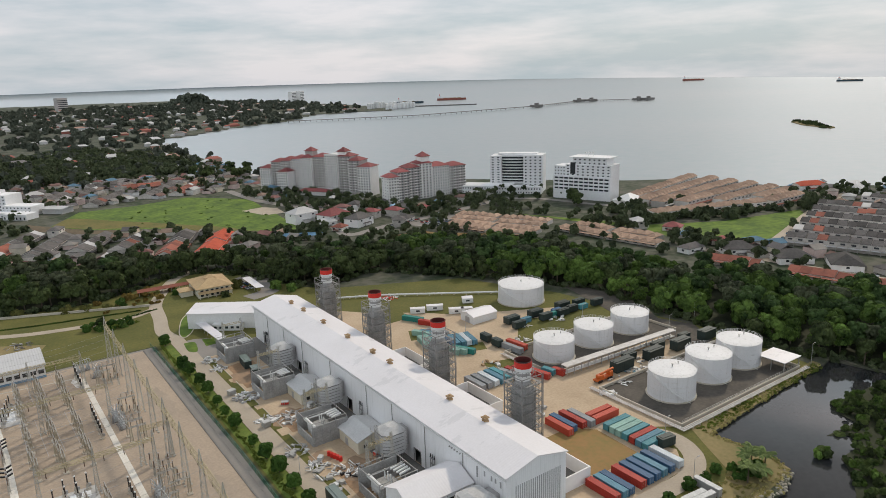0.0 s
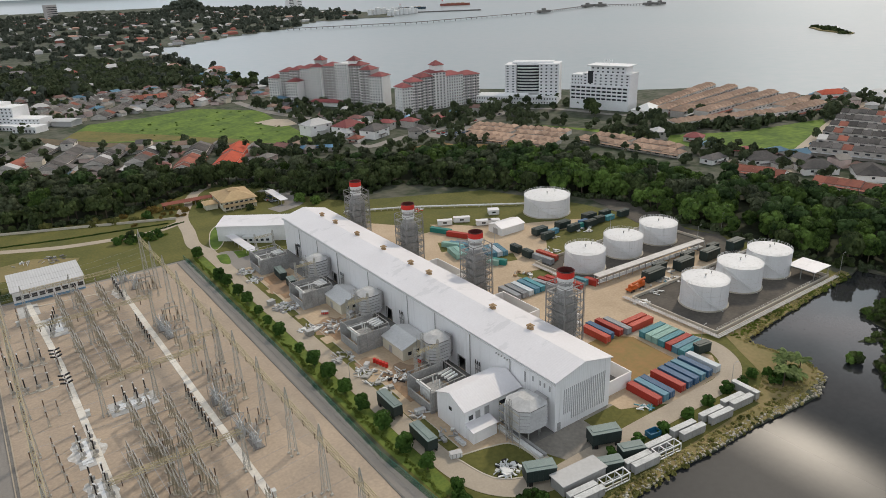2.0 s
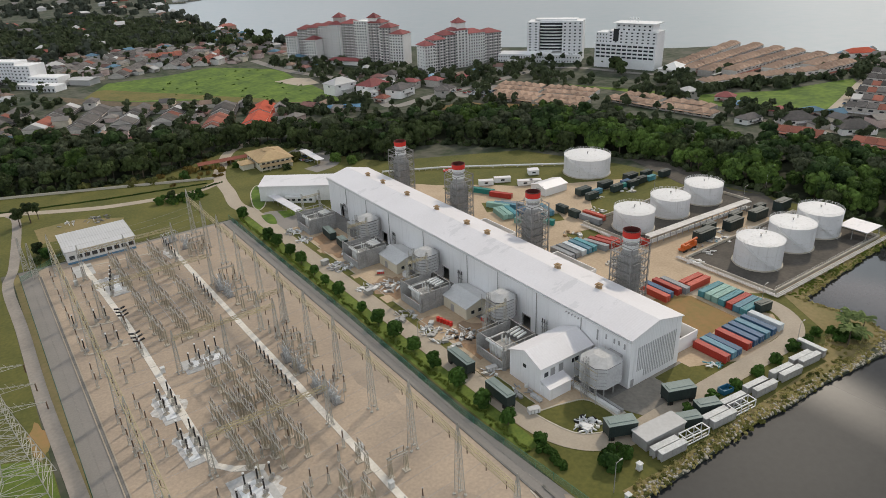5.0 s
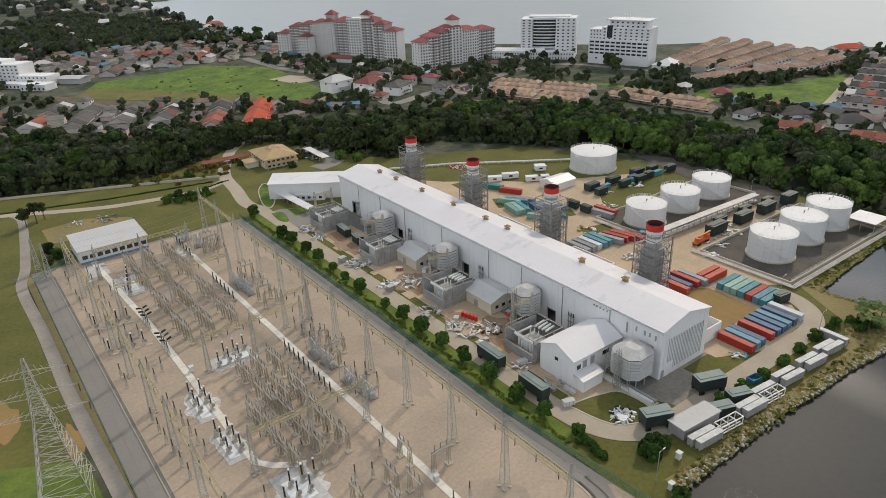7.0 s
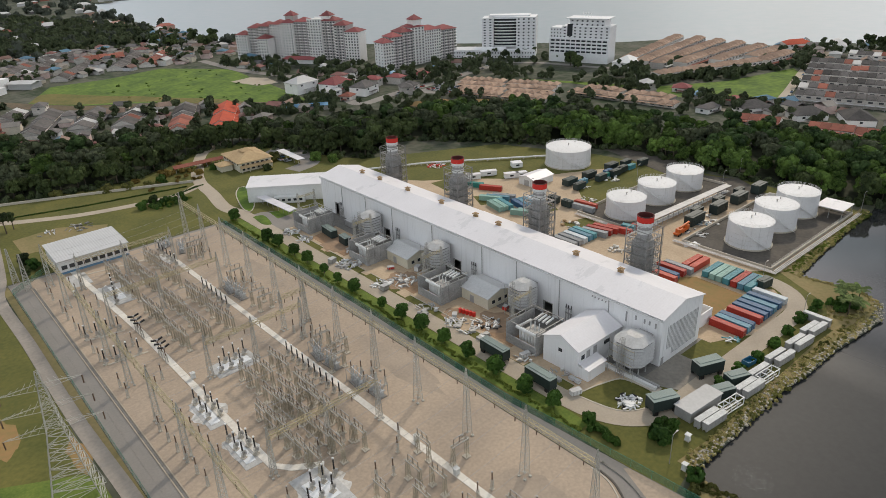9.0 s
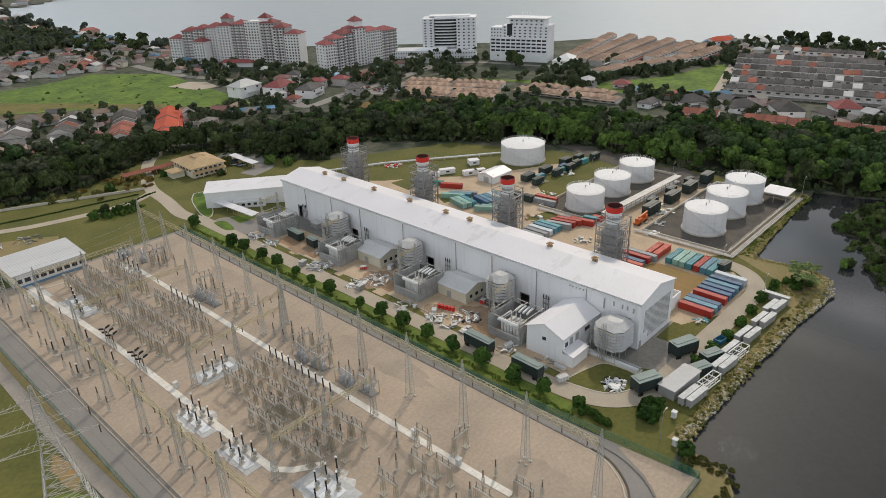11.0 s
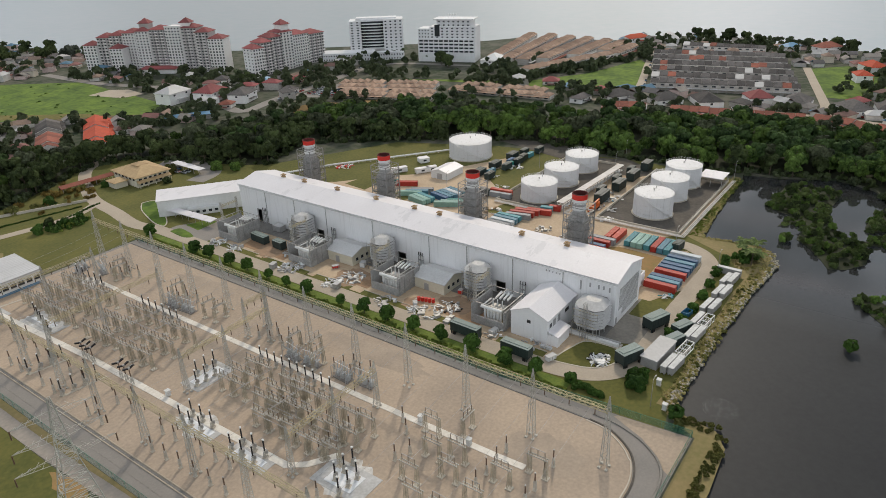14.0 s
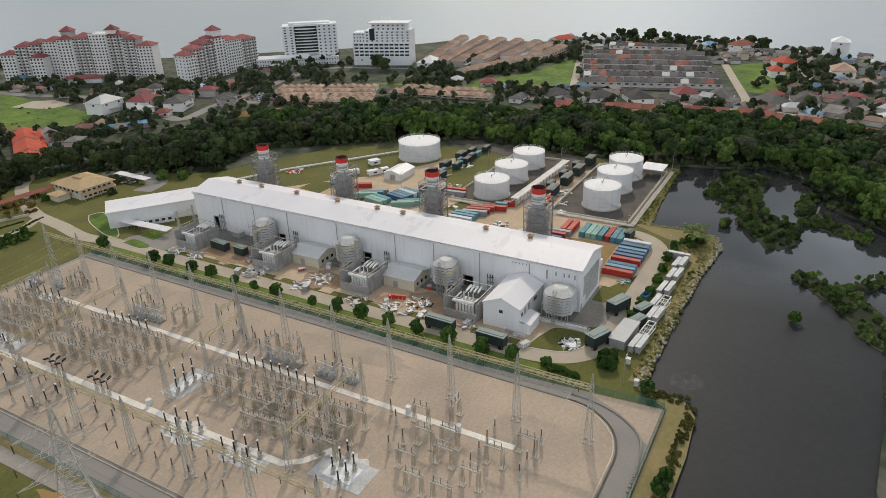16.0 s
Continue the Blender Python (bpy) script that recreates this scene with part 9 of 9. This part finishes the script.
def reactor(x, y, rz):
    """Three instrument transformers with bushings that spread like a fan."""
    c = thing("grey_reactor_bank", "cluster of silver transformers with bushings spread like fans", "transformer", "silver transformers in the yard", (x, y, 0.1), rz)
    part("plinth", Mesh().box(-3.4, -1.5, 0, 3.4, 1.5, 0.3), M_asphalt, c)
    for k in range(3):
        xc = -2.3 + k * 2.3
        part("tank", Mesh().box(xc - 0.6, -0.7, 0.3, xc + 0.6, 0.7, 1.6).cyl(xc, 0, 1.6, 2.5, 0.5, 10), M_silver, c)
        part("conservator", Mesh().pipe((xc - 0.5, -1.0, 2.2), (xc - 0.5, 1.0, 2.2), 0.28), M_silver, c)
        for dx, dy, dz in ((0.7, 1.7, 2.3), (-0.7, -1.7, 2.3), (1.0, -0.9, 2.7), (-1.0, 1.0, 2.7)):
            part("bushing", Mesh().pipe((xc + dx * 0.2, dy * 0.2, 2.4), (xc + dx, dy, 2.4 + dz), 0.12, 6), M_silver, c)
    part("bus_pipe", Mesh().beam((-3.4, 0, 5.0), (3.4, 0, 5.0), 0.12), M_white, c)
    for sx in (-1, 1):
        for sy in (-1, 1):
            part("frame_leg", Mesh().beam((sx * 3.2, sy * 2.0, 0), (sx * 3.2, sy * 2.0, 4.6), 0.14), M_steel, c)
        part("frame_rail", Mesh().beam((sx * 3.2, -2.0, 4.6), (sx * 3.2, 2.0, 4.6), 0.14), M_steel, c)


for x, y, rz in ((-75.4, 146, 82), (-74.6, 138, 95), (-74.8, 81, 80), (-74.4, 73, 95), (-74.2, 59, 85), (-72.8, 51, 92), (-73.8, 197, 70), (-78, 207, 20)):
    reactor(x, y, rz)
M_kiosk = mat("white_kiosk_paint", (0.72, 0.72, 0.70), None, 0.6)
for x, y in ((-110.5, 98.5), (-77.4, 26), (-78, 9), (-122, 187), (-34.5, -30), (-24, -24.6)):
    t = thing("control_kiosk", "small pale steel control kiosk", "kiosk", "control kiosks", (x, y, 0.1))
    part("cabinet", Mesh().box(-0.6, -0.6, 0.2, 0.6, 0.6, 2.0), M_kiosk, t)
    part("hood", Mesh().box(-0.75, -0.75, 2.0, 0.75, 0.75, 2.12), M_kiosk, t)
    part("base", Mesh().box(-0.7, -0.7, 0, 0.7, 0.7, 0.2), M_concrete, t)
bus = thing("busbar_run", "thin aluminium bus pipes over the stands", "busbar")
for x in (-107, -102, -97, -92):
    for ya2, yb2 in ((196, 165), (150, 117), (62, 35)):
        part("bus_pipe", Mesh().beam((x, ya2, 7.0), (x + 1.2, yb2, 7.0), 0.12), M_duct, bus)
for y in (190, 172, 146, 135, 124, 82, 73, 58, 47):
    part("bus_pipe", Mesh().beam((-107, y, 8.4), (-86, y - 1, 8.4), 0.1), M_duct, bus)
wires = thing("overhead_wires", "thin sagging conductors strung between the gantries", "wires")
for y in np.arange(-20, 208, 7.15):
    P = [(-65 - 60.5 * k / 8, float(y), 17.3 - 2.6 * k / 8 - 1.5 * math.sin(math.pi * k / 8)) for k in range(9)]
    part("wire", Mesh().tube(P, 0.045), M_duct, wires)


def pylon(x, y, h, w, rz):
    c = thing("transmission_pylon", "tall pale lattice transmission pylon with long arms", "pylon", "pylons", (x, y, 0.05), rz)
    m = lattice(Mesh(), 0, 0, 0, h * 0.6, w, w * 0.3, 9, 0.12)
    part("lower_body", m, M_pale_steel, c)
    part("upper_body", lattice(Mesh(), 0, 0, h * 0.6, h, w * 0.3, w * 0.05, 9, 0.09), M_pale_steel, c)
    for z, L in ((0.62, 10.5), (0.76, 9.5), (0.90, 8.5)):
        for s in (-1, 1):
            a = Mesh()
            for k in range(6):
                t0, t1 = k / 6, (k + 1) / 6
                for e in (-1, 1):
                    a.beam((s * L * t0, e * w * 0.14 * (1 - t0), h * z), (s * L * t1, e * w * 0.14 * (1 - t1), h * z), 0.09)
                    a.beam((s * L * t0, e * w * 0.14 * (1 - t0), h * z + 1.6 * (1 - t0)), (s * L * t1, -e * w * 0.14 * (1 - t1), h * z), 0.06)
            part("arm", a, M_pale_steel, c)
            part("insulator_string", Mesh().cyl(s * L, 0, h * z - 2.2, h * z, 0.16, 6), M_brown_ins, c)
    return c


pylon(-153.7, 64.8, 41, 12.5, -12)
for x, y, h, w in ((-134.5, 206, 16, 2.4), (-137, 216, 16, 2.4)):
    c = thing("lattice_mast", "slender grey lattice mast beside the control building", "mast", "lattice masts", (x, y, 0.05))
    part("body", lattice(Mesh(), 0, 0, 0, h, w, 0.5, 9, 0.1), M_pale_steel, c)

# green mesh fence round the yard
M_mesh = bpy.data.materials.new("green_fence_mesh")
M_mesh.use_nodes = True
mn, mk = M_mesh.node_tree.nodes, M_mesh.node_tree.links
tp, mx = mn.new("ShaderNodeBsdfTransparent"), mn.new("ShaderNodeMixShader")
mn["Principled BSDF"].inputs["Base Color"].default_value = (0.05, 0.21, 0.14, 1)
mx.inputs[0].default_value = 0.22
mk.new(tp.outputs[0], mx.inputs[1])
mk.new(mn["Principled BSDF"].outputs[0], mx.inputs[2])
mk.new(mx.outputs[0], mn["Material Output"].inputs["Surface"])
FL = [(-46.4, 217), (-45.6, 92), (-46.8, 22), (-43.5, -20), (-42.3, -40.3), (-140.3, -40.3), (-140.3, 205), (-122, 222)]
fe = thing("mesh_fence", "green wire mesh fence on thin posts round the yard", "fence")
pdat = Mesh().cyl(0, 0, 0, 2.6, 0.05, 6).data("post", M_fence)
for (xa, ya2), (xb, yb2) in zip(FL, FL[1:]):
    L = math.hypot(xb - xa, yb2 - ya2)
    part("mesh_panel", ribbon([(xa, ya2), (xb, yb2)], 0.03, 2.45, 2.3), M_mesh, fe)
    part("top_rail", Mesh().beam((xa, ya2, 2.5), (xb, yb2, 2.5), 0.07), M_fence, fe)
    for k in range(int(L / 6)):
        o = part("post", pdat, None, fe)
        o.location = (xa + (xb - xa) * k * 6 / L, ya2 + (yb2 - ya2) * k * 6 / L, 0)
# stones along the perimeter road
M_stone = mat("grey_edge_stone", (0.30, 0.275, 0.245), (0.20, 0.185, 0.165), 0.9)
st_ = Mesh()
for y in np.arange(-12, 212, 2.6):
    st_.box(-47.7, y, 0.05, -47.35, y + 0.8, 0.18)
for x, y in smooth_line([(-47.5, -14), (-48.2, -22), (-52, -31), (-58.5, -37.4), (-67.9, -39.3), (-81.5, -39.6), (-138, -39.6)], 14):
    st_.box(x - 0.3, y - 0.3, 0.05, x + 0.3, y + 0.3, 0.4)
for y in np.arange(-30, 200, 2.6):
    st_.box(-137.1, y, 0.05, -136.8, y + 0.7, 0.16)
tagged(new("edge_stones", st_.data("edge_stones", M_stone)), "grey edge stones along the perimeter road", "stones", kind="stuff")

# parked cars in the town streets
CAR = {}


def car(x, y, rz, col):
    if col not in CAR:
        c = thing("parked_car", col + " saloon car parked in the street", "car", "parked cars", (x, y, 0.2), rz)
        m = CONT.get(col, M_white)
        part("body", Mesh().box(-2.2, -0.88, 0.35, 2.2, 0.88, 0.95), m, c)
        part("cabin", Mesh().add([(-1.6, -0.8, 0.95), (1.2, -0.8, 0.95), (1.2, 0.8, 0.95), (-1.6, 0.8, 0.95), (-1.0, -0.65, 1.5), (0.5, -0.65, 1.5), (0.5, 0.65, 1.5), (-1.0, 0.65, 1.5)], [(4, 5, 6, 7), (0, 1, 5, 4), (1, 2, 6, 5), (2, 3, 7, 6), (3, 0, 4, 7)]), M_win, c)
        for sx in (-1.4, 1.4):
            for sy in (-0.8, 0.8):
                part("wheel", Mesh().beam((sx, sy - 0.1, 0.32), (sx, sy + 0.1, 0.32), 0.62), M_black, c)
        CAR[col] = c
        return
    copy_thing(CAR[col], pose(x, y, 0.2, 0, 0, rz))


cq = random.Random(9)
for k in range(84):
    t = cq.random()
    if k < 22:
        x, y, a = 190 + 155 * t, 380 + 29 * t + cq.choice((-3, 3)), 11
    elif k >= 46:
        x, y, a = 218 + 4.2 * (k % 6) + cq.uniform(-0.3, 0.3), 340 + 6.0 * ((k - 46) // 6) - 0.4 * (k % 6), 80
    elif k < 34:
        x, y, a = 356 + 150 * t, 124 + 46 * t, 17
    elif k < 40:
        x, y, a = 300 + 60 * t, 20 + cq.uniform(-60, 60), cq.uniform(0, 180)
    else:
        x, y, a = 24 + 10 * t, 280 + 5 * k % 20, 90
    car(x, y, a, cq.choice(("white", "white", "grey", "red", "blue")))
